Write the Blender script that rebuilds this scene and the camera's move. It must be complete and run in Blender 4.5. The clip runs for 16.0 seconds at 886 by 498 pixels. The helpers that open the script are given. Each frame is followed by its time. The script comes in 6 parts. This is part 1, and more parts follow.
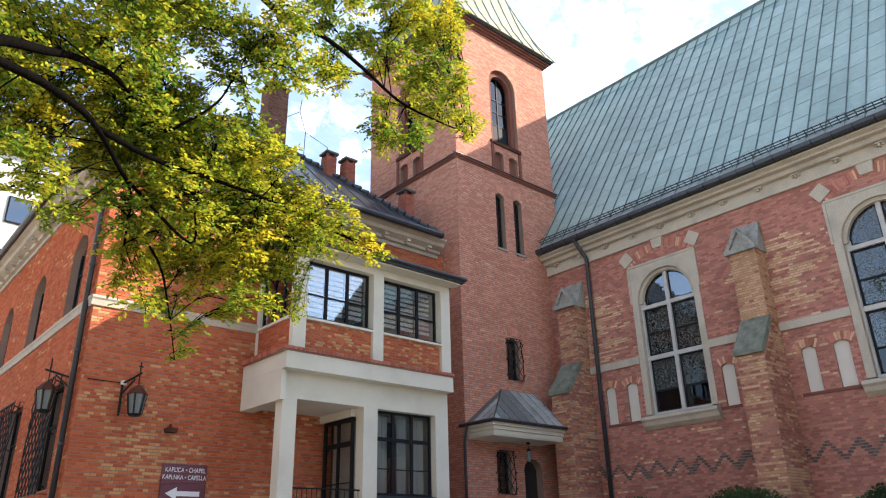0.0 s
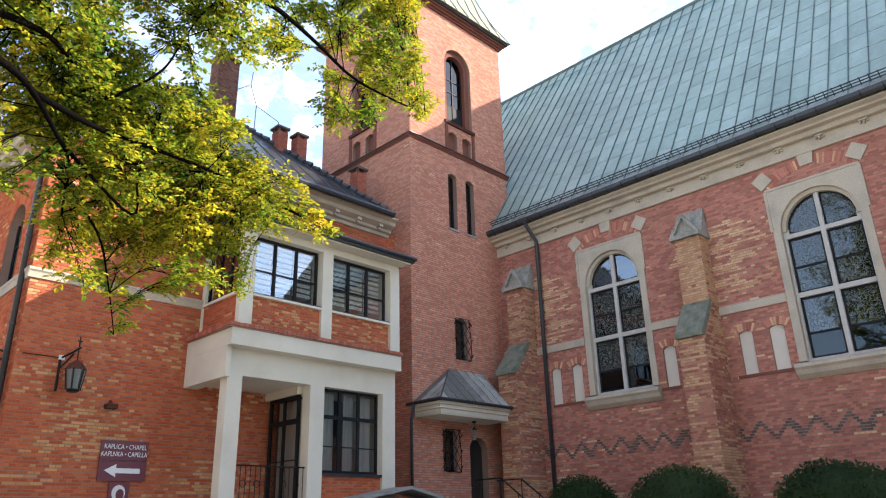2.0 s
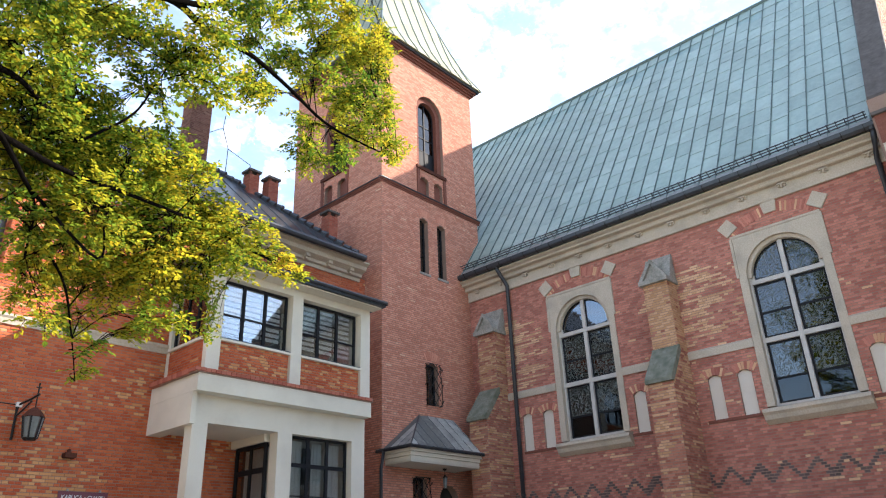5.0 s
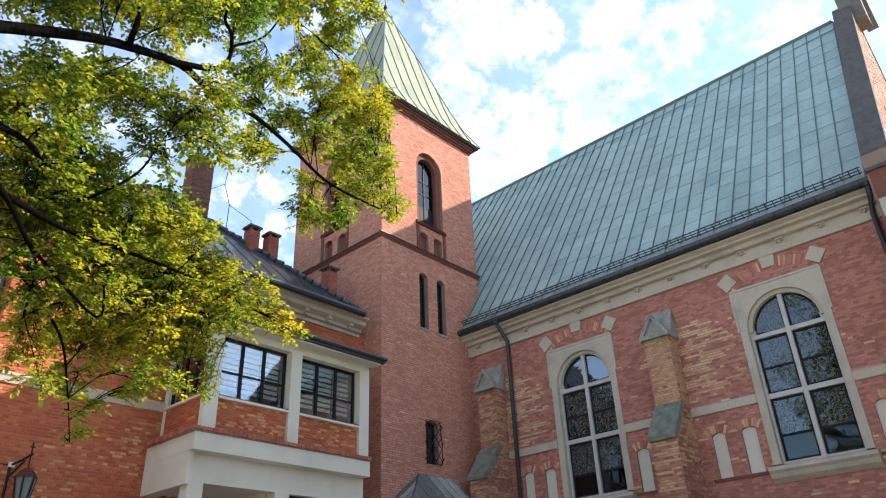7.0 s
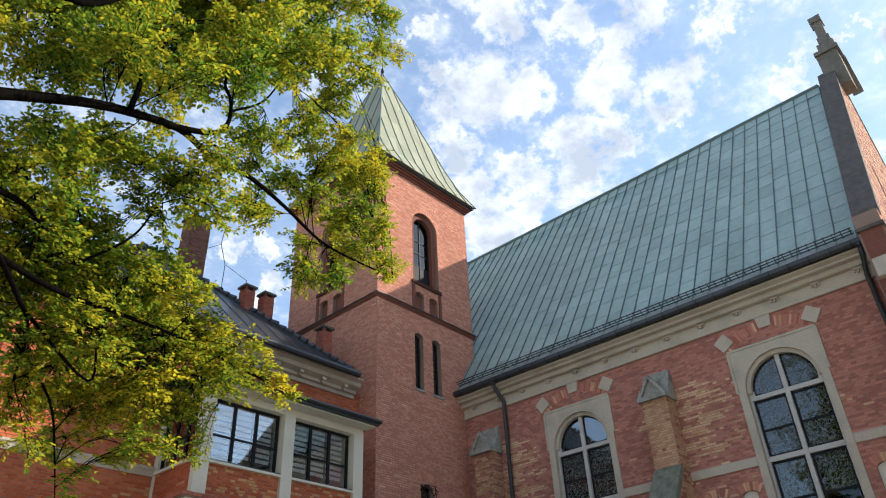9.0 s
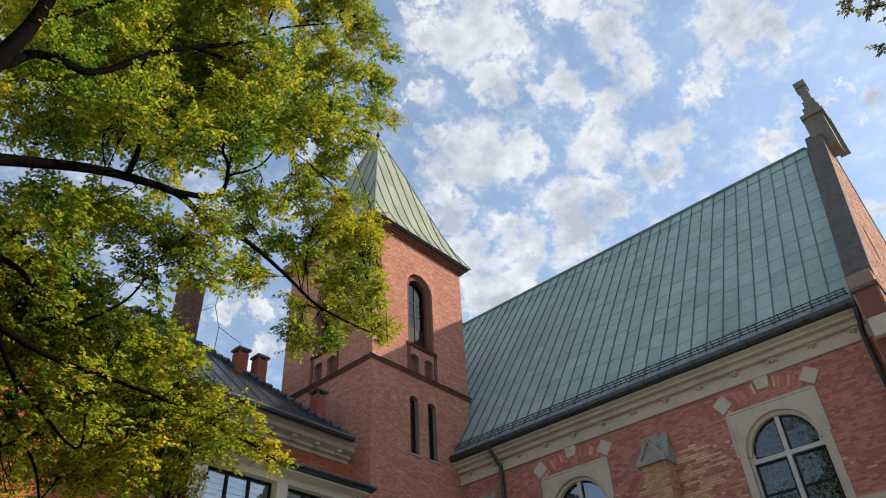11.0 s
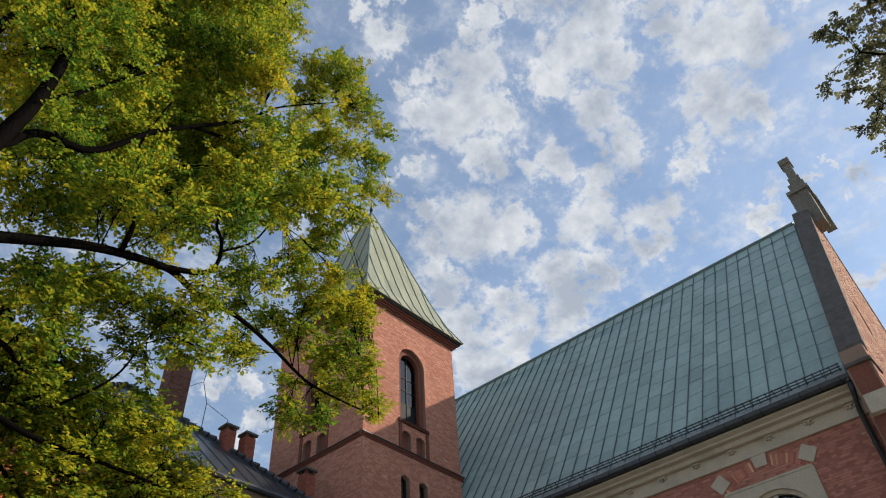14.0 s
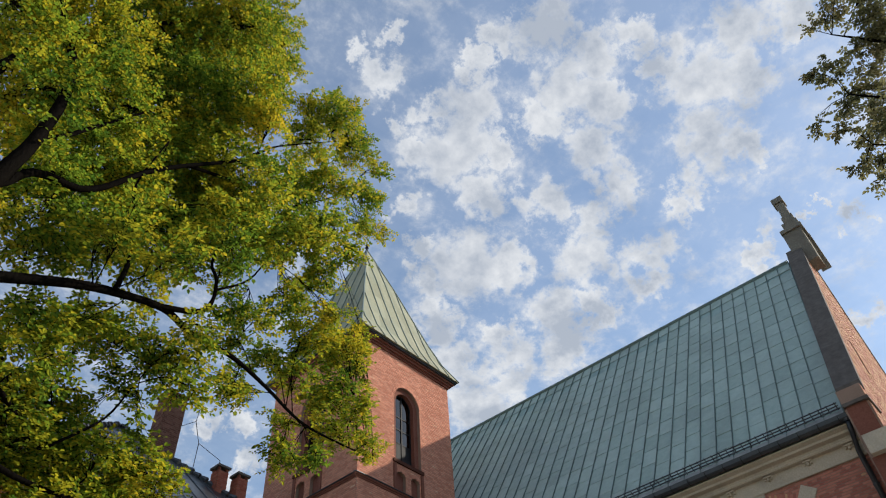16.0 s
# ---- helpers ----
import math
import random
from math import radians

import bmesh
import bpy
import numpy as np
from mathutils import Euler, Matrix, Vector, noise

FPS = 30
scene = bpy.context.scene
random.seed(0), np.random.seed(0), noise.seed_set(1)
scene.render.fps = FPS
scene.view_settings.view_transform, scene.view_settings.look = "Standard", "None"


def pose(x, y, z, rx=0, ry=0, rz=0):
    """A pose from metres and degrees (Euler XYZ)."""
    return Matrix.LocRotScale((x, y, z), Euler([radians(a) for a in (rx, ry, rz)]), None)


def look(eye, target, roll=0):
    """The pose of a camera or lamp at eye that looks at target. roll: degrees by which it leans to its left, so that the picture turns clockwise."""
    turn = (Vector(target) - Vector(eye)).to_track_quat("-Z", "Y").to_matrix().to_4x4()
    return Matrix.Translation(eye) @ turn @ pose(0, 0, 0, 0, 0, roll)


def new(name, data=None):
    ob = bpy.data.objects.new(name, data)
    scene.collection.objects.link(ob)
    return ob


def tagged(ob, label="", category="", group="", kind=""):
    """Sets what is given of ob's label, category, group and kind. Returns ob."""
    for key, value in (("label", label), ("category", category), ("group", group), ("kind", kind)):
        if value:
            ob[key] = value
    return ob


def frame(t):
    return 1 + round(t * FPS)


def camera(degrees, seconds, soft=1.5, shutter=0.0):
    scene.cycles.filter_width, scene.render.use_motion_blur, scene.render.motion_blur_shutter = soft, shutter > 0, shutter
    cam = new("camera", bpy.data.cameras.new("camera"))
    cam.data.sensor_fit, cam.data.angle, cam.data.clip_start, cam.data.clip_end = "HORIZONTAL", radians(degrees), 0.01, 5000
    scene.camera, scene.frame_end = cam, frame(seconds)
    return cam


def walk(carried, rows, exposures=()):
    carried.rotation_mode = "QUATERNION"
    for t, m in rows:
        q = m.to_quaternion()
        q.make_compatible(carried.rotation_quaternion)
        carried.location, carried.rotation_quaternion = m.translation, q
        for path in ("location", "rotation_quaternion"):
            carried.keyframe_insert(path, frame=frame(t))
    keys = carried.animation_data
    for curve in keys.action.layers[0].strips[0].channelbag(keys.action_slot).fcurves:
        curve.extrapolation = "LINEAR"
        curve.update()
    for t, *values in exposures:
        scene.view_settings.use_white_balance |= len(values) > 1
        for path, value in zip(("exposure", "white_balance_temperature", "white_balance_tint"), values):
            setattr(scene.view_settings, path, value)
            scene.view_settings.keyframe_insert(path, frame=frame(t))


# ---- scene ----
cam = camera(62.97, 16.0, soft=1.15)
# seconds, x, y, z, yaw, pitch, roll
PATH = [
    (0, 0.000, 0.001, 1.599, -41.02, 22.53, 1.27),
    (0.5, 0.012, -0.012, 1.588, -42.14, 22.06, 1.20),
    (1, 0.029, -0.018, 1.587, -43.22, 21.57, 1.23),
    (1.5, 0.036, -0.019, 1.584, -44.07, 21.13, 1.35),
    (2, 0.042, -0.019, 1.579, -45.00, 20.89, 1.45),
    (2.5, 0.046, -0.023, 1.581, -45.81, 20.94, 1.51),
    (3, 0.047, -0.024, 1.584, -46.52, 21.28, 1.60),
    (3.5, 0.043, -0.025, 1.579, -46.91, 21.82, 1.77),
    (4, 0.043, -0.025, 1.581, -47.09, 22.57, 1.89),
    (6.5, 0.012, -0.043, 1.627, -47.15, 27.36, 2.18),
    (7, 0.008, -0.055, 1.632, -47.17, 28.51, 2.18),
    (7.5, 0.007, -0.069, 1.639, -47.21, 29.57, 2.17),
    (8, 0.006, -0.073, 1.650, -47.25, 30.75, 2.23),
    (8.5, -0.002, -0.074, 1.661, -47.33, 31.87, 2.31),
    (9, -0.009, -0.084, 1.664, -47.44, 33.11, 2.36),
    (11.5, -0.027, -0.099, 1.684, -47.68, 39.02, 2.82),
    (12, -0.038, -0.104, 1.686, -47.75, 40.09, 2.86),
    (12.5, -0.046, -0.112, 1.694, -47.80, 41.01, 2.91),
    (13, -0.050, -0.121, 1.703, -47.89, 41.95, 2.97),
    (13.5, -0.051, -0.124, 1.704, -48.01, 42.81, 3.02),
    (14, -0.048, -0.121, 1.703, -48.14, 43.65, 3.09),
    (14.5, -0.050, -0.126, 1.700, -48.26, 44.40, 3.13),
    (15, -0.053, -0.137, 1.702, -48.37, 45.13, 3.15),
    (15.5, -0.057, -0.140, 1.709, -48.39, 45.81, 3.21),
    (16, -0.058, -0.141, 1.713, -48.42, 46.59, 3.28),
]
EXPOSURES = [(0, 1.59, 6300, 14), (4, 1.76, 6250, 14), (6.5, 1.43, 6080, 11), (9, 0.89, 6230, 9), (11.5, 0.42, 6400, 9), (13, 0.24, 6400, 9), (16, 0.29, 6400, 9)]
walk(cam, [(t, pose(x, y, z, 90 + pitch, roll, yaw)) for t, x, y, z, yaw, pitch, roll in PATH], EXPOSURES)

# ---- world, sun ----
SUN = Vector((1.0, -0.62, 0.76)).normalized()
elev = math.asin(SUN.z)
world = bpy.data.worlds.new("sky")
scene.world = world
world.use_nodes = True
wt = world.node_tree
wt.nodes.clear()


sky = wt.nodes.new("ShaderNodeTexSky")
sky.sky_type, sky.sun_disc = "NISHITA", False
sky.sun_elevation, sky.sun_rotation = elev, math.atan2(SUN.x, SUN.y)
sky.air_density, sky.dust_density, sky.ozone_density = 1.0, 0.4, 2.0
tc = wt.nodes.new("ShaderNodeTexCoord")
sep = wt.nodes.new("ShaderNodeSeparateXYZ")
wt.links.new(tc.outputs["Generated"], sep.inputs[0])
lift = wt.nodes.new("ShaderNodeMath")
lift.operation = "MAXIMUM"
lift.inputs[1].default_value = 0.06
wt.links.new(sep.outputs["Z"], lift.inputs[0])
lift2 = wt.nodes.new("ShaderNodeMath")
lift2.operation = "ADD"
lift2.inputs[1].default_value = 0.12
wt.links.new(lift.outputs[0], lift2.inputs[0])
flat = []
for axis in "XY":
    d = wt.nodes.new("ShaderNodeMath")
    d.operation = "DIVIDE"
    wt.links.new(sep.outputs[axis], d.inputs[0])
    wt.links.new(lift2.outputs[0], d.inputs[1])
    flat.append(d)
comb = wt.nodes.new("ShaderNodeCombineXYZ")
wt.links.new(flat[0].outputs[0], comb.inputs[0])
wt.links.new(flat[1].outputs[0], comb.inputs[1])
comb.inputs[2].default_value = 3.1


def wnoise(scale, detail, rough, distort=0.0):
    n = wt.nodes.new("ShaderNodeTexNoise")
    n.inputs["Scale"].default_value = scale
    n.inputs["Detail"].default_value = detail
    n.inputs["Roughness"].default_value = rough
    n.inputs["Distortion"].default_value = distort
    wt.links.new(comb.outputs[0], n.inputs["Vector"])
    return n


# altocumulus: each puff by its azimuth, elevation and half width in degrees, north to east
HIGH_PUFFS = [(57.3, 57.3, 2.8), (52.4, 57.6, 1.5), (71.0, 61.9, 2.5), (64.5, 62.1, 1.5), (59.2, 60.5, 1.5), (76.4, 58.5, 2.1), (71.2, 57.0, 2.4), (75.2, 54.7, 2.1), (66.9, 55.1, 2.0), (72.0, 51.8, 2.4), (83.9, 54.8, 1.9), (86.3, 52.5, 2.7), (90.5, 51.6, 2.2), (83.3, 48.9, 2.7), (86.5, 47.1, 1.6), (93.3, 54.2, 2.4), (97.9, 53.0, 1.7), (45.1, 60.3, 1.7), (46.7, 56.7, 1.3), (46.9, 63.2, 1.0), (82.2, 58.2, 1.7)]
MIDDLE_PUFFS = [(54.1, 53.6, 3.1), (49.3, 54.2, 1.5), (57.7, 50.1, 2.2), (60.1, 53.4, 1.5), (64.2, 48.8, 2.1), (72.9, 48.4, 2.1), (69.9, 46.3, 1.9), (79.8, 45.8, 1.7), (47.9, 50.3, 1.3), (82.9, 39.6, 1.3), (91.7, 39.4, 1.1), (88.7, 40.9, 0.7), (41.4, 61.9, 1.2), (49.1, 47.1, 1.3), (88.7, 32.8, 1.0)]
LOW_PUFFS = [(54.6, 45.0, 3.3), (50.1, 43.9, 1.8), (59.0, 44.5, 2.0), (67.5, 43.8, 2.6), (74.0, 42.1, 2.1), (72.6, 40.4, 1.5), (62.6, 40.0, 2.4), (66.6, 39.7, 1.5), (50.4, 40.6, 2.0), (56.7, 39.4, 1.5), (51.8, 37.2, 2.0), (57.3, 36.7, 2.4), (63.0, 37.3, 2.3), (54.1, 34.0, 2.6), (29.7, 32.6, 1.3), (33.0, 33.3, 1.1), (33.2, 29.5, 1.4)]


def wmath(op, a, b=None, c=None):
    n = wt.nodes.new("ShaderNodeMath")
    n.operation = op
    for i, v in enumerate((a, b, c)):
        if v is None:
            continue
        if isinstance(v, (int, float)):
            n.inputs[i].default_value = v
        else:
            wt.links.new(v, n.inputs[i])
    return n.outputs[0]


ragged = wt.nodes.new("ShaderNodeTexNoise")
ragged.inputs["Scale"].default_value, ragged.inputs["Detail"].default_value, ragged.inputs["Roughness"].default_value = 24.0, 8.0, 0.66
wt.links.new(tc.outputs["Generated"], ragged.inputs["Vector"])
warp = wt.nodes.new("ShaderNodeVectorMath")
warp.operation = "MULTIPLY_ADD"
wt.links.new(ragged.outputs["Color"], warp.inputs[0])
warp.inputs[1].default_value = (0.13, 0.13, 0.13)
warp_from = wt.nodes.new("ShaderNodeVectorMath")
warp_from.operation = "SUBTRACT"
wt.links.new(tc.outputs["Generated"], warp_from.inputs[0])
warp_from.inputs[1].default_value = (0.065, 0.065, 0.065)
wt.links.new(warp_from.outputs[0], warp.inputs[2])
deep = 0.0
for az, el, half in HIGH_PUFFS + MIDDLE_PUFFS + LOW_PUFFS:
    far_off = wt.nodes.new("ShaderNodeVectorMath")
    far_off.operation = "DISTANCE"
    wt.links.new(warp.outputs[0], far_off.inputs[0])
    far_off.inputs[1].default_value = (math.sin(radians(az)) * math.cos(radians(el)), math.cos(radians(az)) * math.cos(radians(el)), math.sin(radians(el)))
    rise = wmath("MULTIPLY_ADD", far_off.outputs["Value"], -1 / radians(half * 1.12), 1.0)
    deep = wmath("SMOOTH_MAX", rise, deep, 0.12)
banks = wnoise(2.6, 2.0, 0.5)
fluff = wnoise(17.0, 9.0, 0.66, 0.1)
shade = wnoise(10.0, 5.0, 0.55)
stray = wmath("MULTIPLY_ADD", banks.outputs[0], 0.55, wmath("MULTIPLY_ADD", fluff.outputs[0], 1.6, -1.42))
thick = wmath("MAXIMUM", deep, stray)
total = wmath("MULTIPLY_ADD", fluff.outputs[0], 1.5, wmath("ADD", thick, -0.45))
cover = wt.nodes.new("ShaderNodeValToRGB")
cover.color_ramp.interpolation = "EASE"
cover.color_ramp.elements[0].position, cover.color_ramp.elements[0].color = 0.20, (0.17, 0.17, 0.17, 1)
cover.color_ramp.elements[1].position, cover.color_ramp.elements[1].color = 0.82, (0.96, 0.96, 0.96, 1)
wt.links.new(total, cover.inputs[0])
body = wt.nodes.new("ShaderNodeValToRGB")
body.color_ramp.elements[0].position, body.color_ramp.elements[0].color = 0.40, (7.3, 7.4, 7.6, 1)
body.color_ramp.elements[1].position, body.color_ramp.elements[1].color = 0.66, (4.1, 4.5, 5.2, 1)
wt.links.new(wmath("MULTIPLY_ADD", thick, 0.18, wmath("ADD", shade.outputs[0], -0.06)), body.inputs[0])
mix = wt.nodes.new("ShaderNodeMix")
mix.data_type = "RGBA"
wt.links.new(cover.outputs[0], mix.inputs["Factor"])
bright = wt.nodes.new("ShaderNodeMix")
bright.data_type, bright.blend_type = "RGBA", "MULTIPLY"
bright.inputs["Factor"].default_value = 1.0
bright.inputs["B"].default_value = (1.6, 1.65, 1.6, 1)
wt.links.new(sky.outputs[0], bright.inputs["A"])
wt.links.new(bright.outputs["Result"], mix.inputs["A"])
wt.links.new(body.outputs[0], mix.inputs["B"])
bg = wt.nodes.new("ShaderNodeBackground")
bg.inputs["Strength"].default_value = 0.09
wt.links.new(mix.outputs["Result"], bg.inputs["Color"])
wo = wt.nodes.new("ShaderNodeOutputWorld")
wt.links.new(bg.outputs[0], wo.inputs["Surface"])

lamp = bpy.data.lights.new("sun", "SUN")
lamp.energy, lamp.angle, lamp.color = 4.6, radians(0.53), (1.0, 0.90, 0.76)
sun = new("sun", lamp)
sun.matrix_world = look(SUN * 60, (0, 0, 0))

# ---- materials ----
def nodes_of(name):
    m = bpy.data.materials.new(name)
    m.use_nodes = True
    return m, m.node_tree.nodes, m.node_tree.links, m.node_tree.nodes["Principled BSDF"]


def surface(name, a, b, rough=0.7, metal=0.0, grain=40.0, bump=0.25, stain=1.2, stain_to=None, stain_amount=0.35, random_from="", spread=0.0,
            stretch=(1, 1, 1), depth=0.004):
    """Two colours mixed by fine grain, stains at a large scale, relief; random_from: '', 'island' or 'object' for a tone of each piece."""
    m, N, L, P = nodes_of(name)
    tc = N.new("ShaderNodeTexCoord")
    mp = N.new("ShaderNodeMapping")
    mp.inputs["Scale"].default_value = stretch
    geo = N.new("ShaderNodeNewGeometry")
    L.new(geo.outputs["Position"], mp.inputs["Vector"])
    fine = N.new("ShaderNodeTexNoise")
    fine.inputs["Scale"].default_value, fine.inputs["Detail"].default_value, fine.inputs["Roughness"].default_value = grain, 6, 0.65
    L.new(mp.outputs[0], fine.inputs["Vector"])
    big = N.new("ShaderNodeTexNoise")
    big.inputs["Scale"].default_value, big.inputs["Detail"].default_value, big.inputs["Roughness"].default_value = stain, 5, 0.6
    L.new(mp.outputs[0], big.inputs["Vector"])
    ramp = N.new("ShaderNodeValToRGB")
    ramp.color_ramp.elements[0].position, ramp.color_ramp.elements[0].color = 0.32, (*a, 1)
    ramp.color_ramp.elements[1].position, ramp.color_ramp.elements[1].color = 0.68, (*b, 1)
    if random_from:
        if random_from == "island":
            ri = geo.outputs["Random Per Island"]
        else:
            oi = N.new("ShaderNodeObjectInfo")
            ri = oi.outputs["Random"]
        blend = N.new("ShaderNodeMath")
        blend.operation = "MULTIPLY_ADD"
        L.new(ri, blend.inputs[0])
        blend.inputs[1].default_value = spread
        sc = N.new("ShaderNodeMath")
        sc.operation = "MULTIPLY_ADD"
        L.new(fine.outputs[0], sc.inputs[0])
        sc.inputs[1].default_value, sc.inputs[2].default_value = 1 - spread, 0.0
        L.new(sc.outputs[0], blend.inputs[2])
        L.new(blend.outputs[0], ramp.inputs[0])
    else:
        L.new(fine.outputs[0], ramp.inputs[0])
    sr = N.new("ShaderNodeValToRGB")
    sr.color_ramp.elements[0].position, sr.color_ramp.elements[0].color = 0.45, (0, 0, 0, 1)
    sr.color_ramp.elements[1].position, sr.color_ramp.elements[1].color = 0.75, (stain_amount,) * 3 + (1,)
    L.new(big.outputs[0], sr.inputs[0])
    mx = N.new("ShaderNodeMix")
    mx.data_type = "RGBA"
    L.new(sr.outputs[0], mx.inputs["Factor"])
    L.new(ramp.outputs[0], mx.inputs["A"])
    mx.inputs["B"].default_value = (*(stain_to or [c * 0.55 for c in a]), 1)
    L.new(mx.outputs["Result"], P.inputs["Base Color"])
    P.inputs["Roughness"].default_value, P.inputs["Metallic"].default_value = rough, metal
    if rough >= 0.8:
        P.inputs["Specular IOR Level"].default_value = 0.06
    if bump:
        bp = N.new("ShaderNodeBump")
        bp.inputs["Strength"].default_value, bp.inputs["Distance"].default_value = bump, depth
        L.new(fine.outputs[0], bp.inputs["Height"])
        L.new(bp.outputs[0], P.inputs["Normal"])
    return m


def brick_set(tag, red_a, red_b, buff_a, buff_b, dark_a, dark_b):
    out = {}
    for src in ("island", "object"):
        out[src] = [surface(f"{tag}_red_{src}", red_a, red_b, 0.85, grain=40, bump=0.5, stain=0.9, stain_amount=0.3, random_from=src, spread=0.55),
                    surface(f"{tag}_buff_{src}", buff_a, buff_b, 0.85, grain=55, bump=0.5, stain=0.9, stain_amount=0.3, random_from=src, spread=0.72),
                    surface(f"{tag}_dark_{src}", dark_a, dark_b, 0.7, grain=55, bump=0.5, random_from=src, spread=0.6)]
    return out


B_HOUSE = brick_set("house_brick", (0.42, 0.092, 0.038), (0.55, 0.155, 0.064), (0.53, 0.25, 0.105), (0.62, 0.33, 0.15), (0.10, 0.04, 0.03), (0.16, 0.06, 0.04))
B_TOWER = brick_set("tower_brick", (0.51, 0.212, 0.142), (0.65, 0.305, 0.210), (0.62, 0.33, 0.22), (0.70, 0.42, 0.29), (0.16, 0.06, 0.04), (0.22, 0.08, 0.05))
B_NAVE = brick_set("nave_brick", (0.355, 0.132, 0.098), (0.54, 0.225, 0.165), (0.54, 0.31, 0.175), (0.68, 0.43, 0.26), (0.09, 0.06, 0.052), (0.14, 0.095, 0.08))
# brick of the tall chimney, its shade put into the darker colour
B_STACK = brick_set("shaded_stack_brick", (0.15, 0.075, 0.058), (0.24, 0.125, 0.095), (0.22, 0.13, 0.10), (0.28, 0.17, 0.13), (0.06, 0.04, 0.035), (0.09, 0.06, 0.05))
B_BUTT = brick_set("buttress_brick", (0.31, 0.120, 0.080), (0.46, 0.20, 0.135), (0.46, 0.255, 0.135), (0.58, 0.35, 0.20), (0.09, 0.06, 0.052), (0.14, 0.095, 0.08))
B_RED = brick_set("chimney_brick", (0.35, 0.11, 0.075), (0.46, 0.165, 0.11), (0.36, 0.15, 0.10), (0.44, 0.2, 0.13), (0.10, 0.04, 0.03), (0.16, 0.06, 0.04))
MORTAR = surface("mortar", (0.25, 0.165, 0.125), (0.34, 0.235, 0.185), 0.95, grain=70, bump=0.5, stain=1.5)
STONE = surface("pale_sandstone", (0.43, 0.36, 0.275), (0.55, 0.475, 0.375), 0.9, grain=30, bump=0.35, stain=1.6, stain_to=(0.28, 0.25, 0.205), stain_amount=0.6)
STONE_OLD = surface("weathered_stone", (0.24, 0.225, 0.195), (0.40, 0.37, 0.325), 0.92, grain=22, bump=0.7, stain=3.0, stain_to=(0.10, 0.11, 0.08), stain_amount=0.8, depth=0.01)
STONE_DARK = surface("dark_stone", (0.13, 0.118, 0.10), (0.22, 0.20, 0.17), 0.92, grain=18, bump=0.6, stain=2.0, stain_amount=0.6)
STONE_MOSS = surface("mossy_stone", (0.15, 0.155, 0.115), (0.27, 0.265, 0.21), 0.92, grain=14, bump=0.8, stain=3.5, stain_to=(0.075, 0.09, 0.055), stain_amount=0.9, depth=0.012)
MULLION = surface("painted_mullion", (0.44, 0.41, 0.365), (0.55, 0.515, 0.465), 0.7, grain=40, bump=0.15, stain=3)
PLASTER = surface("cream_plaster", (0.62, 0.57, 0.46), (0.72, 0.67, 0.55), 0.9, grain=90, bump=0.25, stain=0.9, stain_to=(0.50, 0.45, 0.36), stain_amount=0.5)
BLANK = surface("blind_panel_plaster", (0.58, 0.51, 0.42), (0.66, 0.59, 0.50), 0.9, grain=60, bump=0.2, stain=2.0, stain_amount=0.3, stain_to=(0.45, 0.40, 0.33))
COPPER_P, COPPER_REST = (surface("patina_copper_sheet_" + src, (0.235, 0.315, 0.275), (0.335, 0.422, 0.378), 0.42, 0.0, grain=5, bump=0.38, stain=0.7, stain_to=(0.16, 0.195, 0.17), stain_amount=0.55, random_from=src, spread=0.28, depth=0.03) for src in ("object", "island"))
COPPER = surface("patina_copper", (0.20, 0.295, 0.275), (0.27, 0.375, 0.35), 0.45, 0.0, grain=8, bump=0.1, stain=0.8, stain_to=(0.10, 0.15, 0.14), stain_amount=0.5, depth=0.02)
COPPER_SEAM = surface("copper_seam", (0.065, 0.10, 0.092), (0.105, 0.15, 0.138), 0.5, 0.0, grain=20, bump=0.1)
SPIRE = surface("pale_green_spire_sheet", (0.225, 0.225, 0.145), (0.315, 0.308, 0.205), 0.5, 0.0, grain=7, bump=0.1, stain=0.9, stain_to=(0.22, 0.26, 0.20), stain_amount=0.6, random_from="island", spread=0.4, depth=0.02)
SPIRE.node_tree.nodes["Principled BSDF"].inputs["Specular IOR Level"].default_value = 0.25
ZINC = surface("dark_zinc", (0.040, 0.048, 0.056), (0.075, 0.086, 0.096), 0.36, 0.6, grain=9, bump=0.12, stain=1.2, stain_to=(0.05, 0.05, 0.05), random_from="island", spread=0.3, depth=0.01)
ZINC_PALE = surface("weathered_zinc", (0.24, 0.245, 0.235), (0.36, 0.365, 0.345), 0.45, 0.15, grain=9, bump=0.12, stain=2, stain_to=(0.08, 0.085, 0.08), stain_amount=0.6, random_from="island", spread=0.4)
ZINC_SHEET = surface("weathered_zinc_sheet", (0.13, 0.13, 0.115), (0.46, 0.45, 0.40), 0.6, 0.0, grain=9, bump=0.12, stain=3, stain_to=(0.10, 0.105, 0.10), stain_amount=0.7, random_from="object", spread=0.6, stretch=(1, 1, 1))
COPING = surface("grey_coping_sheet", (0.095, 0.082, 0.074), (0.145, 0.125, 0.112), 0.9, 0.0, grain=6, bump=0.12, stain=1.2)
IRON = surface("black_iron", (0.012, 0.012, 0.013), (0.03, 0.03, 0.03), 0.5, 0.7, grain=60, bump=0.2)
PIPE = surface("dark_pipe_paint", (0.035, 0.037, 0.042), (0.06, 0.062, 0.068), 0.4, 0.3, grain=30, bump=0.15)
FRAME = surface("black_window_frame", (0.012, 0.012, 0.014), (0.022, 0.022, 0.024), 0.4, grain=40, bump=0.1)
FRAME.node_tree.nodes["Principled BSDF"].inputs["Roughness"].default_value = 0.65
FRAME.node_tree.nodes["Principled BSDF"].inputs["Specular IOR Level"].default_value = 0.12
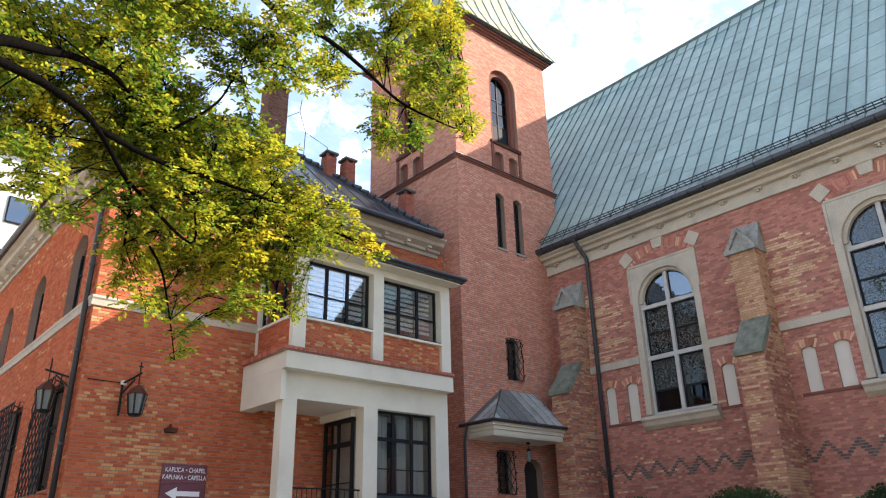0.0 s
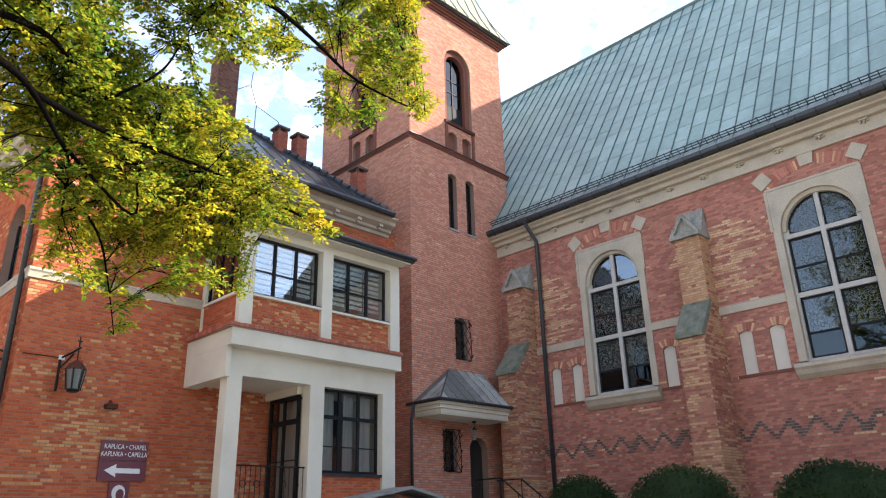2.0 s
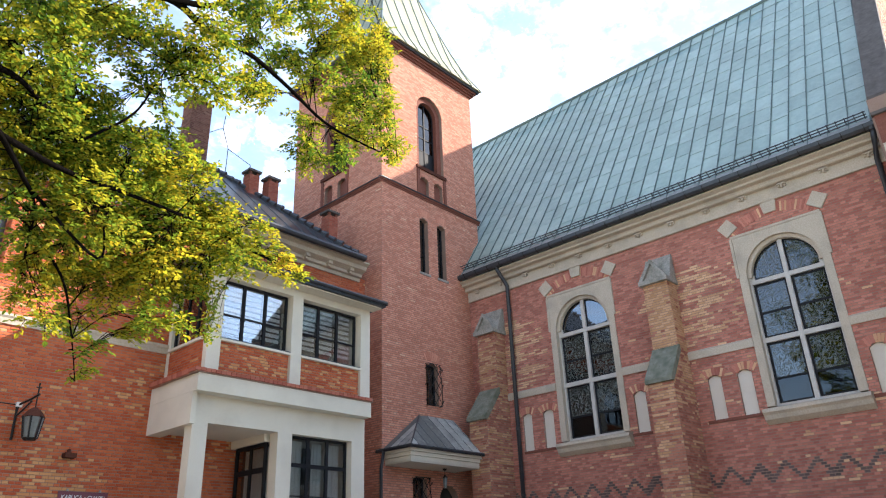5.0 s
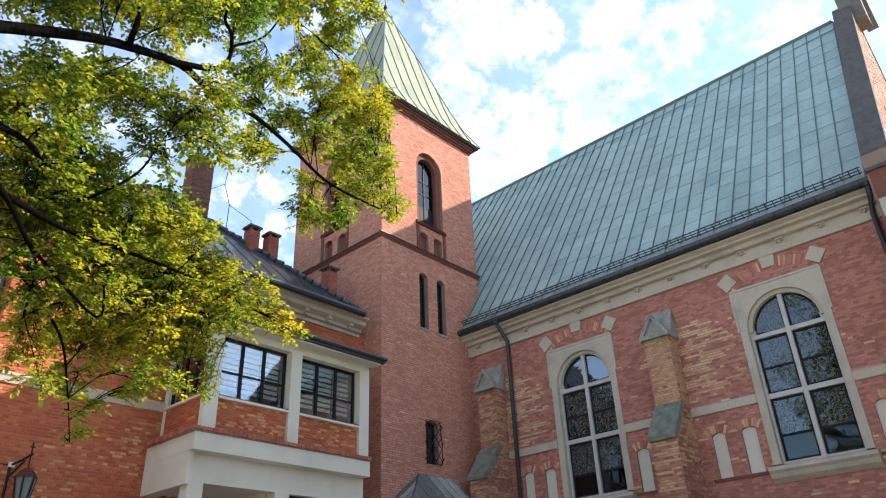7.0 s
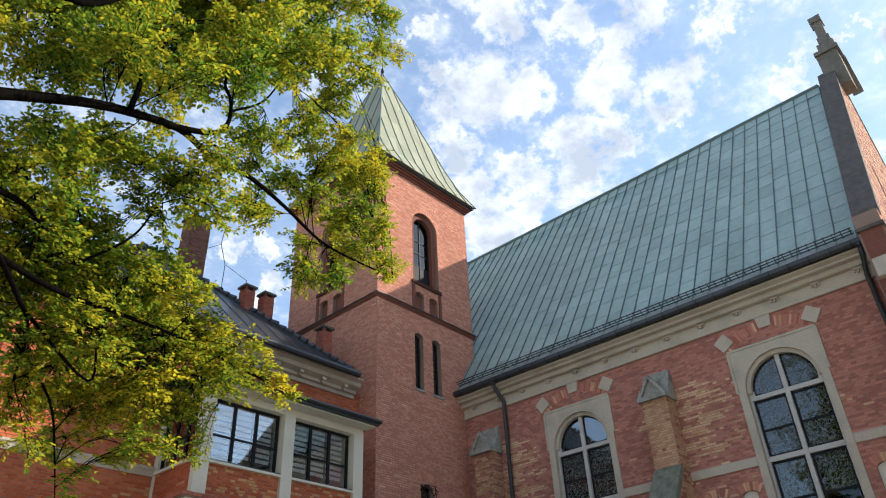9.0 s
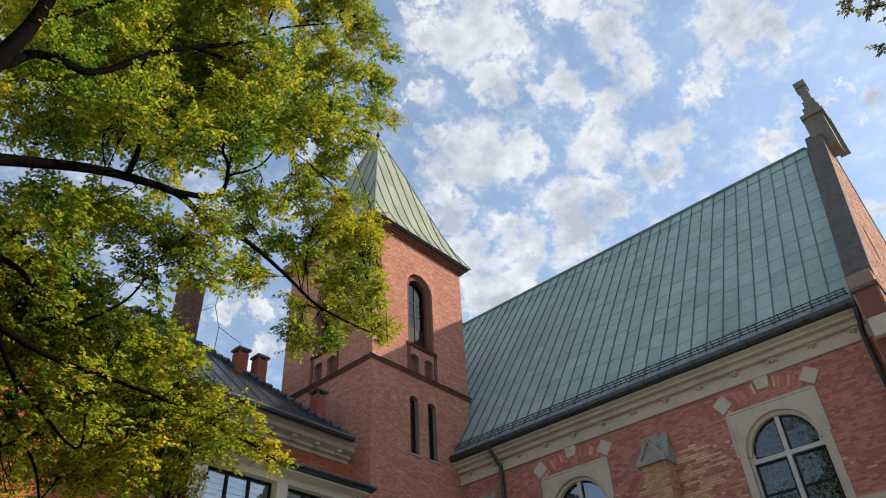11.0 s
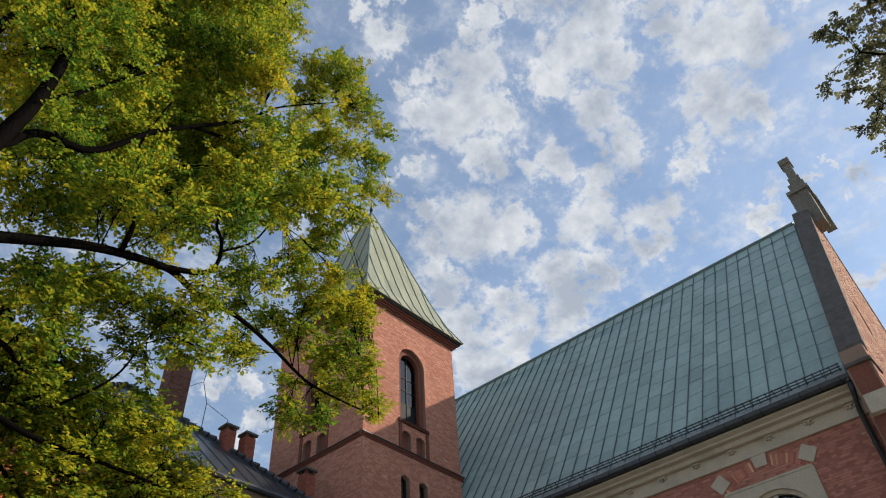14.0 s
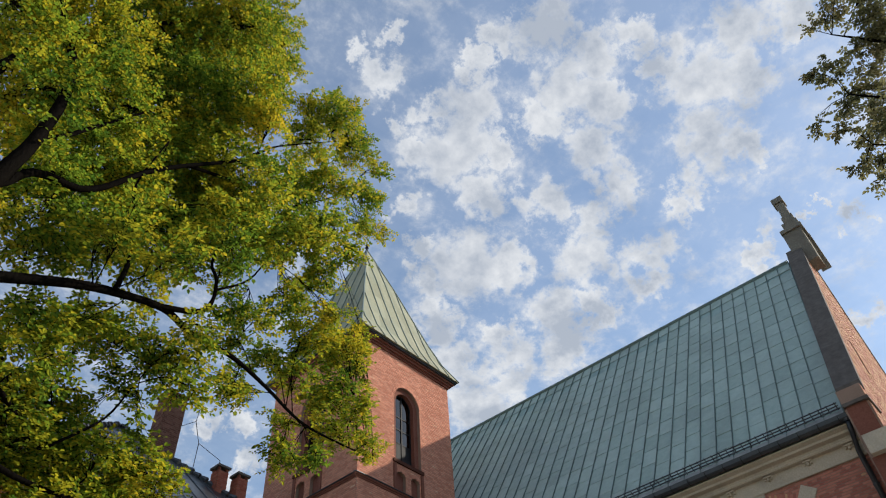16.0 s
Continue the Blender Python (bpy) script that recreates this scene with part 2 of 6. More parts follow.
BLIND = surface("blind_fabric", (0.68, 0.67, 0.64), (0.78, 0.77, 0.74), 0.9, grain=120, bump=0.1, stain=3)
CURTAIN = surface("net_curtain", (0.50, 0.49, 0.45), (0.68, 0.67, 0.62), 0.95, grain=60, bump=0.2, stretch=(8, 8, 0.4))
# interior shade as a near-black wall colour
ROOM = surface("room_shade_paint", (0.05, 0.047, 0.043), (0.07, 0.065, 0.06), 0.95, grain=10, bump=0)
SIGN = surface("maroon_sign_enamel", (0.115, 0.012, 0.022), (0.13, 0.016, 0.027), 0.35, grain=30, bump=0.03, stain=4, stain_amount=0.15)
WHITE = surface("white_sign_paint", (0.72, 0.70, 0.68), (0.80, 0.78, 0.76), 0.5, grain=50, bump=0.02)
RUST = surface("rust_red_cap", (0.16, 0.06, 0.045), (0.24, 0.10, 0.07), 0.8, grain=30, bump=0.4)
# near-black bark: the crown's shade on the limbs is put into its colour
BARK = surface("shaded_bark", (0.004, 0.0034, 0.003), (0.008, 0.007, 0.006), 0.95, grain=35, bump=0.9, stretch=(1, 1, 0.25), depth=0.02)
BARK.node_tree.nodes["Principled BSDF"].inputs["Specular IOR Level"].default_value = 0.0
RUST_DARK = surface("dark_rust_paint", (0.075, 0.028, 0.02), (0.11, 0.045, 0.03), 0.8, grain=30, bump=0.4)
# ground out of view, made pale to throw light up onto the shaded walls
BOUNCE_GROUND = surface("bounce_ground", (0.34, 0.32, 0.28), (0.44, 0.42, 0.37), 0.95, grain=18, bump=0.6, stain=0.35, stain_to=(0.10, 0.12, 0.05), stain_amount=0.5, depth=0.03)
PAVING = surface("grey_paving", (0.20, 0.19, 0.175), (0.30, 0.285, 0.26), 0.9, grain=25, bump=0.4)
FACADE = surface("pale_render", (0.52, 0.50, 0.45), (0.60, 0.58, 0.53), 0.9, grain=12, bump=0.1, stain=0.5)
WOOD = surface("dark_door_wood", (0.02, 0.016, 0.013), (0.035, 0.028, 0.022), 0.6, grain=20, bump=0.3, stretch=(6, 6, 0.5))


def leaf_material(name, a, b, c):
    m, N, L, P = nodes_of(name)
    geo = N.new("ShaderNodeNewGeometry")
    big = N.new("ShaderNodeTexNoise")
    big.inputs["Scale"].default_value, big.inputs["Detail"].default_value = 0.9, 3
    L.new(geo.outputs["Position"], big.inputs["Vector"])
    add = N.new("ShaderNodeMath")
    add.operation = "MULTIPLY_ADD"
    L.new(geo.outputs["Random Per Island"], add.inputs[0])
    add.inputs[1].default_value = 0.32
    sub = N.new("ShaderNodeMath")
    sub.operation = "MULTIPLY_ADD"
    L.new(big.outputs[0], sub.inputs[0])
    sub.inputs[1].default_value, sub.inputs[2].default_value = 1.6, -0.46
    L.new(sub.outputs[0], add.inputs[2])
    ramp = N.new("ShaderNodeValToRGB")
    e = ramp.color_ramp.elements
    e[0].position, e[0].color = 0.2, (*a, 1)
    e[1].position, e[1].color = 0.92, (*c, 1)
    k = e.new(0.55)
    k.color = (*b, 1)
    L.new(add.outputs[0], ramp.inputs[0])
    L.new(ramp.outputs[0], P.inputs["Base Color"])
    P.inputs["Roughness"].default_value, P.inputs["Specular IOR Level"].default_value = 0.62, 0.25
    tr = N.new("ShaderNodeBsdfTranslucent")
    L.new(ramp.outputs[0], tr.inputs["Color"])
    mx = N.new("ShaderNodeMixShader")
    mx.inputs[0].default_value = 0.60
    L.new(P.outputs[0], mx.inputs[1])
    L.new(tr.outputs[0], mx.inputs[2])
    L.new(mx.outputs[0], N["Material Output"].inputs["Surface"])
    return m


LEAF = leaf_material("elm_leaf", (0.068, 0.142, 0.015), (0.19, 0.27, 0.022), (0.45, 0.42, 0.030))
LEAF_GOLD = leaf_material("turning_sunlit_leaf", (0.22, 0.26, 0.02), (0.42, 0.38, 0.022), (0.62, 0.45, 0.024))
LEAF_DULL = leaf_material("dull_leaf", (0.10, 0.11, 0.05), (0.17, 0.165, 0.075), (0.25, 0.20, 0.10))
LEAF_BOX = leaf_material("box_leaf", (0.030, 0.058, 0.022), (0.055, 0.095, 0.034), (0.09, 0.135, 0.05))


def glass_material(name, tint, relief=0.0, lead=0.0, gloss=0.07, slant=0.85):
    """A pane: clear where one looks straight at it, a mirror at a slant; relief makes it wavy, lead sets dark cames between small pieces."""
    m, N, L, P = nodes_of(name)
    N.remove(P)
    lw = N.new("ShaderNodeLayerWeight")
    pw = N.new("ShaderNodeMath")
    pw.operation = "POWER"
    L.new(lw.outputs["Facing"], pw.inputs[0])
    pw.inputs[1].default_value = 3.0
    fr = N.new("ShaderNodeMath")
    fr.operation = "MULTIPLY_ADD"
    L.new(pw.outputs[0], fr.inputs[0])
    fr.inputs[1].default_value, fr.inputs[2].default_value = slant, gloss
    cl = N.new("ShaderNodeBsdfTransparent")
    cl.inputs["Color"].default_value = (*tint, 1)
    gl = N.new("ShaderNodeBsdfGlossy")
    gl.inputs["Roughness"].default_value = 0.02
    gl.inputs["Color"].default_value = (0.9, 0.93, 0.96, 1)
    geo = N.new("ShaderNodeNewGeometry")
    if relief:
        nz = N.new("ShaderNodeTexNoise")
        nz.inputs["Scale"].default_value, nz.inputs["Detail"].default_value = 3.0, 2
        L.new(geo.outputs["Position"], nz.inputs["Vector"])
        bp = N.new("ShaderNodeBump")
        bp.inputs["Strength"].default_value, bp.inputs["Distance"].default_value = relief, 0.02
        L.new(nz.outputs[0], bp.inputs["Height"])
        L.new(bp.outputs[0], gl.inputs["Normal"])
        L.new(bp.outputs[0], lw.inputs["Normal"])
    mx = N.new("ShaderNodeMixShader")
    L.new(fr.outputs[0], mx.inputs[0])
    L.new(cl.outputs[0], mx.inputs[1])
    L.new(gl.outputs[0], mx.inputs[2])
    out = mx
    if lead:
        vo = N.new("ShaderNodeTexVoronoi")
        vo.feature = "DISTANCE_TO_EDGE"
        vo.inputs["Scale"].default_value = lead
        ws = N.new("ShaderNodeTexNoise")
        ws.inputs["Scale"].default_value, ws.inputs["Detail"].default_value = 4.0, 2
        L.new(geo.outputs["Position"], ws.inputs["Vector"])
        wm = N.new("ShaderNodeMix")
        wm.data_type = "VECTOR"
        wm.inputs["Factor"].default_value = 0.35
        L.new(geo.outputs["Position"], wm.inputs["A"])
        L.new(ws.outputs["Color"], wm.inputs["B"])
        L.new(wm.outputs["Result"], vo.inputs["Vector"])
        rp = N.new("ShaderNodeValToRGB")
        rp.color_ramp.elements[0].position, rp.color_ramp.elements[0].color = 0.03, (1, 1, 1, 1)
        rp.color_ramp.elements[1].position, rp.color_ramp.elements[1].color = 0.10, (0, 0, 0, 1)
        L.new(vo.outputs["Distance"], rp.inputs[0])
        df = N.new("ShaderNodeBsdfDiffuse")
        df.inputs["Color"].default_value = (0.135, 0.15, 0.14, 1)
        m2 = N.new("ShaderNodeMixShader")
        L.new(rp.outputs[0], m2.inputs[0])
        L.new(mx.outputs[0], m2.inputs[1])
        L.new(df.outputs[0], m2.inputs[2])
        out = m2
    L.new(out.outputs[0], N["Material Output"].inputs["Surface"])
    return m


GLASS = glass_material("window_glass", (0.86, 0.88, 0.88), 0.03, 0.0, 0.17)
GLASS_DARK = glass_material("dark_window_glass", (0.12, 0.13, 0.14), 0.06, 0.0, 0.2)
GLASS_LEAD = glass_material("leaded_glass", (0.07, 0.085, 0.09), 0.35, 17.0, 0.10, 0.35)
GLASS_SMOKE = glass_material("curtained_glass", (0.78, 0.80, 0.80), 0.05, 0.0, 0.06, 0.5)
GLASS_BLACK = glass_material("shaded_glass", (0.08, 0.09, 0.10), 0.05, 0.0, 0.05, 0.45)
GLASS_MILK = surface("frosted_lantern_glass", (0.13, 0.145, 0.14), (0.20, 0.215, 0.21), 0.3, grain=20, bump=0.05)

# ---- building helpers ----
from mathutils import geometry


def empty(name, x=0, y=0, z=0):
    ob = new(name)
    ob.matrix_world = pose(x, y, z)
    bpy.context.view_layer.update()
    return ob


def mesh_of(name, verts, faces, mats, index=None, smooth=False):
    me = bpy.data.meshes.new(name)
    me.from_pydata(verts, [], faces)
    for m in mats if isinstance(mats, (list, tuple)) else [mats]:
        me.materials.append(m)
    if index is not None:
        me.polygons.foreach_set("material_index", index)
    if smooth:
        me.polygons.foreach_set("use_smooth", [True] * len(me.polygons))
    me.update()
    return me


def child(ob, parent):
    if parent is not None:
        ob.parent = parent
        ob.matrix_parent_inverse = parent.matrix_world.inverted()
    return ob


def part(name, bm, material, parent=None, label="", bevel=0.0, smooth=False):
    """Links a bmesh, in world metres, as one mesh object under parent."""
    if bevel:
        bmesh.ops.bevel(bm, geom=[e for e in bm.edges if e.is_manifold and e.calc_face_angle(0) > 0.5], offset=bevel, segments=1, affect="EDGES", clamp_overlap=True)
    bmesh.ops.recalc_face_normals(bm, faces=bm.faces)
    me = bpy.data.meshes.new(name)
    bm.to_mesh(me)
    bm.free()
    for m in material if isinstance(material, (list, tuple)) else [material]:
        me.materials.append(m)
    if smooth:
        me.polygons.foreach_set("use_smooth", [True] * len(me.polygons))
    ob = new(name, me)
    if label:
        tagged(ob, label)
    return child(ob, parent)


def solid(bm, bottom, top):
    """A closed solid between two rings of as many points."""
    a = [bm.verts.new(p) for p in bottom]
    b = [bm.verts.new(p) for p in top]
    bm.faces.new(a[::-1])
    bm.faces.new(b)
    for i in range(len(a)):
        j = (i + 1) % len(a)
        bm.faces.new((a[i], a[j], b[j], b[i]))


def box(bm, x0, x1, y0, y1, z0, z1):
    x0, x1, y0, y1 = min(x0, x1), max(x0, x1), min(y0, y1), max(y0, y1)
    r = ((x0, y0), (x1, y0), (x1, y1), (x0, y1))
    solid(bm, [(x, y, z0) for x, y in r], [(x, y, z1) for x, y in r])
    return bm


def boxed(*dims):
    return box(bmesh.new(), *dims)


def tube(bm, points, radius, sides=8, end=None):
    """A round tube along points, tapering to the radius end."""
    pts = [Vector(p) for p in points]
    rings = []
    for i, p in enumerate(pts):
        d = (pts[min(i + 1, len(pts) - 1)] - pts[max(i - 1, 0)]).normalized()
        u = d.orthogonal().normalized() if abs(d.z) > 0.9 else d.cross(Vector((0, 0, 1))).normalized()
        if rings and u.dot(last) < 0:
            u = -u
        last = u
        w = d.cross(u)
        r = radius + ((radius if end is None else end) - radius) * i / max(1, len(pts) - 1)
        rings.append([bm.verts.new(p + r * (math.cos(k * math.tau / sides) * u + math.sin(k * math.tau / sides) * w)) for k in range(sides)])
    for a, b in zip(rings, rings[1:]):
        for k in range(sides):
            bm.faces.new((a[k], a[(k + 1) % sides], b[(k + 1) % sides], b[k]))
    bm.faces.new(rings[0][::-1])
    bm.faces.new(rings[-1])
    return bm


class Plane:
    """A facade: u along it, z up, out towards its front."""

    def __init__(self, x, y, ux, uy, nx, ny):
        self.x, self.y, self.ux, self.uy, self.nx, self.ny = x, y, ux, uy, nx, ny

    def at(self, u, z, out=0.0):
        return (self.x + self.ux * u + self.nx * out, self.y + self.uy * u + self.ny * out, z)

    def block(self, bm, u0, u1, z0, z1, o0, o1):
        r = ((u0, z0), (u1, z0), (u1, z1), (u0, z1))
        solid(bm, [self.at(u, z, o0) for u, z in r], [self.at(u, z, o1) for u, z in r])
        return bm

    def plate(self, bm, ring, o0, o1):
        solid(bm, [self.at(u, z, o0) for u, z in ring], [self.at(u, z, o1) for u, z in ring])
        return bm


def rect_hole(u0, u1, z0, z1):
    def f(z):
        return (u0, u1) if z0 < z < z1 else None
    f.ring = [(u0, z0), (u1, z0), (u1, z1), (u0, z1)]
    return f


def arch_hole(u0, u1, z0, spring, rise=None):
    c, r = (u0 + u1) / 2, (u1 - u0) / 2
    rise = r if rise is None else rise

    def f(z):
        if z0 < z <= spring:
            return (u0, u1)
        if spring < z < spring + rise:
            if rise >= r - 1e-6:
                w = r * math.sqrt(max(0, 1 - ((z - spring) / rise) ** 2))
            else:
                big = (r * r + rise * rise) / (2 * rise)
                w = math.sqrt(max(0, big * big - (z - spring + big - rise) ** 2))
            return (c - w, c + w)
        return None
    head = []
    for k in range(13):
        a = math.pi * k / 12
        if rise >= r - 1e-6:
            head.append((c + r * math.cos(a), spring + rise * math.sin(a)))
        else:
            u = c + r * math.cos(a)
            big = (r * r + rise * rise) / (2 * rise)
            head.append((u, spring + rise - big + math.sqrt(max(0.0, big * big - (u - c) ** 2))))
    f.ring = [(u0, z0), (u1, z0)] + head
    return f


def free_spans(u0, u1, z, holes, bounds=None):
    if bounds:
        b = bounds(z)
        u0, u1 = max(u0, b[0]), min(u1, b[1])
    spans = [(u0, u1)] if u1 > u0 else []
    for h in holes:
        g = h(z)
        if g:
            spans = [s for a, b in spans for s in ((a, min(b, g[0])), (max(a, g[1]), b)) if s[1] - s[0] > 0.004]
    return spans


COURSE, STRETCH, HEAD, JOINT = 0.066, 0.236, 0.118, 0.011
pieces = []  # single bricks, linked at the end of the file


def brick_wall(name, plane, u0, u1, z0, z1, parent, mats, holes=(), thick=0.35, buff=0.0, dark=None, near=None, bounds=None, label="", seed=1, proud=0.007, header_band=None, outline=None, runs=0.6):
    """A wall of mortar with openings, and bricks in courses of stretchers and headers on its face. near(u, z): where bricks are pieces of their own."""
    rng = random.Random(seed)
    count = int(round((z1 - z0) / COURSE))
    # the wall itself: one sheet with openings, given its thickness
    rings = [outline or [(u0, z0), (u1, z0), (u1, z1), (u0, z1)]] + [h.ring for h in holes]
    flat = [p for ring in rings for p in ring]
    tris = geometry.tessellate_polygon([[Vector((u, z, 0)) for u, z in ring] for ring in rings])
    n = len(flat)
    v = [plane.at(u, z, 0.0) for u, z in flat] + [plane.at(u, z, -thick) for u, z in flat]
    f = [tuple(t) for t in tris] + [tuple(k + n for k in t[::-1]) for t in tris]
    base = 0
    for ring in rings:
        m = len(ring)
        f += [(base + k, base + (k + 1) % m, n + base + (k + 1) % m, n + base + k) for k in range(m)]
        base += m
    wall = new(name, mesh_of(name, v, f, MORTAR))
    child(wall, parent)
    if label:
        tagged(wall, label)
    v, f, mi = [], [], []
    taken = 0
    for k in range(count):
        za, zb = z0 + k * COURSE + JOINT / 2, z0 + (k + 1) * COURSE - JOINT / 2
        zm = (za + zb) / 2
        pitch = HEAD if k % 2 or (header_band and header_band[0] < zm < header_band[1]) else STRETCH
        shift = (0.059 if k % 2 or (header_band and header_band[0] < zm < header_band[1] and k % 2) else (0.118 if k % 4 == 2 else 0.0)) + (0.0 if header_band and header_band[0] < zm < header_band[1] else rng.uniform(-0.008, 0.008))
        for a, b in free_spans(u0, u1, zm, holes, bounds):
            i = math.floor((a - shift) / pitch)
            while i * pitch + shift < b:
                p, q = max(a, i * pitch + shift + JOINT / 4), min(b, (i + 1) * pitch + shift - JOINT / 4)
                i += 1
                if q - p < 0.025:
                    continue
                um = (p + q) / 2
                chance = buff(um, zm) if callable(buff) else buff
                run = 1 / (1 + math.exp(-6.0 * noise.noise(Vector((um * 1.5, k * 3.7, seed * 1.3)))))
                kind = 2 if dark and dark(um, zm) else (1 if runs * run + (1 - runs) * rng.random() < chance else 0)
                o = proud + rng.uniform(-0.002, 0.003)
                if near and taken < 280 and near(um, zm):
                    taken += 1
                    pieces.append((plane, um, zm, q - p, zb - za, o, mats["object"][kind], wall))
                    continue
                n = len(v)
                j = [rng.uniform(-0.0018, 0.0018) for _ in range(4)]
                v += [plane.at(p, za + j[0], -0.01), plane.at(q, za + j[1], -0.01), plane.at(q, zb + j[2], -0.01), plane.at(p, zb + j[3], -0.01)]
                e = 0.003
                v += [plane.at(p + e, za + j[0] + e, o), plane.at(q - e, za + j[1] + e, o), plane.at(q - e, zb + j[2] - e, o), plane.at(p + e, zb + j[3] - e, o)]
                f += [(n + 4, n + 5, n + 6, n + 7), (n, n + 1, n + 5, n + 4), (n + 2, n + 3, n + 7, n + 6), (n + 1, n + 2, n + 6, n + 5), (n + 3, n, n + 4, n + 7)]
                mi += [kind] * 5
    if v:
        bw = new("brickwork", mesh_of("brickwork", v, f, mats["island"], mi))
        tagged(child(bw, wall), kind="stuff")
    return wall


def voussoirs(name, plane, c, spring, r, rise_r, parent, mats, deg0, deg1, n, depth=0.25, o0=-0.02, o1=0.012, seed=3, kinds=(0,)):
    """A ring of bricks on edge round an arch with centre (c, spring)."""
    rng = random.Random(seed)
    v, f, mi = [], [], []
    for k in range(n):
        a0, a1 = (radians(deg0 + (deg1 - deg0) * (k + s) / n) for s in (0.09, 0.91))
        ring = [(c + rr * math.cos(a), spring + rr * math.sin(a)) for rr, a in ((r, a0), (r, a1), (r + depth, a1), (r + depth, a0))]
        m = len(v)
        for o in (o0, o1 + rng.uniform(-0.002, 0.002)):
            v += [plane.at(u, z, o) for u, z in ring]
        f += [(m + 4, m + 5, m + 6, m + 7)] + [(m + i, m + (i + 1) % 4, m + 4 + (i + 1) % 4, m + 4 + i) for i in range(4)]
        mi += [rng.choice(kinds)] * 5
    ob = new(name, mesh_of(name, v, f, mats["island"], mi))
    return tagged(child(ob, parent), kind="stuff")


def arc(c, spring, r, n=16, a0=0, a1=180):
    return [(c + r * math.cos(radians(a0 + (a1 - a0) * i / n)), spring + r * math.sin(radians(a0 + (a1 - a0) * i / n))) for i in range(n + 1)]


def band_ring(bm, plane, outer, inner, o0, o1):
    """A flat ring between two outlines with as many points, open at its ends."""
    rows = [[bm.verts.new(plane.at(*ring[i], o)) for ring, o in ((outer, o0), (outer, o1), (inner, o1), (inner, o0))] for i in range(len(outer))]
    for a, b in zip(rows, rows[1:]):
        for k in range(4):
            bm.faces.new((a[k], b[k], b[(k + 1) % 4], a[(k + 1) % 4]))
    bm.faces.new(rows[0])
    bm.faces.new(rows[-1][::-1])


def casement(plane, u0, u1, z0, z1, parent, cols, bars=(), out=-0.12, glass=None, name="window", label="", frame_w=0.055):
    """A dark window: outer frame with a mesh of its own, one pane for each light, bars across at the given heights."""
    bm = bmesh.new()
    w = frame_w
    plane.block(bm, u0, u0 + w, z0, z1, out - 0.03, out + 0.03)
    plane.block(bm, u1 - w, u1, z0, z1, out - 0.03, out + 0.03)
    plane.block(bm, u0 + w, u1 - w, z0, z0 + w, out - 0.03, out + 0.03)
    plane.block(bm, u0 + w, u1 - w, z1 - w, z1, out - 0.03, out + 0.03)
    win = part(name, bm, FRAME, parent, label, bevel=0.005)
    edges = [u0 + w * 0.5 + (u1 - u0 - w) * k / cols for k in range(cols + 1)]
    for e in edges[1:-1]:
        part("mullion", plane.block(bmesh.new(), e - 0.04, e + 0.04, z0 + w, z1 - w, out - 0.025, out + 0.025), FRAME, win)
    for zb, thick in bars:
        for a, b in zip(edges, edges[1:]):
            part("glazing_bar", plane.block(bmesh.new(), a + 0.041, b - 0.041, zb - thick, zb + thick, out - 0.02, out + 0.02), FRAME, win)
    for a, b in zip(edges, edges[1:]):
        p = part("pane", plane.block(bmesh.new(), a + 0.03, b - 0.03, z0 + w * 0.6, z1 - w * 0.6, out - 0.006, out), glass or GLASS, win)
        p.visible_shadow = False
    return win


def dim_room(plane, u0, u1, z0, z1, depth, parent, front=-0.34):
    """Five near-black walls behind an opening; the room's shade is put into their colour."""
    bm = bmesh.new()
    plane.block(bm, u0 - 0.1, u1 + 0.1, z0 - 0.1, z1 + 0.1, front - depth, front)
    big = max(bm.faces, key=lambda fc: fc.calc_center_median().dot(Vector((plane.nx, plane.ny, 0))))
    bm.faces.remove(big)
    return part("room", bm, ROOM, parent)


GROUND_Z = 1.1   # the terrace along the church

# ---- ground ----
def ground_height(x, y):
    d = max((y - 6.0) / 6.0, (x - 7.0) / 7.0)
    s = min(1.0, max(0.0, d))
    return GROUND_Z * s * s * (3 - 2 * s)


bm = bmesh.new()
xs = [-900, -300, -90, -40] + [-30 + 2 * i for i in range(46)] + [80, 200, 900]
grid = [[bm.verts.new((x, y, ground_height(x, y) + (0.04 * noise.noise(Vector((x * 0.3, y * 0.3, 0))) if abs(x) < 80 and abs(y) < 80 else 0) - 0.02)) for x in xs] for y in xs]
for j in range(len(xs) - 1):
    for i in range(len(xs) - 1):
        bm.faces.new((grid[j][i], grid[j][i + 1], grid[j + 1][i + 1], grid[j + 1][i]))
tagged(part("ground", bm, BOUNCE_GROUND, smooth=True), "unseen ground kept pale to bounce light, rising gently towards the church", "ground", kind="structure")

# ---- church nave ----
church = tagged(empty("church_nave", 24.3, 9, 0.9), "red and buff brick church nave with green copper roof", "church", kind="thing")
NV = Plane(18.13, 0, 0, 1, -1, 0)
WINDOWS = (10.75, 4.84)
BAY_BLANKS = [(c + s, w) for c, offs in ((10.75, ((1.5, 0.36), (2.27, 0.34), (-1.52, 0.36))), (4.84, ((1.5, 0.36), (2.27, 0.34), (-1.52, 0.36)))) for s, w in offs]
holes = [rect_hole(c - 1.1, c + 1.1, 4.80, 9.42) for c in WINDOWS]
holes += [arch_hole(u - w / 2, u + w / 2, 4.88, 5.90, 0.09) for u, w in BAY_BLANKS]


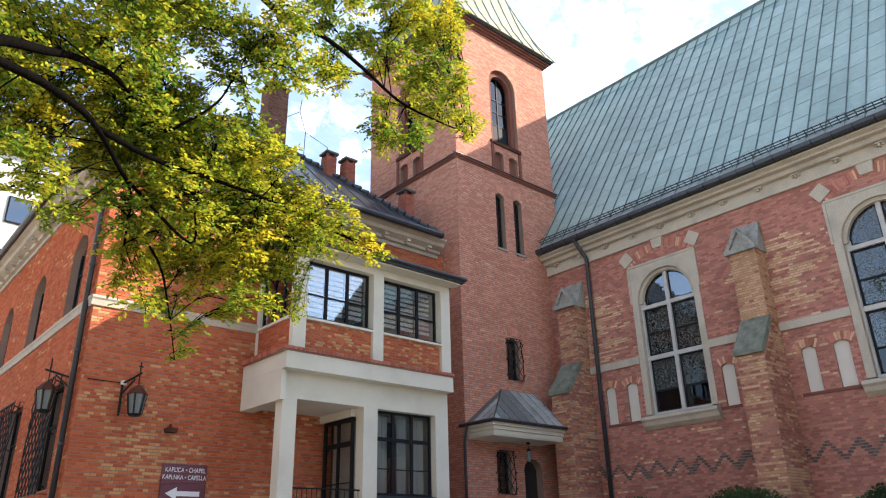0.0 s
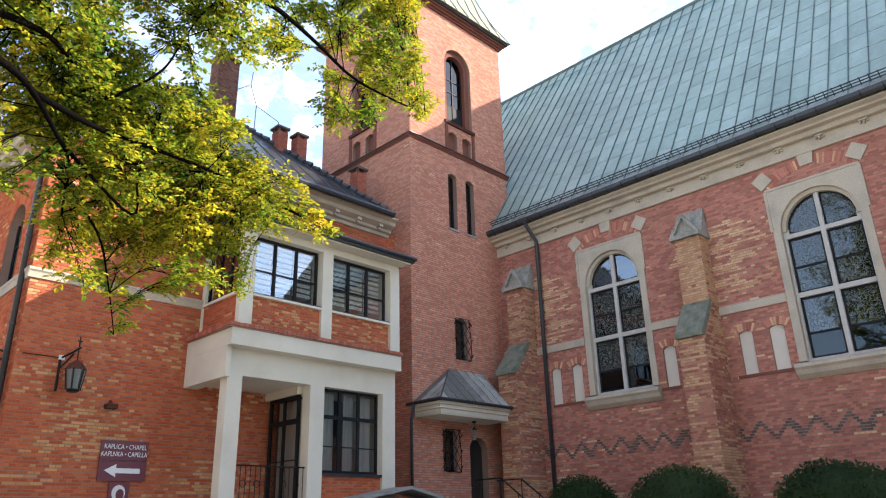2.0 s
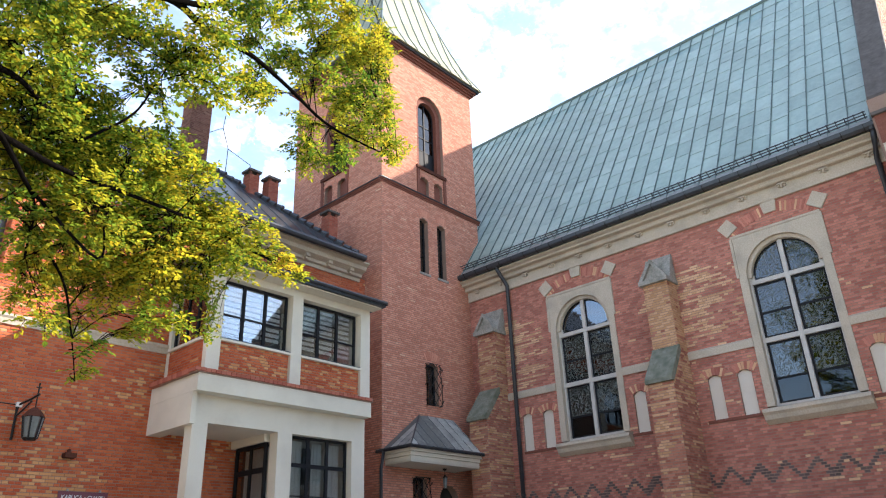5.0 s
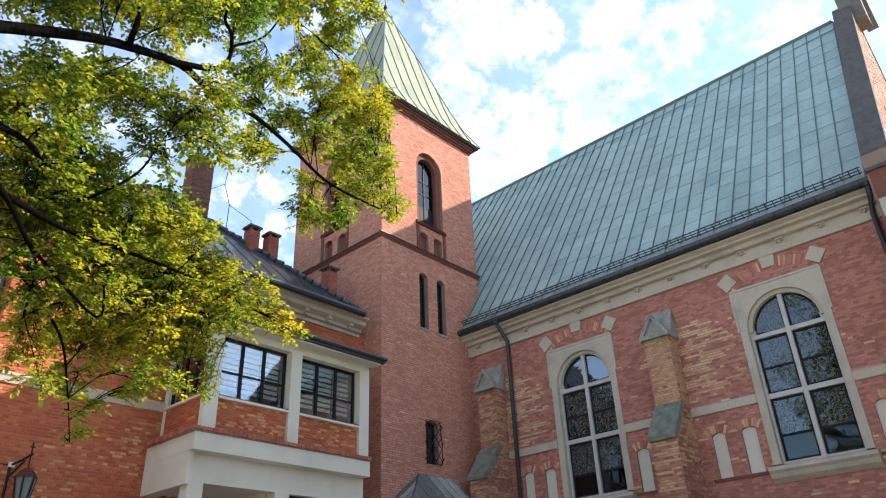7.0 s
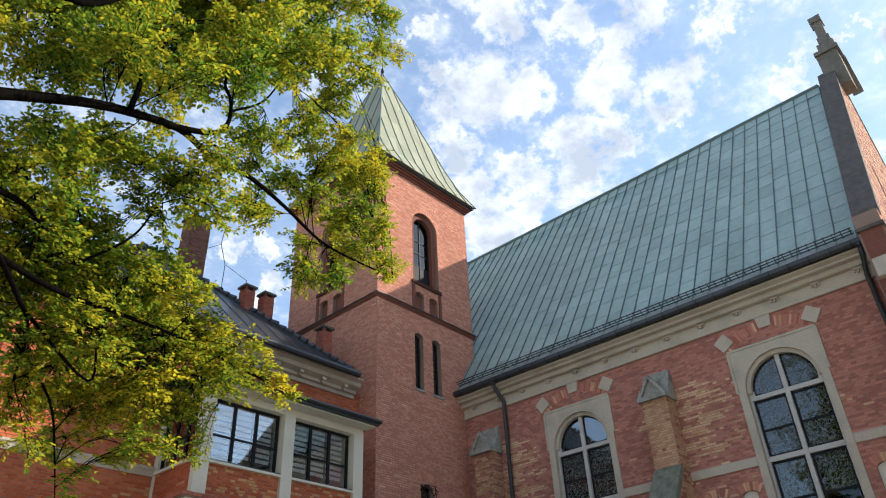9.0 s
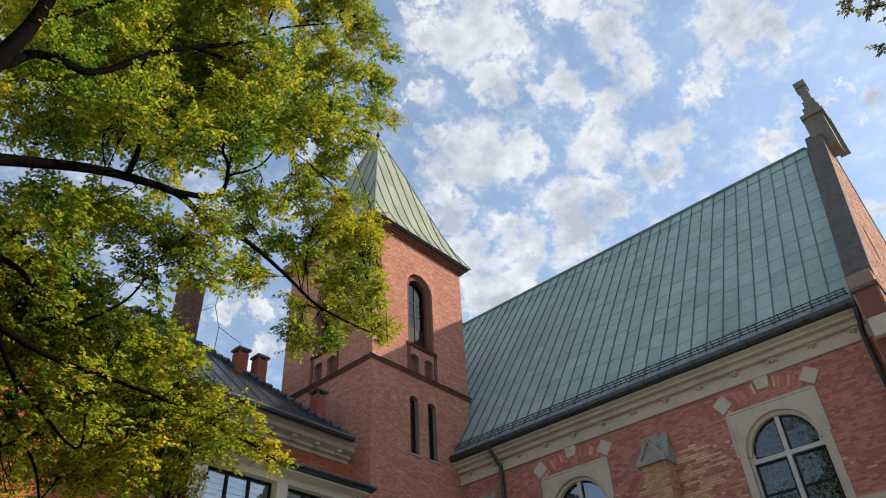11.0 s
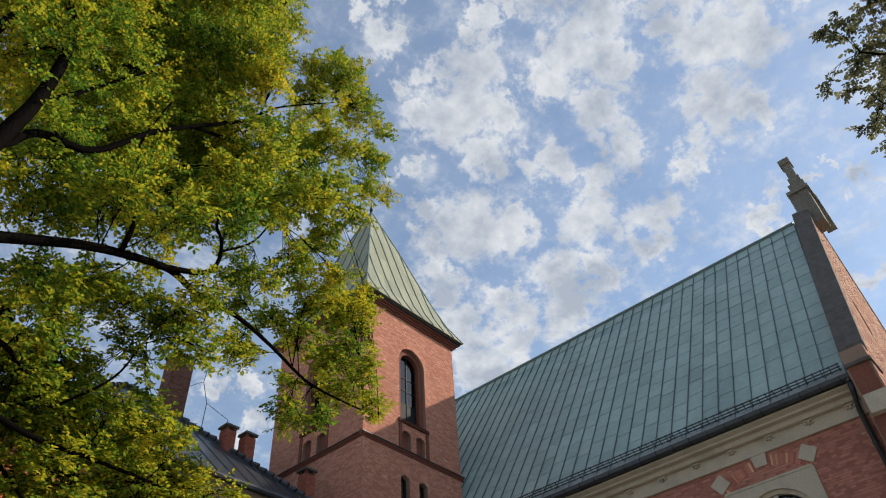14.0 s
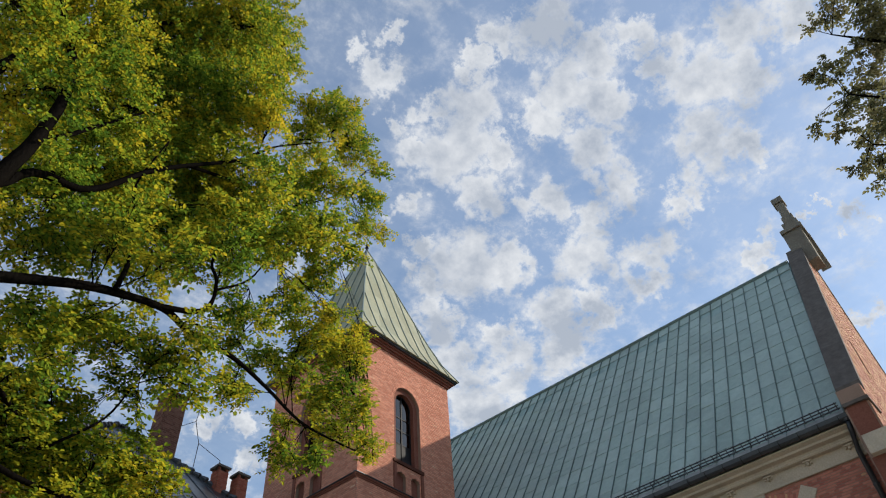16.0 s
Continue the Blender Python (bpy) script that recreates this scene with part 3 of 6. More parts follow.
def nave_buff(u, z):
    d = noise.noise(Vector((u * 0.35, z * 0.5, 4.0)))
    if 6.7 < z < 9.0:
        near_buttress = min(abs(u - 7.2), abs(u - 13.2))
        return min(0.8, max(0.08, 0.70 - 0.30 * near_buttress + 0.5 * d))
    if z < 6.5:
        return max(0.04, 0.14 + 0.35 * d)
    return max(0.0, 0.03 + 0.15 * d)


def zigzag(u, z):
    k = math.floor((z - 3.29) / COURSE + 0.5)
    if not 0 <= k <= 6:
        return False
    ph = ((u - 12.37) / 0.655 + 0.5) % 1.0 - 0.5
    return abs(abs(ph) * 0.655 - (6 - k) * 0.0546) < 0.068


nave_wall = brick_wall("wall", NV, 1.0, 15.06, 0.9, 10.2, church, B_NAVE, holes, 0.45, nave_buff, zigzag, lambda u, z: 5.9 < u < 8.6 and 4.0 < z < 6.4, label="red brick wall patched with buff brick", seed=11, header_band=(3.2, 3.85))
for c in WINDOWS:
    # flat arch of bricks on edge and three stone blocks over the frame
    voussoirs("brick_arch", NV, c, 8.05, 1.72, 0, nave_wall, B_NAVE, 52, 128, 40, 0.27, seed=int(c), kinds=(0, 0, 0, 1))
    for s, z in ((1.14, 9.72), (0.0, 10.0), (-1.14, 9.72)):
        ring = [(c - 0.15, 9.80), (c + 0.15, 9.80), (c + 0.20, 10.12), (c - 0.20, 10.12)]
        if s:
            ring = [(c + s + 0.265 * math.cos(radians(a + (10 if s > 0 else 80))), z + 0.265 * math.sin(radians(a + (10 if s > 0 else 80)))) for a in (0, 90, 180, 270)]
        part("stone_block", NV.plate(bmesh.new(), ring, -0.02, 0.06), STONE, nave_wall, bevel=0.012)
    # stone surround with a round head
    bm = bmesh.new()
    r, sp = 0.92, 8.26
    hw = 1.11
    for s in (-1, 1):
        NV.block(bm, c + s * r, c + s * hw, 4.98, sp, -0.18, 0.03)
    outer = [(c + hw, sp)] + [(c + hw, 9.40)] * 3 + [(c + hw - 2 * hw * i / 10, 9.40) for i in range(1, 10)] + [(c - hw, 9.40)] * 3 + [(c - hw, sp)]
    inner = arc(c, sp, r, len(outer) - 1)
    band_ring(bm, NV, outer, inner, -0.18, 0.03)
    win = part("window", bm, STONE, church, "tall round-headed window in a pale stone surround with leaded lights")
    bm = bmesh.new()
    band_ring(bm, NV, arc(c, sp, r + 0.02, 20), arc(c, sp, r - 0.10, 20), -0.2, -0.06)
    part("inner_arch", bm, STONE, win)
    # raised edge of the spandrels
    bm = bmesh.new()
    NV.block(bm, c - hw - 0.02, c + hw + 0.02, 9.40, 9.46, -0.02, 0.05)
    for s in (-1, 1):
        NV.block(bm, c + s * (hw - 0.02), c + s * (hw + 0.05), 8.3, 9.40, -0.02, 0.05)
    part("moulding", bm, STONE, win, bevel=0.01)
    bm = bmesh.new()
    ring = [(4.98, -0.1), (4.90, 0.24), (4.82, 0.26), (4.76, 0.20), (4.66, 0.16), (4.56, 0.03), (4.56, -0.1)]
    solid(bm, [NV.at(c - 1.18, z, o) for z, o in ring], [NV.at(c + 1.18, z, o) for z, o in ring])
    part("sill", bm, STONE, win, "moulded stone sill")
    # cross mullions
    mo0, mo1 = -0.24, -0.12
    part("mullion", NV.block(bmesh.new(), c - 0.055, c + 0.055, 4.98, sp + r - 0.08, mo0, mo1), MULLION, win, bevel=0.012)
    for zt, h in ((8.13, 0.055), (6.60, 0.06)):
        for s in (-1, 1):
            part("transom", NV.block(bmesh.new(), c + s * 0.056, c + s * (r - 0.051), zt - h, zt + h, mo0, mo1), MULLION, win, bevel=0.012)
    for s in (-1, 1):
        part("jamb", NV.block(bmesh.new(), c + s * (r - 0.05), c + s * r, 4.98, sp, mo0, mo1), MULLION, win)
    for s in (-1, 1):
        part("transom", NV.block(bmesh.new(), c + s * 0.056, c + s * (r - 0.051), 4.985, 5.04, mo0, mo1), MULLION, win)
        part("jamb", NV.block(bmesh.new(), c + s * (r - 0.13), c + s * (r - 0.051), 8.187, 8.32, mo0, mo1 - 0.01), MULLION, win)
    # dark metal casements with leaded panes
    for s in (-1, 1):
        a, b = (c + 0.056, c + r - 0.05) if s > 0 else (c - r + 0.05, c - 0.056)
        for z0, z1, split, pane in ((5.04, 6.54, 5.62, GLASS_LEAD), (6.66, 8.07, 7.28, GLASS_LEAD)):
            bm = bmesh.new()
            w = 0.055
            NV.block(bm, a, a + w, z0, z1, -0.23, -0.19)
            NV.block(bm, b - w, b, z0, z1, -0.23, -0.19)
            for zz in (z0, z1 - w, split):
                NV.block(bm, a + w, b - w, zz, zz + w, -0.23, -0.19)
            part("casement", bm, FRAME, win)
            low = GLASS_BLACK if z0 < 6 else pane
            part("pane", NV.block(bmesh.new(), a + w, b - w, z0 + w, split, -0.215, -0.205), low, win).visible_shadow = False
            part("pane", NV.block(bmesh.new(), a + w, b - w, split + w, z1 - w, -0.215, -0.205), pane, win).visible_shadow = False
        head = [(c + s * 0.056, 8.185)] + [(c + s * abs(u - c), z) for u, z in arc(c, sp, r - 0.10, 10, 0, 86) if z > 8.185]
        part("pane", NV.plate(bmesh.new(), head, -0.215, -0.205), GLASS_DARK if c > 8 else GLASS_LEAD, win).visible_shadow = False
        bm = bmesh.new()
        rim = [(c + s * abs(u - c), z) for u, z in arc(c, sp, r - 0.09, 10, 0, 86)]
        rim2 = [(c + s * abs(u - c), z) for u, z in arc(c, sp, r - 0.135, 10, 0, 86)]
        band_ring(bm, NV, rim, rim2, -0.23, -0.19)
        NV.block(bm, c + s * 0.056, c + s * (r - 0.1), 8.185, 8.225, -0.23, -0.19)
        NV.block(bm, c + s * 0.056, c + s * 0.096, 8.225, sp + r - 0.14, -0.23, -0.19)
        part("casement", bm, FRAME, win)
    dim_room(NV, c - 1.0, c + 1.0, 4.9, 9.3, 3.0, win, -0.46)
for k, (u, w) in enumerate(BAY_BLANKS):
    bm = NV.plate(bmesh.new(), [(u - w / 2, 4.88), (u + w / 2, 4.88), (u + w / 2, 5.92)] + [(u, 6.0)] + [(u - w / 2, 5.92)], -0.2, -0.055)
    part("blind_panel", bm, BLANK, church, "plastered blind niche panel")
    voussoirs("brick_arch", NV, u, 5.55, 0.43, 0, nave_wall, B_NAVE, 55, 125, 9, 0.2, seed=20 + k, kinds=(0, 0, 1))
for a, b in ((11.93, 13.2), (9.0, 9.57), (6.0, 7.45), (3.1, 3.66)):
    part("string_course", NV.block(bmesh.new(), a, b, 4.80, 4.875, -0.02, 0.03), RUST, church)
# sill band of pale stone between the windows
for a, b in ((11.87, 13.67), (8.4, 9.63), (5.95, 7.67), (1.9, 3.72)):
    ring = [(6.48, -0.02), (6.48, 0.05), (6.66, 0.07), (6.72, 0.0), (6.72, -0.02)]
    bm = bmesh.new()
    solid(bm, [NV.at(a, z, o) for z, o in ring], [NV.at(b, z, o) for z, o in ring])
    part("stone_band", bm, STONE, church)
# cornice with small paired brackets
ring = [(10.10, -0.05), (10.10, 0.075), (10.14, 0.085), (10.16, 0.055), (10.45, 0.06), (10.46, 0.20), (10.50, 0.22), (10.52, 0.20), (10.58, 0.22), (10.61, 0.36), (10.66, 0.38), (10.67, 0.36), (10.72, 0.47), (10.76, 0.47), (10.76, -0.05)]
bm = bmesh.new()
solid(bm, [NV.at(1.9, z, o) for z, o in ring], [NV.at(15.06, z, o) for z, o in ring])
cornice = part("cornice", bm, STONE, church, "moulded pale stone cornice")
for k in range(13):
    y = 2.35 + k * 1.02
    bm = bmesh.new()
    NV.block(bm, y - 0.10, y + 0.10, 10.395, 10.43, 0.06, 0.17)
    for s in (-0.08, 0.0, 0.08):
        NV.block(bm, y + s - 0.024, y + s + 0.024, 10.35 - 0.03 * (s == 0), 10.394, 0.06, 0.15 - 0.03 * (s != 0))
    part("bracket", bm, STONE, cornice)
# roof: sheets, standing seams, snow guard, gutter
EX, EZ, RX, RZ = 17.62, 10.86, 24.35, 21.0
up = Vector((RX - EX, 0, RZ - EZ))
length = up.length
up.normalize()
face = Vector((-up.z, 0, up.x))
rows_n, strip = 15, 0.478
Y0 = 2.05
STRIPS = 38
bm = bmesh.new()
solid(bm, [(EX, Y0 - 0.1, EZ - 0.02), (RX, Y0 - 0.1, RZ - 0.02), (31.08, Y0 - 0.1, EZ - 0.02)], [(EX, 20.5, EZ - 0.02), (RX, 20.5, RZ - 0.02), (31.08, 20.5, EZ - 0.02)])
roof = part("roof", bm, COPPER, church, "steep roof of green patinated copper sheets with standing seams")
ph = length / rows_n
e = 0.012
sheet = mesh_of("roof_sheet", [(-strip / 2, 0, 0), (strip / 2, 0, 0), (strip / 2, ph, 0), (-strip / 2, ph, 0), (-strip / 2 + e, 0.003, 0.015), (strip / 2 - e, 0.003, 0.015), (strip / 2 - e, ph, 0.004), (-strip / 2 + e, ph, 0.004)],
                [(4, 5, 6, 7), (0, 1, 5, 4), (1, 2, 6, 5), (2, 3, 7, 6), (3, 0, 4, 7)], COPPER_P)
frame_m = Matrix((( 0, up.x, face.x, 0), (-1, up.y, face.y, 0), (0, up.z, face.z, 0), (0, 0, 0, 1)))
rng = random.Random(5)
sheets = []
for i in range(STRIPS):
    off = ph * rng.uniform(-0.95, 0.0)
    for j in range(rows_n):
        sheets.append((i, j, off))
bm = bmesh.new()
for i in range(STRIPS + 1):
    y = Y0 + strip * i
    a, b = Vector((EX, y, EZ)) - face * 0.005, Vector((RX, y, RZ)) - face * 0.005
    s = Vector((0, 0.010, 0))
    solid(bm, [a - s, a + s, a + s + face * 0.05, a - s + face * 0.055], [b - s, b + s, b + s + face * 0.055, b - s + face * 0.055])
part("standing_seams", bm, COPPER_SEAM, roof)
part("ridge_cap", tube(bmesh.new(), [(RX, Y0, RZ + 0.0), (RX, 20.4, RZ + 0.0)], 0.10, 8), COPPER_SEAM, roof)
bm = bmesh.new()
ring = [(-0.13, 0.10), (-0.11, -0.02), (-0.05, -0.08), (0.05, -0.08), (0.12, 0.0), (0.14, 0.14), (0.10, 0.12), (0.04, -0.04), (-0.05, -0.04), (-0.10, 0.10)]
solid(bm, [(EX + dx * 0.9 - 0.03, 1.98, EZ - 0.02 + dz * 0.82) for dx, dz in ring], [(EX + dx * 0.9 - 0.03, 15.0, EZ - 0.02 + dz * 0.82) for dx, dz in ring])
part("gutter", bm, PIPE, church, "dark metal eaves gutter")
bm = bmesh.new()
base = Vector((EX, 0, EZ)) + up * 0.42
for h in (0.05, 0.13, 0.21):
    p = base + face * h
    tube(bm, [(p.x, Y0 + 0.05, p.z), (p.x, 15.0, p.z)], 0.016, 6)
guard = part("snow_guard", bm, PIPE, church, "dark three-rail snow guard")
for k in range(62):
    y = Y0 + 0.1 + 0.206 * k
    p, q = base, base + face * 0.24
    part("guard_post", tube(bmesh.new(), [(p.x, y, p.z), (q.x, y, q.z)], 0.013, 4), PIPE, guard)
bm = bmesh.new()
p, q = Vector((EX, 0, EZ)) + face * 0.034 - up * 0.03, Vector((EX, 0, EZ)) + face * 0.036 + up * 0.34
solid(bm, [(p.x, Y0, p.z), (q.x, Y0, q.z), (q.x - face.x * 0.01, Y0, q.z - face.z * 0.01), (p.x - face.x * 0.01, Y0, p.z - face.z * 0.01)],
      [(p.x, 15.0, p.z), (q.x, 15.0, q.z), (q.x - face.x * 0.01, 15.0, q.z - face.z * 0.01), (p.x - face.x * 0.01, 15.0, p.z - face.z * 0.01)])
part("eaves_flashing", bm, ZINC_PALE, roof, "pale metal eaves flashing")
for k in range(26):
    y = 2.2 + 0.5 * k
    arch = [(EX - 0.03 + 0.118 * math.cos(radians(a)), y, EZ + 0.03 + 0.125 * math.sin(radians(a))) for a in range(170, 331, 32)]
    part("gutter_bracket", tube(bmesh.new(), arch, 0.014, 4), IRON, church)

# downpipes
def downpipe(parent, x, y, z0, z1, head, r=0.065):
    bm = tube(bmesh.new(), [head, (head[0] + (x - head[0]) * 0.3, head[1] + (y - head[1]) * 0.3, head[2] - 0.18), (x, y, z1), (x, y, z0)], r, 10)
    p = part("downpipe", bm, PIPE, parent, "dark metal downpipe", smooth=True)
    k = z0 + 0.8
    while k < z1:
        part("pipe_clip", tube(bmesh.new(), [(x, y, k - 0.025), (x, y, k + 0.025)], r + 0.012, 10), PIPE, p)
        k += 1.9
    part("hopper", tube(bmesh.new(), [(head[0], head[1], head[2] - 0.02), (head[0], head[1], head[2] + 0.12)], 0.085, 10, 0.12), PIPE, p)
    return p


downpipe(church, 18.0, 13.30, 0.95, 10.2, (17.60, 13.40, 10.76))
downpipe(church, 18.0, 2.2, 0.95, 10.2, (17.60, 2.05, 10.76))
# buttresses
def buttress(y0, y1):
    holder = part("buttress", boxed(17.0, 18.1, y0 + 0.02, y1 - 0.02, 0.9, 5.8), MORTAR, church, "stepped brick buttress with weathered stone slopes")
    part("core", boxed(17.62, 18.1, y0 + 0.02, y1 - 0.02, 5.8, 8.64), MORTAR, holder)
    for xf, za, zb, sd in ((16.97, 0.9, 5.85, 1), (17.60, 5.86, 8.66, 2)):
        fx = Plane(xf, 0, 0, 1, -1, 0)
        nb = lambda u, z: 0.55 + 0.6 * noise.noise(Vector((z * 0.4, y0, 1)))
        for pl, a, b in ((fx, y0, y1), (Plane(0, y0, 1, 0, 0, -1), xf, 18.12), (Plane(0, y1, 1, 0, 0, 1), xf, 18.12)):
            inner = [(a + 0.031, za), (b, za), (b, zb), (a + 0.031, zb)] if pl is not fx else None
            top, cut = zb, None
            if sd == 1 and pl is not fx:
                top = 6.60
                cut = lambda z: (16.97, 18.12) if z < 5.84 else (17.04 + (z - 5.84) * 0.76, 17.595)
                inner = [(a + 0.031, za), (b, za), (b, 5.84), (17.595, 5.84), (17.595, 6.56), (17.05, 5.84), (a + 0.031, 5.84)]
            w = brick_wall("face", pl, a, b, za, top, None, B_BUTT, (), 0.03, nb, seed=int(y0 * 7 + sd), outline=inner, bounds=cut)
            child(w, holder)
            for c in list(w.children):
                child(c, holder)
    # sloped stone between the stages, and the gabled cap
    bm = bmesh.new()
    r = [(16.98, 5.80), (16.88, 5.80), (16.87, 5.90), (17.60, 6.84), (17.66, 6.84), (17.66, 6.66), (17.02, 5.84)]
    solid(bm, [(x, y0 - 0.025, z) for x, z in r], [(x, y1 + 0.025, z) for x, z in r])
    part("weathering", bm, STONE_MOSS, holder, "mossy sloped stone", bevel=0.015)
    m = (y0 + y1) / 2
    bm = bmesh.new()
    r = [(17.46, y0 - 0.07, 8.62), (17.46, y1 + 0.07, 8.62), (18.13, y1 + 0.07, 8.62), (18.13, y0 - 0.07, 8.62)]
    solid(bm, r, [(x, y, 8.74) for x, y, z in r])
    solid(bm, [(17.56, y0 - 0.03, 8.742), (17.56, y1 + 0.03, 8.742), (17.56, m, 9.24)], [(18.06, y0 - 0.03, 8.75), (18.06, y1 + 0.03, 8.75), (18.06, m, 9.26)])
    for s, ye in ((-1, y0 - 0.06), (1, y1 + 0.06)):
        # raking rims in front of the gable
        solid(bm, [(17.47, ye, 8.745), (17.47, ye - s * 0.12, 8.745), (17.47, m, 9.20), (17.47, m, 9.32)], [(17.60, ye, 8.745), (17.60, ye - s * 0.12, 8.745), (17.60, m, 9.20), (17.60, m, 9.32)])
    solid(bm, [(17.72, y0 - 0.05, 8.743), (17.72, y1 + 0.05, 8.743), (18.14, y1 + 0.05, 8.743), (18.14, y0 - 0.05, 8.743)], [(18.04, y0 - 0.03, 9.52), (18.04, y1 + 0.03, 9.52), (18.14, y1 + 0.03, 9.52), (18.14, y0 - 0.03, 9.52)])
    part("cap", bm, STONE_OLD, holder, "gabled stone cap", bevel=0.015)
    return holder


buttress(7.67, 8.37)
buttress(13.66, 14.36)
# gable end with raised parapet
GP = Plane(0, 1.38, 1, 0, 0, -1)


def gable_bounds(z):
    if z < 11.2:
        return (17.0, 31.7)
    d = (z - 11.2) / (21.0 - 11.2) * 6.9
    return (17.35 + d, 31.3 - d)


gable = brick_wall("gable_wall", GP, 17.0, 31.7, 0.9, 21.0, church, B_BUTT, [arch_hole(20.9, 21.25, 13.6, 14.6)], 0.55, 0.4, bounds=gable_bounds, label="sunlit brick gable wall", seed=31,
                   outline=[(17.0, 0.9), (31.7, 0.9), (31.7, 11.2), (31.3, 11.2), (24.4, 21.0), (24.25, 21.0), (17.35, 11.2), (17.0, 11.2)])
dim_room(GP, 20.9, 21.25, 13.6, 14.8, 0.1, gable, -0.56)
for s in (-1, 1):
    bm = bmesh.new()
    x0, x1 = 24.35 + s * 7.05, 24.35 + s * 0.25
    prof = [(1.35, 0.0), (1.94, 0.0), (1.94, 0.30), (1.35, 0.30)]
    solid(bm, [(x0, y, 11.15 + z) for y, z in prof], [(x1, y, 20.95 + z) for y, z in prof])
    part("coping", bm, COPING, gable, "grey sheet-metal parapet coping")
bm = bmesh.new()
box(bm, 16.95, 17.75, 1.42, 1.88, 9.9, 10.72)
part("kneeler", bm, RUST, gable, "brick kneeler pier")
part("kneeler_cap", boxed(16.88, 17.8, 1.33, 1.92, 10.72, 10.80), COPING, gable)
part("corbel", boxed(16.75, 17.4, 1.3, 1.85, 9.45, 9.9), STONE, gable, bevel=0.06)
part("corner_pier", boxed(16.95, 18.12, 1.35, 1.9, 0.9, 9.45), RUST, gable)
bm = bmesh.new()
for x0, x1, y0, y1, z0, z1 in ((23.95, 24.75, 1.0, 1.72, 20.3, 21.95), (23.85, 24.85, 0.9, 1.74, 21.95, 22.12), (23.98, 24.72, 0.96, 1.56, 22.12, 22.5), (24.08, 24.62, 1.02, 1.46, 22.5, 22.9), (24.17, 24.53, 1.08, 1.40, 22.9, 23.75), (24.10, 24.60, 1.03, 1.46, 23.75, 24.02)):
    box(bm, x0, x1, y0, y1, z0, z1)
solid(bm, [(24.75, 0.88, 21.9), (24.75, 1.25, 21.9), (24.75, 1.25, 22.11), (24.75, 0.88, 22.11)], [(25.75, 0.88, 20.9), (25.75, 1.25, 20.9), (25.75, 1.25, 21.14), (25.75, 0.88, 21.14)])
part("pinnacle", bm, STONE_DARK, gable, "stepped stone pinnacle on the gable", bevel=0.03)
part("rear_wall", boxed(30.6, 31.1, 1.9, 20.5, 0.9, 10.8), MORTAR, church)

# ---- bell tower ----
tower = tagged(empty("bell_tower", 16.4, 17.45, 0.9), "square brick bell tower with a pale green metal spire", "tower")
TF = Plane(0, 15.06, 1, 0, 0, -1)      # front
TL = Plane(14.02, 0, 0, 1, -1, 0)      # side towards the house
TX0, TX1, TY0, TY1 = 14.02, 18.80, 15.06, 19.84
front_holes = [arch_hole(15.72, 17.06, 14.62, 17.12), arch_hole(15.82, 16.25, 13.55, 14.15, 0.12), arch_hole(16.52, 16.95, 13.55, 14.15, 0.12),
               arch_hole(15.74, 16.14, 10.62, 12.55, 0.08), arch_hole(16.60, 17.0, 10.62, 12.55, 0.08), arch_hole(15.86, 16.40, 6.3, 7.55, 0.07),
               arch_hole(16.32, 17.10, 1.1, 3.72, 0.3), arch_hole(15.2, 15.78, 2.98, 4.12, 0.08)]
tw_front = brick_wall("wall", TF, TX0, TX1, 0.9, 19.05, tower, B_TOWER, front_holes, 0.4, 0.10, None, lambda u, z: 14.02 < u < 15.5 and 6.2 < z < 9.0, label="salmon-red brick tower wall", seed=41)
mid = (TY0 + TY1) / 2
side_holes = [arch_hole(mid - 0.67, mid + 0.67, 14.62, 17.12), arch_hole(mid - 0.57, mid - 0.14, 13.55, 14.15, 0.12), arch_hole(mid + 0.14, mid + 0.57, 13.55, 14.15, 0.12)]
tw_side = brick_wall("wall", TL, TY0, TY1, 0.9, 19.05, tower, B_TOWER, side_holes, 0.4, 0.08, label="shaded brick tower wall", seed=42, outline=[(TY0 + 0.401, 0.9), (TY1, 0.9), (TY1, 19.05), (TY0 + 0.401, 19.05)])
part("wall", boxed(TX1 - 0.4, TX1, TY0 + 0.41, TY1, 0.9, 19.05), MORTAR, tower)
part("wall", boxed(TX0 + 0.41, TX1 - 0.41, TY1 - 0.4, TY1, 0.9, 19.05), MORTAR, tower)


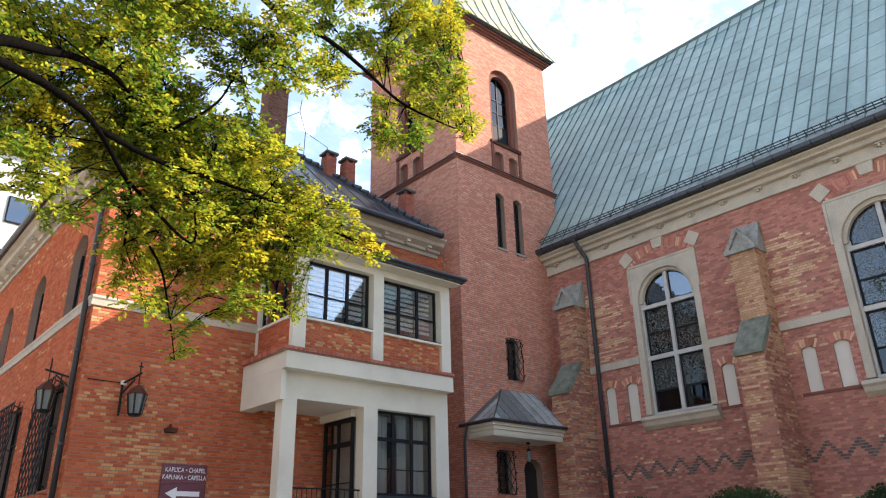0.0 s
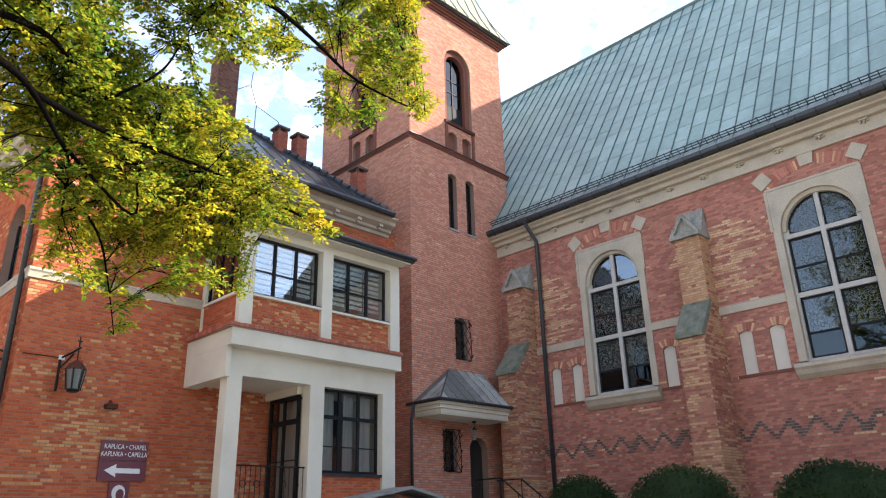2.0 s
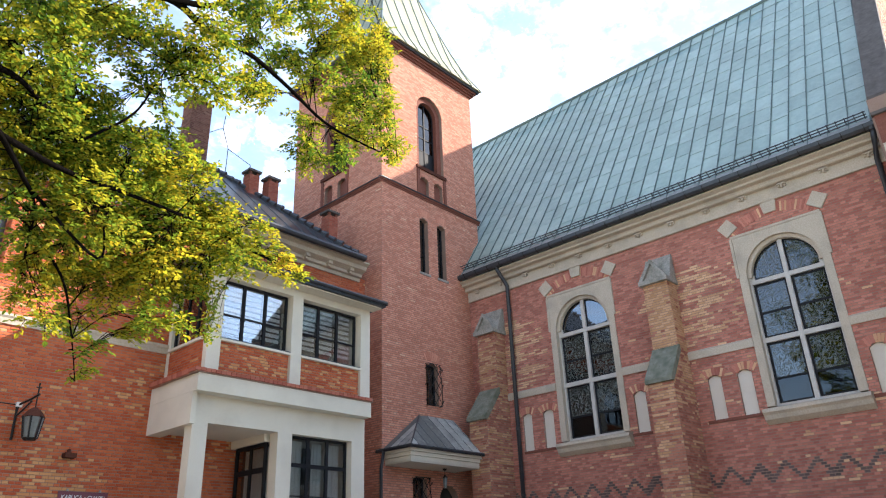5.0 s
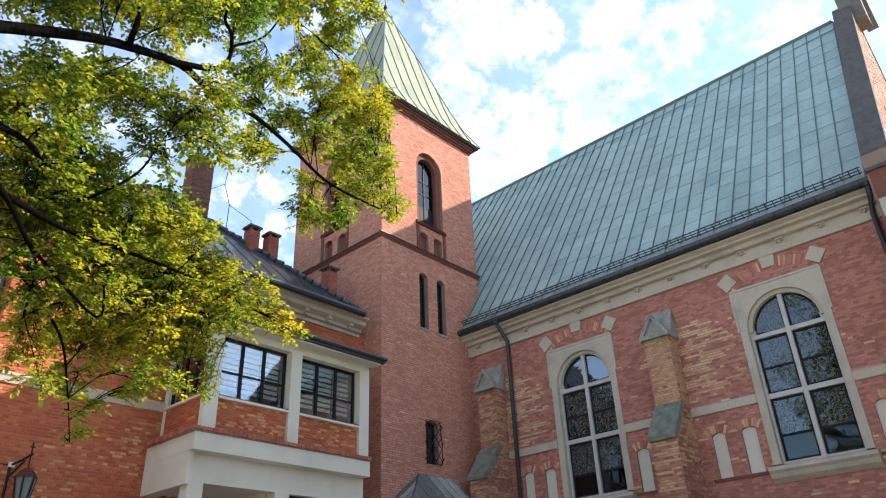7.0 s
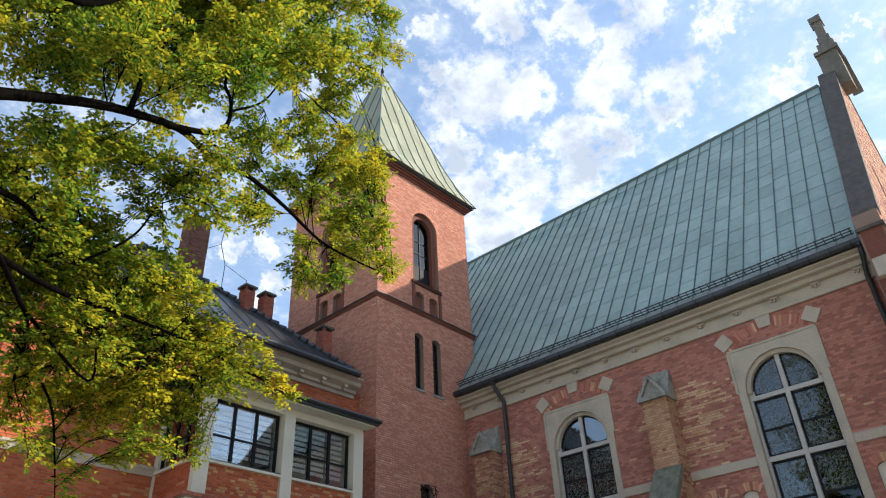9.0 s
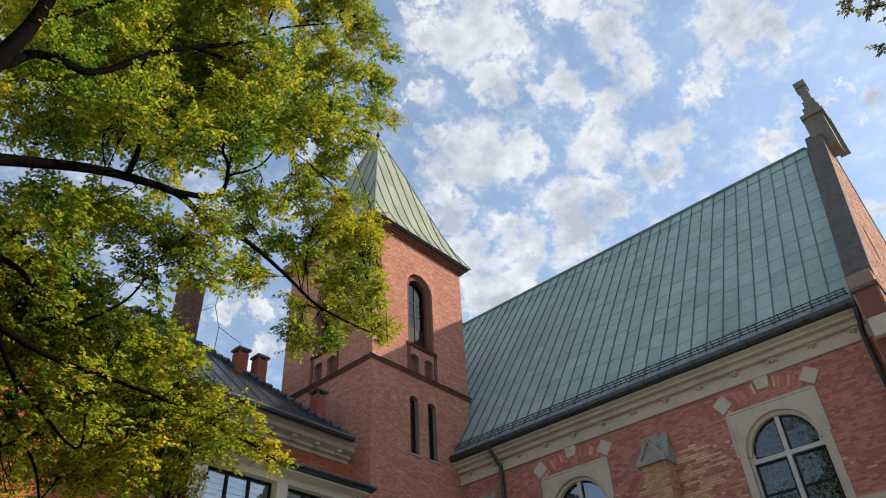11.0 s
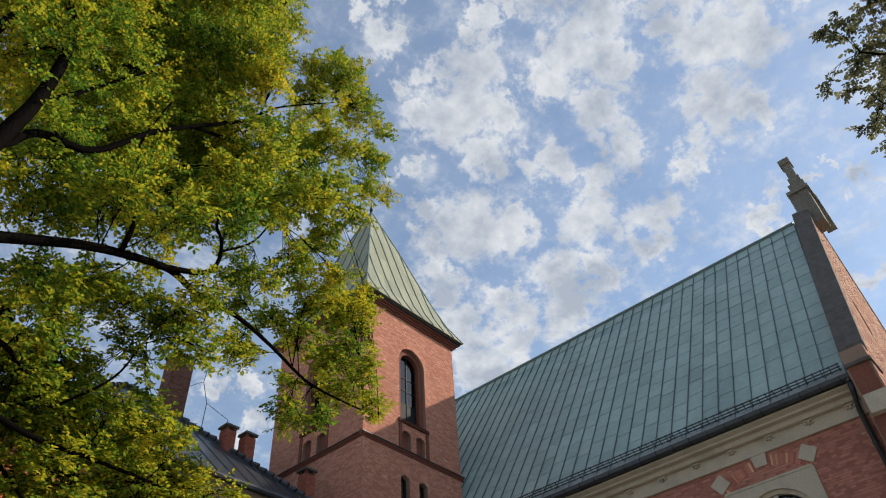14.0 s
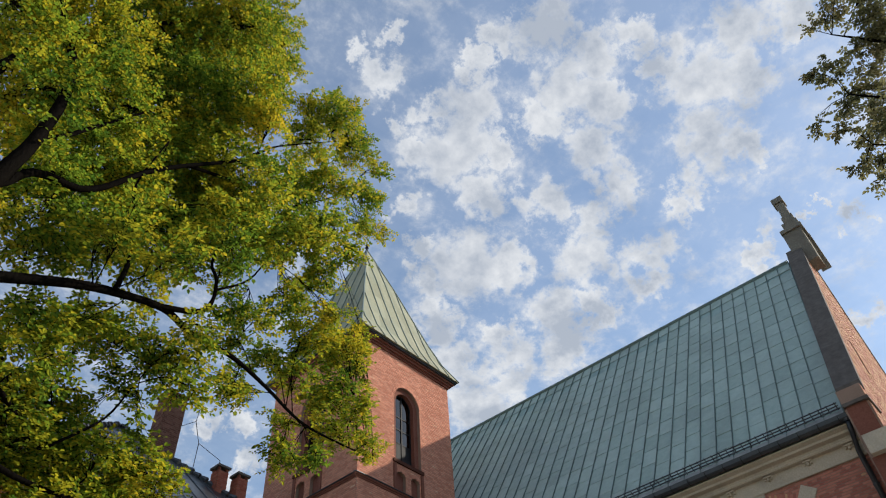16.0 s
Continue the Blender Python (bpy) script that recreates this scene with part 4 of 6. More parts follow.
def belfry(plane, c, wall):
    """The stepped round-headed belfry opening with its two small niches."""
    voussoirs("brick_arch", plane, c, 17.12, 0.67, 0, wall, B_TOWER, 0, 180, 26, 0.13, o1=0.02, seed=7)
    bm = bmesh.new()
    for a, b in ((c - 0.67, c - 0.47), (c + 0.47, c + 0.67)):
        plane.block(bm, a, b, 14.62, 17.12, -0.4, -0.12)
    band_ring(bm, plane, arc(c, 17.12, 0.67, 18), arc(c, 17.12, 0.47, 18), -0.4, -0.12)
    part("reveal", bm, RUST, wall, "recessed brick order")
    win = part("window", band_fill(plane, c), FRAME, tower, "arched belfry window, upper lights glazed over a dark louvred base")
    part("pane", plane.plate(bmesh.new(), [(c + 0.47, 15.55), *arc(c, 17.12, 0.45, 12), (c - 0.47, 15.55)], -0.31, -0.30), GLASS_BLACK, win).visible_shadow = False
    part("louvre", plane.block(bmesh.new(), c - 0.47, c + 0.47, 14.72, 15.55, -0.33, -0.29), FRAME, win)
    part("sill", plane.block(bmesh.new(), c - 0.75, c + 0.75, 14.52, 14.64, -0.35, 0.07), RUST_DARK, win, bevel=0.02)
    dim_room(plane, c - 0.5, c + 0.5, 14.8, 17.5, 1.6, win, -0.42)
    for s in (-0.35, 0.35):
        part("niche_back", plane.block(bmesh.new(), c + s - 0.22, c + s + 0.22, 13.5, 14.3, -0.3, -0.13), RUST, wall)
        voussoirs("brick_arch", plane, c + s, 13.98, 0.30, 0, wall, B_TOWER, 45, 135, 6, 0.12, o1=0.015, seed=9)
    for s in (-0.67, 0.67):
        part("pilaster", plane.block(bmesh.new(), c + s - 0.06, c + s + 0.06, 13.5, 14.5, -0.02, 0.05), RUST, wall)


def band_fill(plane, c):
    bm = bmesh.new()
    for a, b in ((c - 0.47, c - 0.42), (c - 0.025, c + 0.025), (c + 0.42, c + 0.47)):
        plane.block(bm, a, b, 14.66, 17.12 if abs(a - c) > 0.1 else 17.54, -0.36, -0.27)
    for z in (15.55, 16.1, 16.62):
        plane.block(bm, c - 0.42, c + 0.42, z, z + 0.04, -0.35, -0.28)
    band_ring(bm, plane, arc(c, 17.12, 0.47, 14), arc(c, 17.12, 0.42, 14), -0.36, -0.27)
    return bm


belfry(TF, 16.39, tw_front)
belfry(TL, mid, tw_side)
# string course with a sheet top, round two sides
for plane, a, b in ((TF, TX0 - 0.12, TX1 + 0.1), (TL, TY0, TY1 + 0.1)):
    bm = bmesh.new()
    ring = [(13.34, -0.02), (13.34, 0.035), (13.39, 0.045), (13.40, 0.08), (13.44, 0.085), (13.455, 0.085), (13.455, -0.02)]
    solid(bm, [plane.at(a, z, o) for z, o in ring], [plane.at(b, z, o) for z, o in ring])
    course = part("string_course", bm, RUST, tower, "moulded brick string course")
    ring = [(13.457, -0.02), (13.457, 0.125), (13.475, 0.125), (13.52, 0.0), (13.52, -0.02)]
    bm = bmesh.new()
    solid(bm, [plane.at(a, z, o) for z, o in ring], [plane.at(b, z, o) for z, o in ring])
    part("flashing", bm, PIPE, course, "dark metal flashing")
# lower openings
for a, b, z0, z1 in ((15.74, 16.14, 10.62, 12.66), (16.60, 17.0, 10.62, 12.66)):
    casement(TF, a, b, z0, z1, tower, 1, ((11.3, 0.015), (12.0, 0.015)), -0.2, GLASS_DARK, label="narrow dark slit window")
    part("sill", TF.block(bmesh.new(), a - 0.06, b + 0.06, z0 - 0.07, z0, -0.2, 0.04), STONE_OLD, tower)
    voussoirs("brick_arch", TF, (a + b) / 2, 12.3, 0.42, 0, tw_front, B_TOWER, 60, 120, 6, 0.24, seed=15)
    dim_room(TF, a, b, z0, z1, 1.0, tower, -0.41)


def grille(plane, u0, u1, z0, z1, parent, belly=0.14, label="bellied wrought-iron window grille"):
    bm = bmesh.new()
    w = u1 - u0
    for u in (u0, u1):
        tube(bm, [plane.at(u, z0, 0.0), plane.at(u, z0, belly), plane.at(u, (z0 + z1) / 2, belly), plane.at(u, z1, belly * 0.5), plane.at(u, z1, 0.0)], 0.014, 5)
    for z in (z0, z1):
        tube(bm, [plane.at(u0, z, belly), plane.at(u1, z, belly)], 0.012, 5)
    g = part("grille", bm, IRON, parent, label)
    slope, step = 1.35, 0.27
    for s in (1, -1):
        first = z0 - slope * w
        for k in range(int((z1 - first) / (step * slope)) + 1):
            za = first + k * step * slope + 0.1
            ua, ub, zb = u0, u1, za + slope * w
            if za < z0:
                ua, za = u0 + (z0 - za) / slope, z0
            if zb > z1:
                ub, zb = ub - (zb - z1) / slope, z1
            if ub - ua < 0.06:
                continue
            if s < 0:
                ua, ub = u0 + u1 - ua, u0 + u1 - ub
            part("bar", tube(bmesh.new(), [plane.at(ua, za, belly), plane.at(ub, zb, belly)], 0.013, 4), IRON, g)
    for z in (z0 + 0.15, (z0 + z1) / 2, z1 - 0.15):
        for u, s in ((u0, -1), (u1, 1)):
            part("scroll", tube(bmesh.new(), [plane.at(u, z, belly), plane.at(u + s * 0.06, z + 0.03, belly), plane.at(u + s * 0.09, z - 0.01, belly * 0.6), plane.at(u + s * 0.06, z - 0.04, belly * 0.4)], 0.014, 4), IRON, g)
    return g


casement(TF, 15.86, 16.40, 6.3, 7.62, tower, 1, (), -0.18, GLASS_DARK, label="small dark window behind a grille")
dim_room(TF, 15.86, 16.40, 6.3, 7.6, 0.8, tower, -0.41)
grille(TF, 15.84, 16.42, 6.3, 7.58, tower)
voussoirs("brick_arch", TF, 16.13, 7.3, 0.45, 0, tw_front, B_TOWER, 55, 125, 8, 0.24, seed=16)
casement(TF, 15.2, 15.78, 2.98, 4.18, tower, 1, (), -0.18, GLASS_DARK, label="small dark window behind a grille")
dim_room(TF, 15.2, 15.78, 2.98, 4.18, 0.8, tower, -0.41)
grille(TF, 15.18, 15.80, 2.98, 4.16, tower)
door = part("door", TF.plate(bmesh.new(), [(16.32, 1.5), (17.10, 1.5), (17.10, 3.74), (16.95, 3.93), (16.71, 4.02), (16.47, 3.93), (16.32, 3.74)], -0.3, -0.24), WOOD, tower, "dark arched wooden door")
for k in range(6):
    part("plank", TF.block(bmesh.new(), 16.34 + k * 0.125, 16.455 + k * 0.125, 1.55, 3.7, -0.24, -0.225), WOOD, door)
part("handle", tube(bmesh.new(), [TF.at(16.42, 2.6, -0.22), TF.at(16.42, 2.6, -0.15), TF.at(16.52, 2.58, -0.15)], 0.012, 6), ZINC_PALE, door)
dim_room(TF, 16.32, 17.1, 1.2, 3.9, 0.5, tower, -0.42)
# cornice and spire, flared at the eaves
for k, (z, o) in enumerate(((19.0, 0.07), (19.08, 0.14), (19.16, 0.21), (19.23, 0.29))):
    part("cornice", boxed(TX0 - o, TX1 + o, TY0 - o, TY1 + o, z, z + 0.078), (RUST, RUST, RUST, ZINC)[k], tower)
CX, CY = 16.42, 17.44
PROFILE = [(2.74, 19.31), (2.30, 20.15), (1.92, 21.2), (1.45, 22.7), (0.95, 24.35), (0.03, 27.1)]
v, f = [], []
cols = 9
bmr = bmesh.new()
for s in range(4):
    ang = s * math.pi / 2
    ca, sa = math.cos(ang), math.sin(ang)
    turn = lambda p: (CX + p[0] * ca - p[1] * sa, CY + p[0] * sa + p[1] * ca, p[2])
    for k in range(cols):
        for (h0, z0), (h1, z1) in zip(PROFILE, PROFILE[1:]):
            n = len(v)
            a, b = -1 + 2 * k / cols, -1 + 2 * (k + 1) / cols
            v += [turn((a * h0, -h0, z0)), turn((b * h0, -h0, z0)), turn((b * h1, -h1, z1)), turn((a * h1, -h1, z1))]
            f.append((n, n + 1, n + 2, n + 3))
    for k in range(cols + 1):
        if k in (0,):
            continue
        # seams run parallel to the slope's middle line and die into the hips
        a = -1 + 2 * k / cols
        u0 = a * PROFILE[0][0]
        pts = []
        for i, (h, z) in enumerate(PROFILE):
            if abs(u0) <= h:
                pts.append((u0, -h - 0.012, z))
            else:
                (hp, zp) = PROFILE[i - 1]
                tt = (hp - abs(u0)) / (hp - h)
                if tt > 0:
                    pts.append((u0, -(hp + (h - hp) * tt) - 0.012, zp + (z - zp) * tt))
                break
        if k == cols:
            pts = [(h, -h, z) for h, z in PROFILE]
        if len(pts) > 1:
            tube(bmr, [turn(p) for p in pts], 0.022 if k < cols else 0.035, 4)
n = len(v)
h0, z0 = PROFILE[0]
v += [(CX - h0, CY - h0, z0), (CX + h0, CY - h0, z0), (CX + h0, CY + h0, z0), (CX - h0, CY + h0, z0)]
f.append((n, n + 3, n + 2, n + 1))
spire = child(new("spire", mesh_of("spire", v, f, SPIRE)), tower)
tagged(spire, "pale green standing-seam spire flared at the eaves")
part("standing_seams", bmr, COPPER_SEAM, spire)
bm = tube(bmesh.new(), [(CX, CY, 26.9), (CX, CY, 27.3)], 0.10, 8, 0.04)
tube(bm, [(CX, CY, 27.3), (CX, CY, 27.36), (CX, CY, 27.44), (CX, CY, 27.5)], 0.09, 8, 0.05)
tube(bm, [(CX, CY, 27.5), (CX, CY, 28.9)], 0.022, 5, 0.01)
part("finial", bm, IRON, spire, "thin iron finial rod")

# ---- entrance canopy on the tower ----
canopy = part("entrance_canopy", boxed(14.12, 17.0, 14.05, 15.05, 4.40, 4.44), PLASTER)
tagged(canopy, "white moulded canopy with hipped zinc roof over the tower door", "canopy")
for o, z0, z1 in ((0.0, 4.42, 4.56), (0.05, 4.56, 4.66), (0.11, 4.66, 4.76)):
    bm = bmesh.new()
    box(bm, 14.12 - o, 17.0, 14.05 - o, 14.25, z0 + 0.003, z1)
    box(bm, 14.12 - o, 14.3, 14.25, 15.05, z0 + 0.003, z1)
    part("fascia", bm, PLASTER, canopy)
bm = bmesh.new()
e, top = 4.78, 5.95
x0, y0 = 13.98, 13.9
q = [bm.verts.new(p) for p in ((x0, 15.05, e), (x0, y0, e), (17.02, y0, e), (17.02, 15.05, e), (15.5, 15.05, top), (17.02, 15.05, top))]
for idx in ((0, 1, 4), (1, 2, 5, 4), (2, 3, 5), (0, 4, 5, 3), (3, 2, 1, 0)):
    bm.faces.new([q[i] for i in idx])
croof = part("roof", bm, ZINC, canopy, "weathered zinc hipped roof")
lean = lambda x: min(1.0, max(0.0, (x - x0) / (15.5 - x0)))
edge = [x0] + [14.35 + k * 0.37 for k in range(8)] + [17.02]
for a, b in zip(edge, edge[1:]):
    ta, tb = lean(a), lean(b)
    ring = [(a + 0.01, 0.0), (b - 0.01, 0.0), (b - 0.01, tb), (a + 0.01, ta)]
    d = (15.05 - y0, top - e)
    pts = [(x, y0 + d[0] * t, e + d[1] * t + 0.006) for x, t in ring]
    if ta < 0.01:
        pts = pts[:3]
    bm = bmesh.new()
    solid(bm, pts, [(x, y - 0.008, z + 0.008) for x, y, z in pts])
    part("sheet", bm, ZINC_SHEET, croof)
side = [y0 + k * 0.29 for k in range(4)] + [15.04]
for a, b in zip(side, side[1:]):
    pts = [(x0 + (15.5 - x0) * t, y, e + (top - e) * t + 0.006) for y, t in ((a, 0), (b, 0), (b, (b - y0) / (15.05 - y0)), (a, (a - y0) / (15.05 - y0)))]
    if a == y0:
        pts = pts[:3]
    bm = bmesh.new()
    solid(bm, pts, [(x - 0.008, y, z + 0.008) for x, y, z in pts])
    part("sheet", bm, ZINC_SHEET, croof)
bm = bmesh.new()
for k in range(8):
    x = 14.35 + k * 0.37
    t1 = min(1.0, (x - x0) / (15.5 - x0))
    tube(bm, [(x, y0, e + 0.012), (x, y0 + (15.05 - y0) * t1, e + (top - e) * t1 + 0.012)], 0.013, 4)
for k in range(1, 4):
    y = y0 + k * 0.29
    t1 = (y - y0) / (15.05 - y0)
    tube(bm, [(x0, y, e + 0.012), (x0 + (15.5 - x0) * t1, y, e + (top - e) * t1 + 0.012)], 0.013, 4)
tube(bm, [(x0, y0, e), (15.5, 15.04, top)], 0.022, 5)
part("standing_seams", bm, ZINC, croof)
bm = tube(bmesh.new(), [(13.94, 15.2, e), (13.94, 13.86, e), (17.02, 13.86, e)], 0.05, 8)
part("gutter", bm, ZINC, canopy)
bm = tube(bmesh.new(), [(13.93, 14.9, 4.74), (13.9, 14.97, 4.3), (13.9, 14.97, 1.0)], 0.045, 8)
part("downpipe", bm, PIPE, canopy, smooth=True)
lantern_c = part("hanging_lantern", tube(bmesh.new(), [(16.0, 14.55, 4.40), (16.0, 14.55, 4.18)], 0.008, 5), IRON)
tagged(lantern_c, "small glass lantern hanging under the canopy", "lantern")
part("rose", tube(bmesh.new(), [(16.0, 14.55, 4.39), (16.0, 14.55, 4.34)], 0.07, 8, 0.04), IRON, lantern_c)
part("glass", tube(bmesh.new(), [(16.0, 14.55, 3.86), (16.0, 14.55, 4.14)], 0.05, 6, 0.075), GLASS_MILK, lantern_c)
part("cap", tube(bmesh.new(), [(16.0, 14.55, 4.14), (16.0, 14.55, 4.22)], 0.09, 6, 0.02), IRON, lantern_c)
# steps and their handrails
for k in range(4):
    st = part("entrance_step", boxed(15.9, 17.5, 13.3 - 0.3 * (3 - k), 15.06, 0.95 + 0.16 * k - 0.2, 0.95 + 0.16 * (k + 1)), PAVING, bevel=0.01)
    tagged(st, "grey stone step before the tower door", "step", "entrance steps")
for x, h in ((15.95, 1.55), (16.85, 1.6)):
    bm = tube(bmesh.new(), [(x, 12.5, 1.0), (x, 12.5, 1.95), (x, 13.6, 2.75), (x, 14.5, 2.75)], 0.022, 6)
    rail = tagged(part("handrail", bm, IRON), "thin black iron handrail beside the steps", "handrail", "step handrails")
    for y, z in ((13.0, 2.3), (13.6, 2.75), (14.4, 2.75)):
        part("baluster", tube(bmesh.new(), [(x, y, 1.1), (x, y, z)], 0.014, 5), IRON, rail)

# ---- presbytery house ----
house = tagged(empty("presbytery_house", 9, 20, 0.9), "two-storey red brick house with projecting bay and dark metal roof", "house")
HF = Plane(0, 15.80, 1, 0, 0, -1)
HL = Plane(4.08, 0, 0, 1, -1, 0)


def house_buff(u, z):
    d = noise.noise(Vector((u * 0.5, z * 0.7, 9.0)))
    if z > 6.7:
        return 0.12
    return min(0.6, max(0.04, 0.27 + 0.85 * d - 0.06 * (z - 3.0)))


h_front = brick_wall("wall", HF, 4.08, 14.0, 0.9, 10.05, house, B_HOUSE, (), 0.35, house_buff, None, lambda u, z: 4.1 < u < 6.3 and 3.4 < z < 5.6, label="red brick wall flecked with buff bricks", seed=51, runs=0.3)
left_holes = []
for c in (17.66, 21.22, 24.78, 28.34):
    left_holes += [arch_hole(c - 0.58, c + 0.58, 6.84, 8.35, 0.42), rect_hole(c - 0.75, c + 0.75, 2.9, 5.15)]
h_left = brick_wall("wall", HL, 15.8, 31.0, 0.9, 10.05, house, B_HOUSE, left_holes, 0.35, 0.12, label="shaded red brick side wall", seed=52, outline=[(16.151, 0.9), (31.0, 0.9), (31.0, 10.05), (16.151, 10.05)])
part("wall", boxed(4.5, 14.0, 30.6, 31.0, 0.9, 10.0), MORTAR, house)
for c in (17.66, 21.22, 24.78, 28.34):
    casement(HL, c - 0.58, c + 0.58, 6.84, 8.75, house, 2, ((7.9, 0.03),), -0.2, GLASS_DARK, label="arched dark window")
    dim_room(HL, c - 0.6, c + 0.6, 6.84, 8.7, 1.2, house, -0.36)
    voussoirs("brick_arch", HL, c, 8.1, 0.72, 0, h_left, B_HOUSE, 30, 150, 16, 0.24, seed=53)
    casement(HL, c - 0.75, c + 0.75, 2.9, 5.15, house, 2, ((4.3, 0.03),), -0.2, GLASS_DARK, label="dark ground-floor window behind a grille")
    dim_room(HL, c - 0.75, c + 0.75, 2.9, 5.15, 1.2, house, -0.36)
    grille(HL, c - 0.82, c + 0.82, 2.8, 5.2, house, 0.22)
for plane, a, b in ((HF, 4.02, 7.85), (HL, 15.8, 31.0)):
    bm = bmesh.new()
    ring = [(6.54, -0.02), (6.54, 0.04), (6.66, 0.06), (6.70, 0.085), (6.75, 0.085), (6.78, 0.0), (6.78, -0.02)]
    solid(bm, [plane.at(a, z, o) for z, o in ring], [plane.at(b, z, o) for z, o in ring])
    part("stone_band", bm, STONE, house, "pale stone string band")
part("stone_band", HF.block(bmesh.new(), 12.95, 13.95, 6.55, 6.75, -0.02, 0.06), STONE, house)
ring = [(9.92, -0.03), (9.92, 0.06), (10.02, 0.07), (10.04, 0.16), (10.12, 0.18), (10.20, 0.36), (10.30, 0.40), (10.36, 0.52), (10.40, 0.52), (10.40, -0.03)]
for plane, a, b in ((HF, 3.62, 13.72), (HL, 15.8, 31.0)):
    bm = bmesh.new()
    solid(bm, [plane.at(a, z, o) for z, o in ring], [plane.at(b, z, o) for z, o in ring])
    cor = part("cornice", bm, STONE, house, "moulded stone cornice")
    k = a + 0.55
    while k < b:
        bm = bmesh.new()
        plane.block(bm, k - 0.07, k + 0.07, 10.08, 10.17, 0.15, 0.33)
        plane.block(bm, k - 0.04, k + 0.04, 10.02, 10.08, 0.15, 0.26)
        part("bracket", bm, STONE, cor)
        k += 0.82
# roof: dark sheet with standing seams, hipped at the free corner
bm = bmesh.new()
ex, ey, ez, wx = 3.5, 15.2, 10.42, 13.46
rx, rise = 8.48, 0.94 * 4.98
ry0, ry1 = ey + 4.98, 31.4 - 4.98
q = [bm.verts.new(p) for p in ((ex, ey, ez), (wx, ey, ez), (wx, 31.4, ez), (ex, 31.4, ez), (rx, ry0, ez + rise), (rx, ry1, ez + rise))]
for idx in ((0, 1, 4), (1, 2, 5, 4), (2, 3, 5), (3, 0, 4, 5), (0, 3, 2, 1)):
    bm.faces.new([q[i] for i in idx])
hroof = part("roof", bm, ZINC, house, "dark standing-seam metal hipped roof")
bm = bmesh.new()
for k in range(1, 20):
    x = ex + 9.96 * k / 20
    d = 4.98 - abs(x - rx)
    tube(bm, [(x, ey, ez + 0.012), (x, ey + d, ez + 0.94 * d + 0.012)], 0.018, 4)
for k in range(1, 30):
    y = ey + 16.2 * k / 30
    d = min(4.98, y - ey, 31.4 - y)
    tube(bm, [(ex, y, ez + 0.012), (ex + d, y, ez + 0.94 * d + 0.012)], 0.018, 4)
tagged(part("standing_seams", bm, ZINC, hroof), kind="stuff")
for a, b in (((wx, ey, ez), (rx, ry0, ez + rise)), ((ex, ey, ez), (rx, ry0, ez + rise))):
    a, b = Vector(a), Vector(b)
    n = 30
    for k in range(n):
        p, t = a.lerp(b, k / n), a.lerp(b, (k + 0.8) / n)
        h = Vector((0, 0, 0.035 + 0.02 * (k % 2)))
        part("hip_tile", tube(bmesh.new(), [p + h, t + h], 0.12, 6, 0.075), PIPE, hroof)
part("gutter", tube(bmesh.new(), [(3.5, 15.16, 10.44), (13.42, 15.16, 10.44)], 0.095, 8), PIPE, house)
part("gutter", tube(bmesh.new(), [(3.46, 15.2, 10.44), (3.46, 31.0, 10.44)], 0.075, 8), PIPE, house)
downpipe(house, 3.98, 16.05, 1.0, 9.6, (3.55, 15.6, 10.36), 0.06)


def chimney(x, y, z0, z1, w, d, cap=0.09):
    ch = part("chimney", boxed(x - w / 2, x + w / 2, y - d / 2, y + d / 2, z0, z1), MORTAR, house, "red brick chimney with a dark cap")
    for pl, a, b, sd in ((Plane(0, y - d / 2, 1, 0, 0, -1), x - w / 2, x + w / 2, 1), (Plane(x - w / 2, 0, 0, 1, -1, 0), y - d / 2, y + d / 2, 2)):
        face_wall = brick_wall("face", pl, a, b, z0, z1, ch, B_RED, (), 0.02, 0.03, seed=int(x * 9) + sd, outline=[(a + 0.021, z0), (b, z0), (b, z1), (a + 0.021, z1)] if sd == 2 else None)
        for c in list(face_wall.children):
            child(c, ch)
    for sx in (-1, 1):
        for sy in (-1, 1):
            part("vent_post", boxed(x + sx * (w / 2 - 0.05) - 0.04, x + sx * (w / 2 - 0.05) + 0.04, y + sy * (d / 2 - 0.05) - 0.04, y + sy * (d / 2 - 0.05) + 0.04, z1, z1 + 0.10), RUST, ch)
    part("cap", boxed(x - w / 2 - cap, x + w / 2 + cap, y - d / 2 - cap, y + d / 2 + cap, z1 + 0.10, z1 + 0.17), COPING, ch)
    return ch


chimney(10.92, 17.8, 12.2, 13.40, 0.36, 0.36, 0.05)
chimney(11.58, 17.7, 12.1, 13.34, 0.36, 0.36, 0.05)
chimney(12.96, 16.35, 10.9, 12.1, 0.36, 0.36, 0.05)
big = part("chimney", boxed(9.25, 9.95, 19.0, 19.6, 13.2, 16.2), MORTAR, house, "tall brick chimney stack")
for pl, a, b, sd in ((Plane(0, 19.0, 1, 0, 0, -1), 9.25, 9.95, 1), (Plane(9.25, 0, 0, 1, -1, 0), 19.0, 19.6, 2)):
    w = brick_wall("face", pl, a, b, 13.2, 16.2, big, B_STACK, (), 0.02, 0.05, seed=60 + sd, outline=[(a + 0.021, 13.2), (b, 13.2), (b, 16.2), (a + 0.021, 16.2)] if sd == 2 else None)
    for c in list(w.children):
        child(c, big)
part("cap", boxed(9.19, 9.99, 18.95, 19.64, 16.2, 16.28), RUST_DARK, big, bevel=0.02)
bm = tube(bmesh.new(), [(10.2, 18.6, 15.3), (10.45, 18.6, 14.6), (11.2, 18.4, 14.2), (11.2, 18.3, 13.0)], 0.012, 4)
tube(bm, [(10.45, 18.6, 14.6), (10.42, 18.6, 13.1)], 0.012, 4)
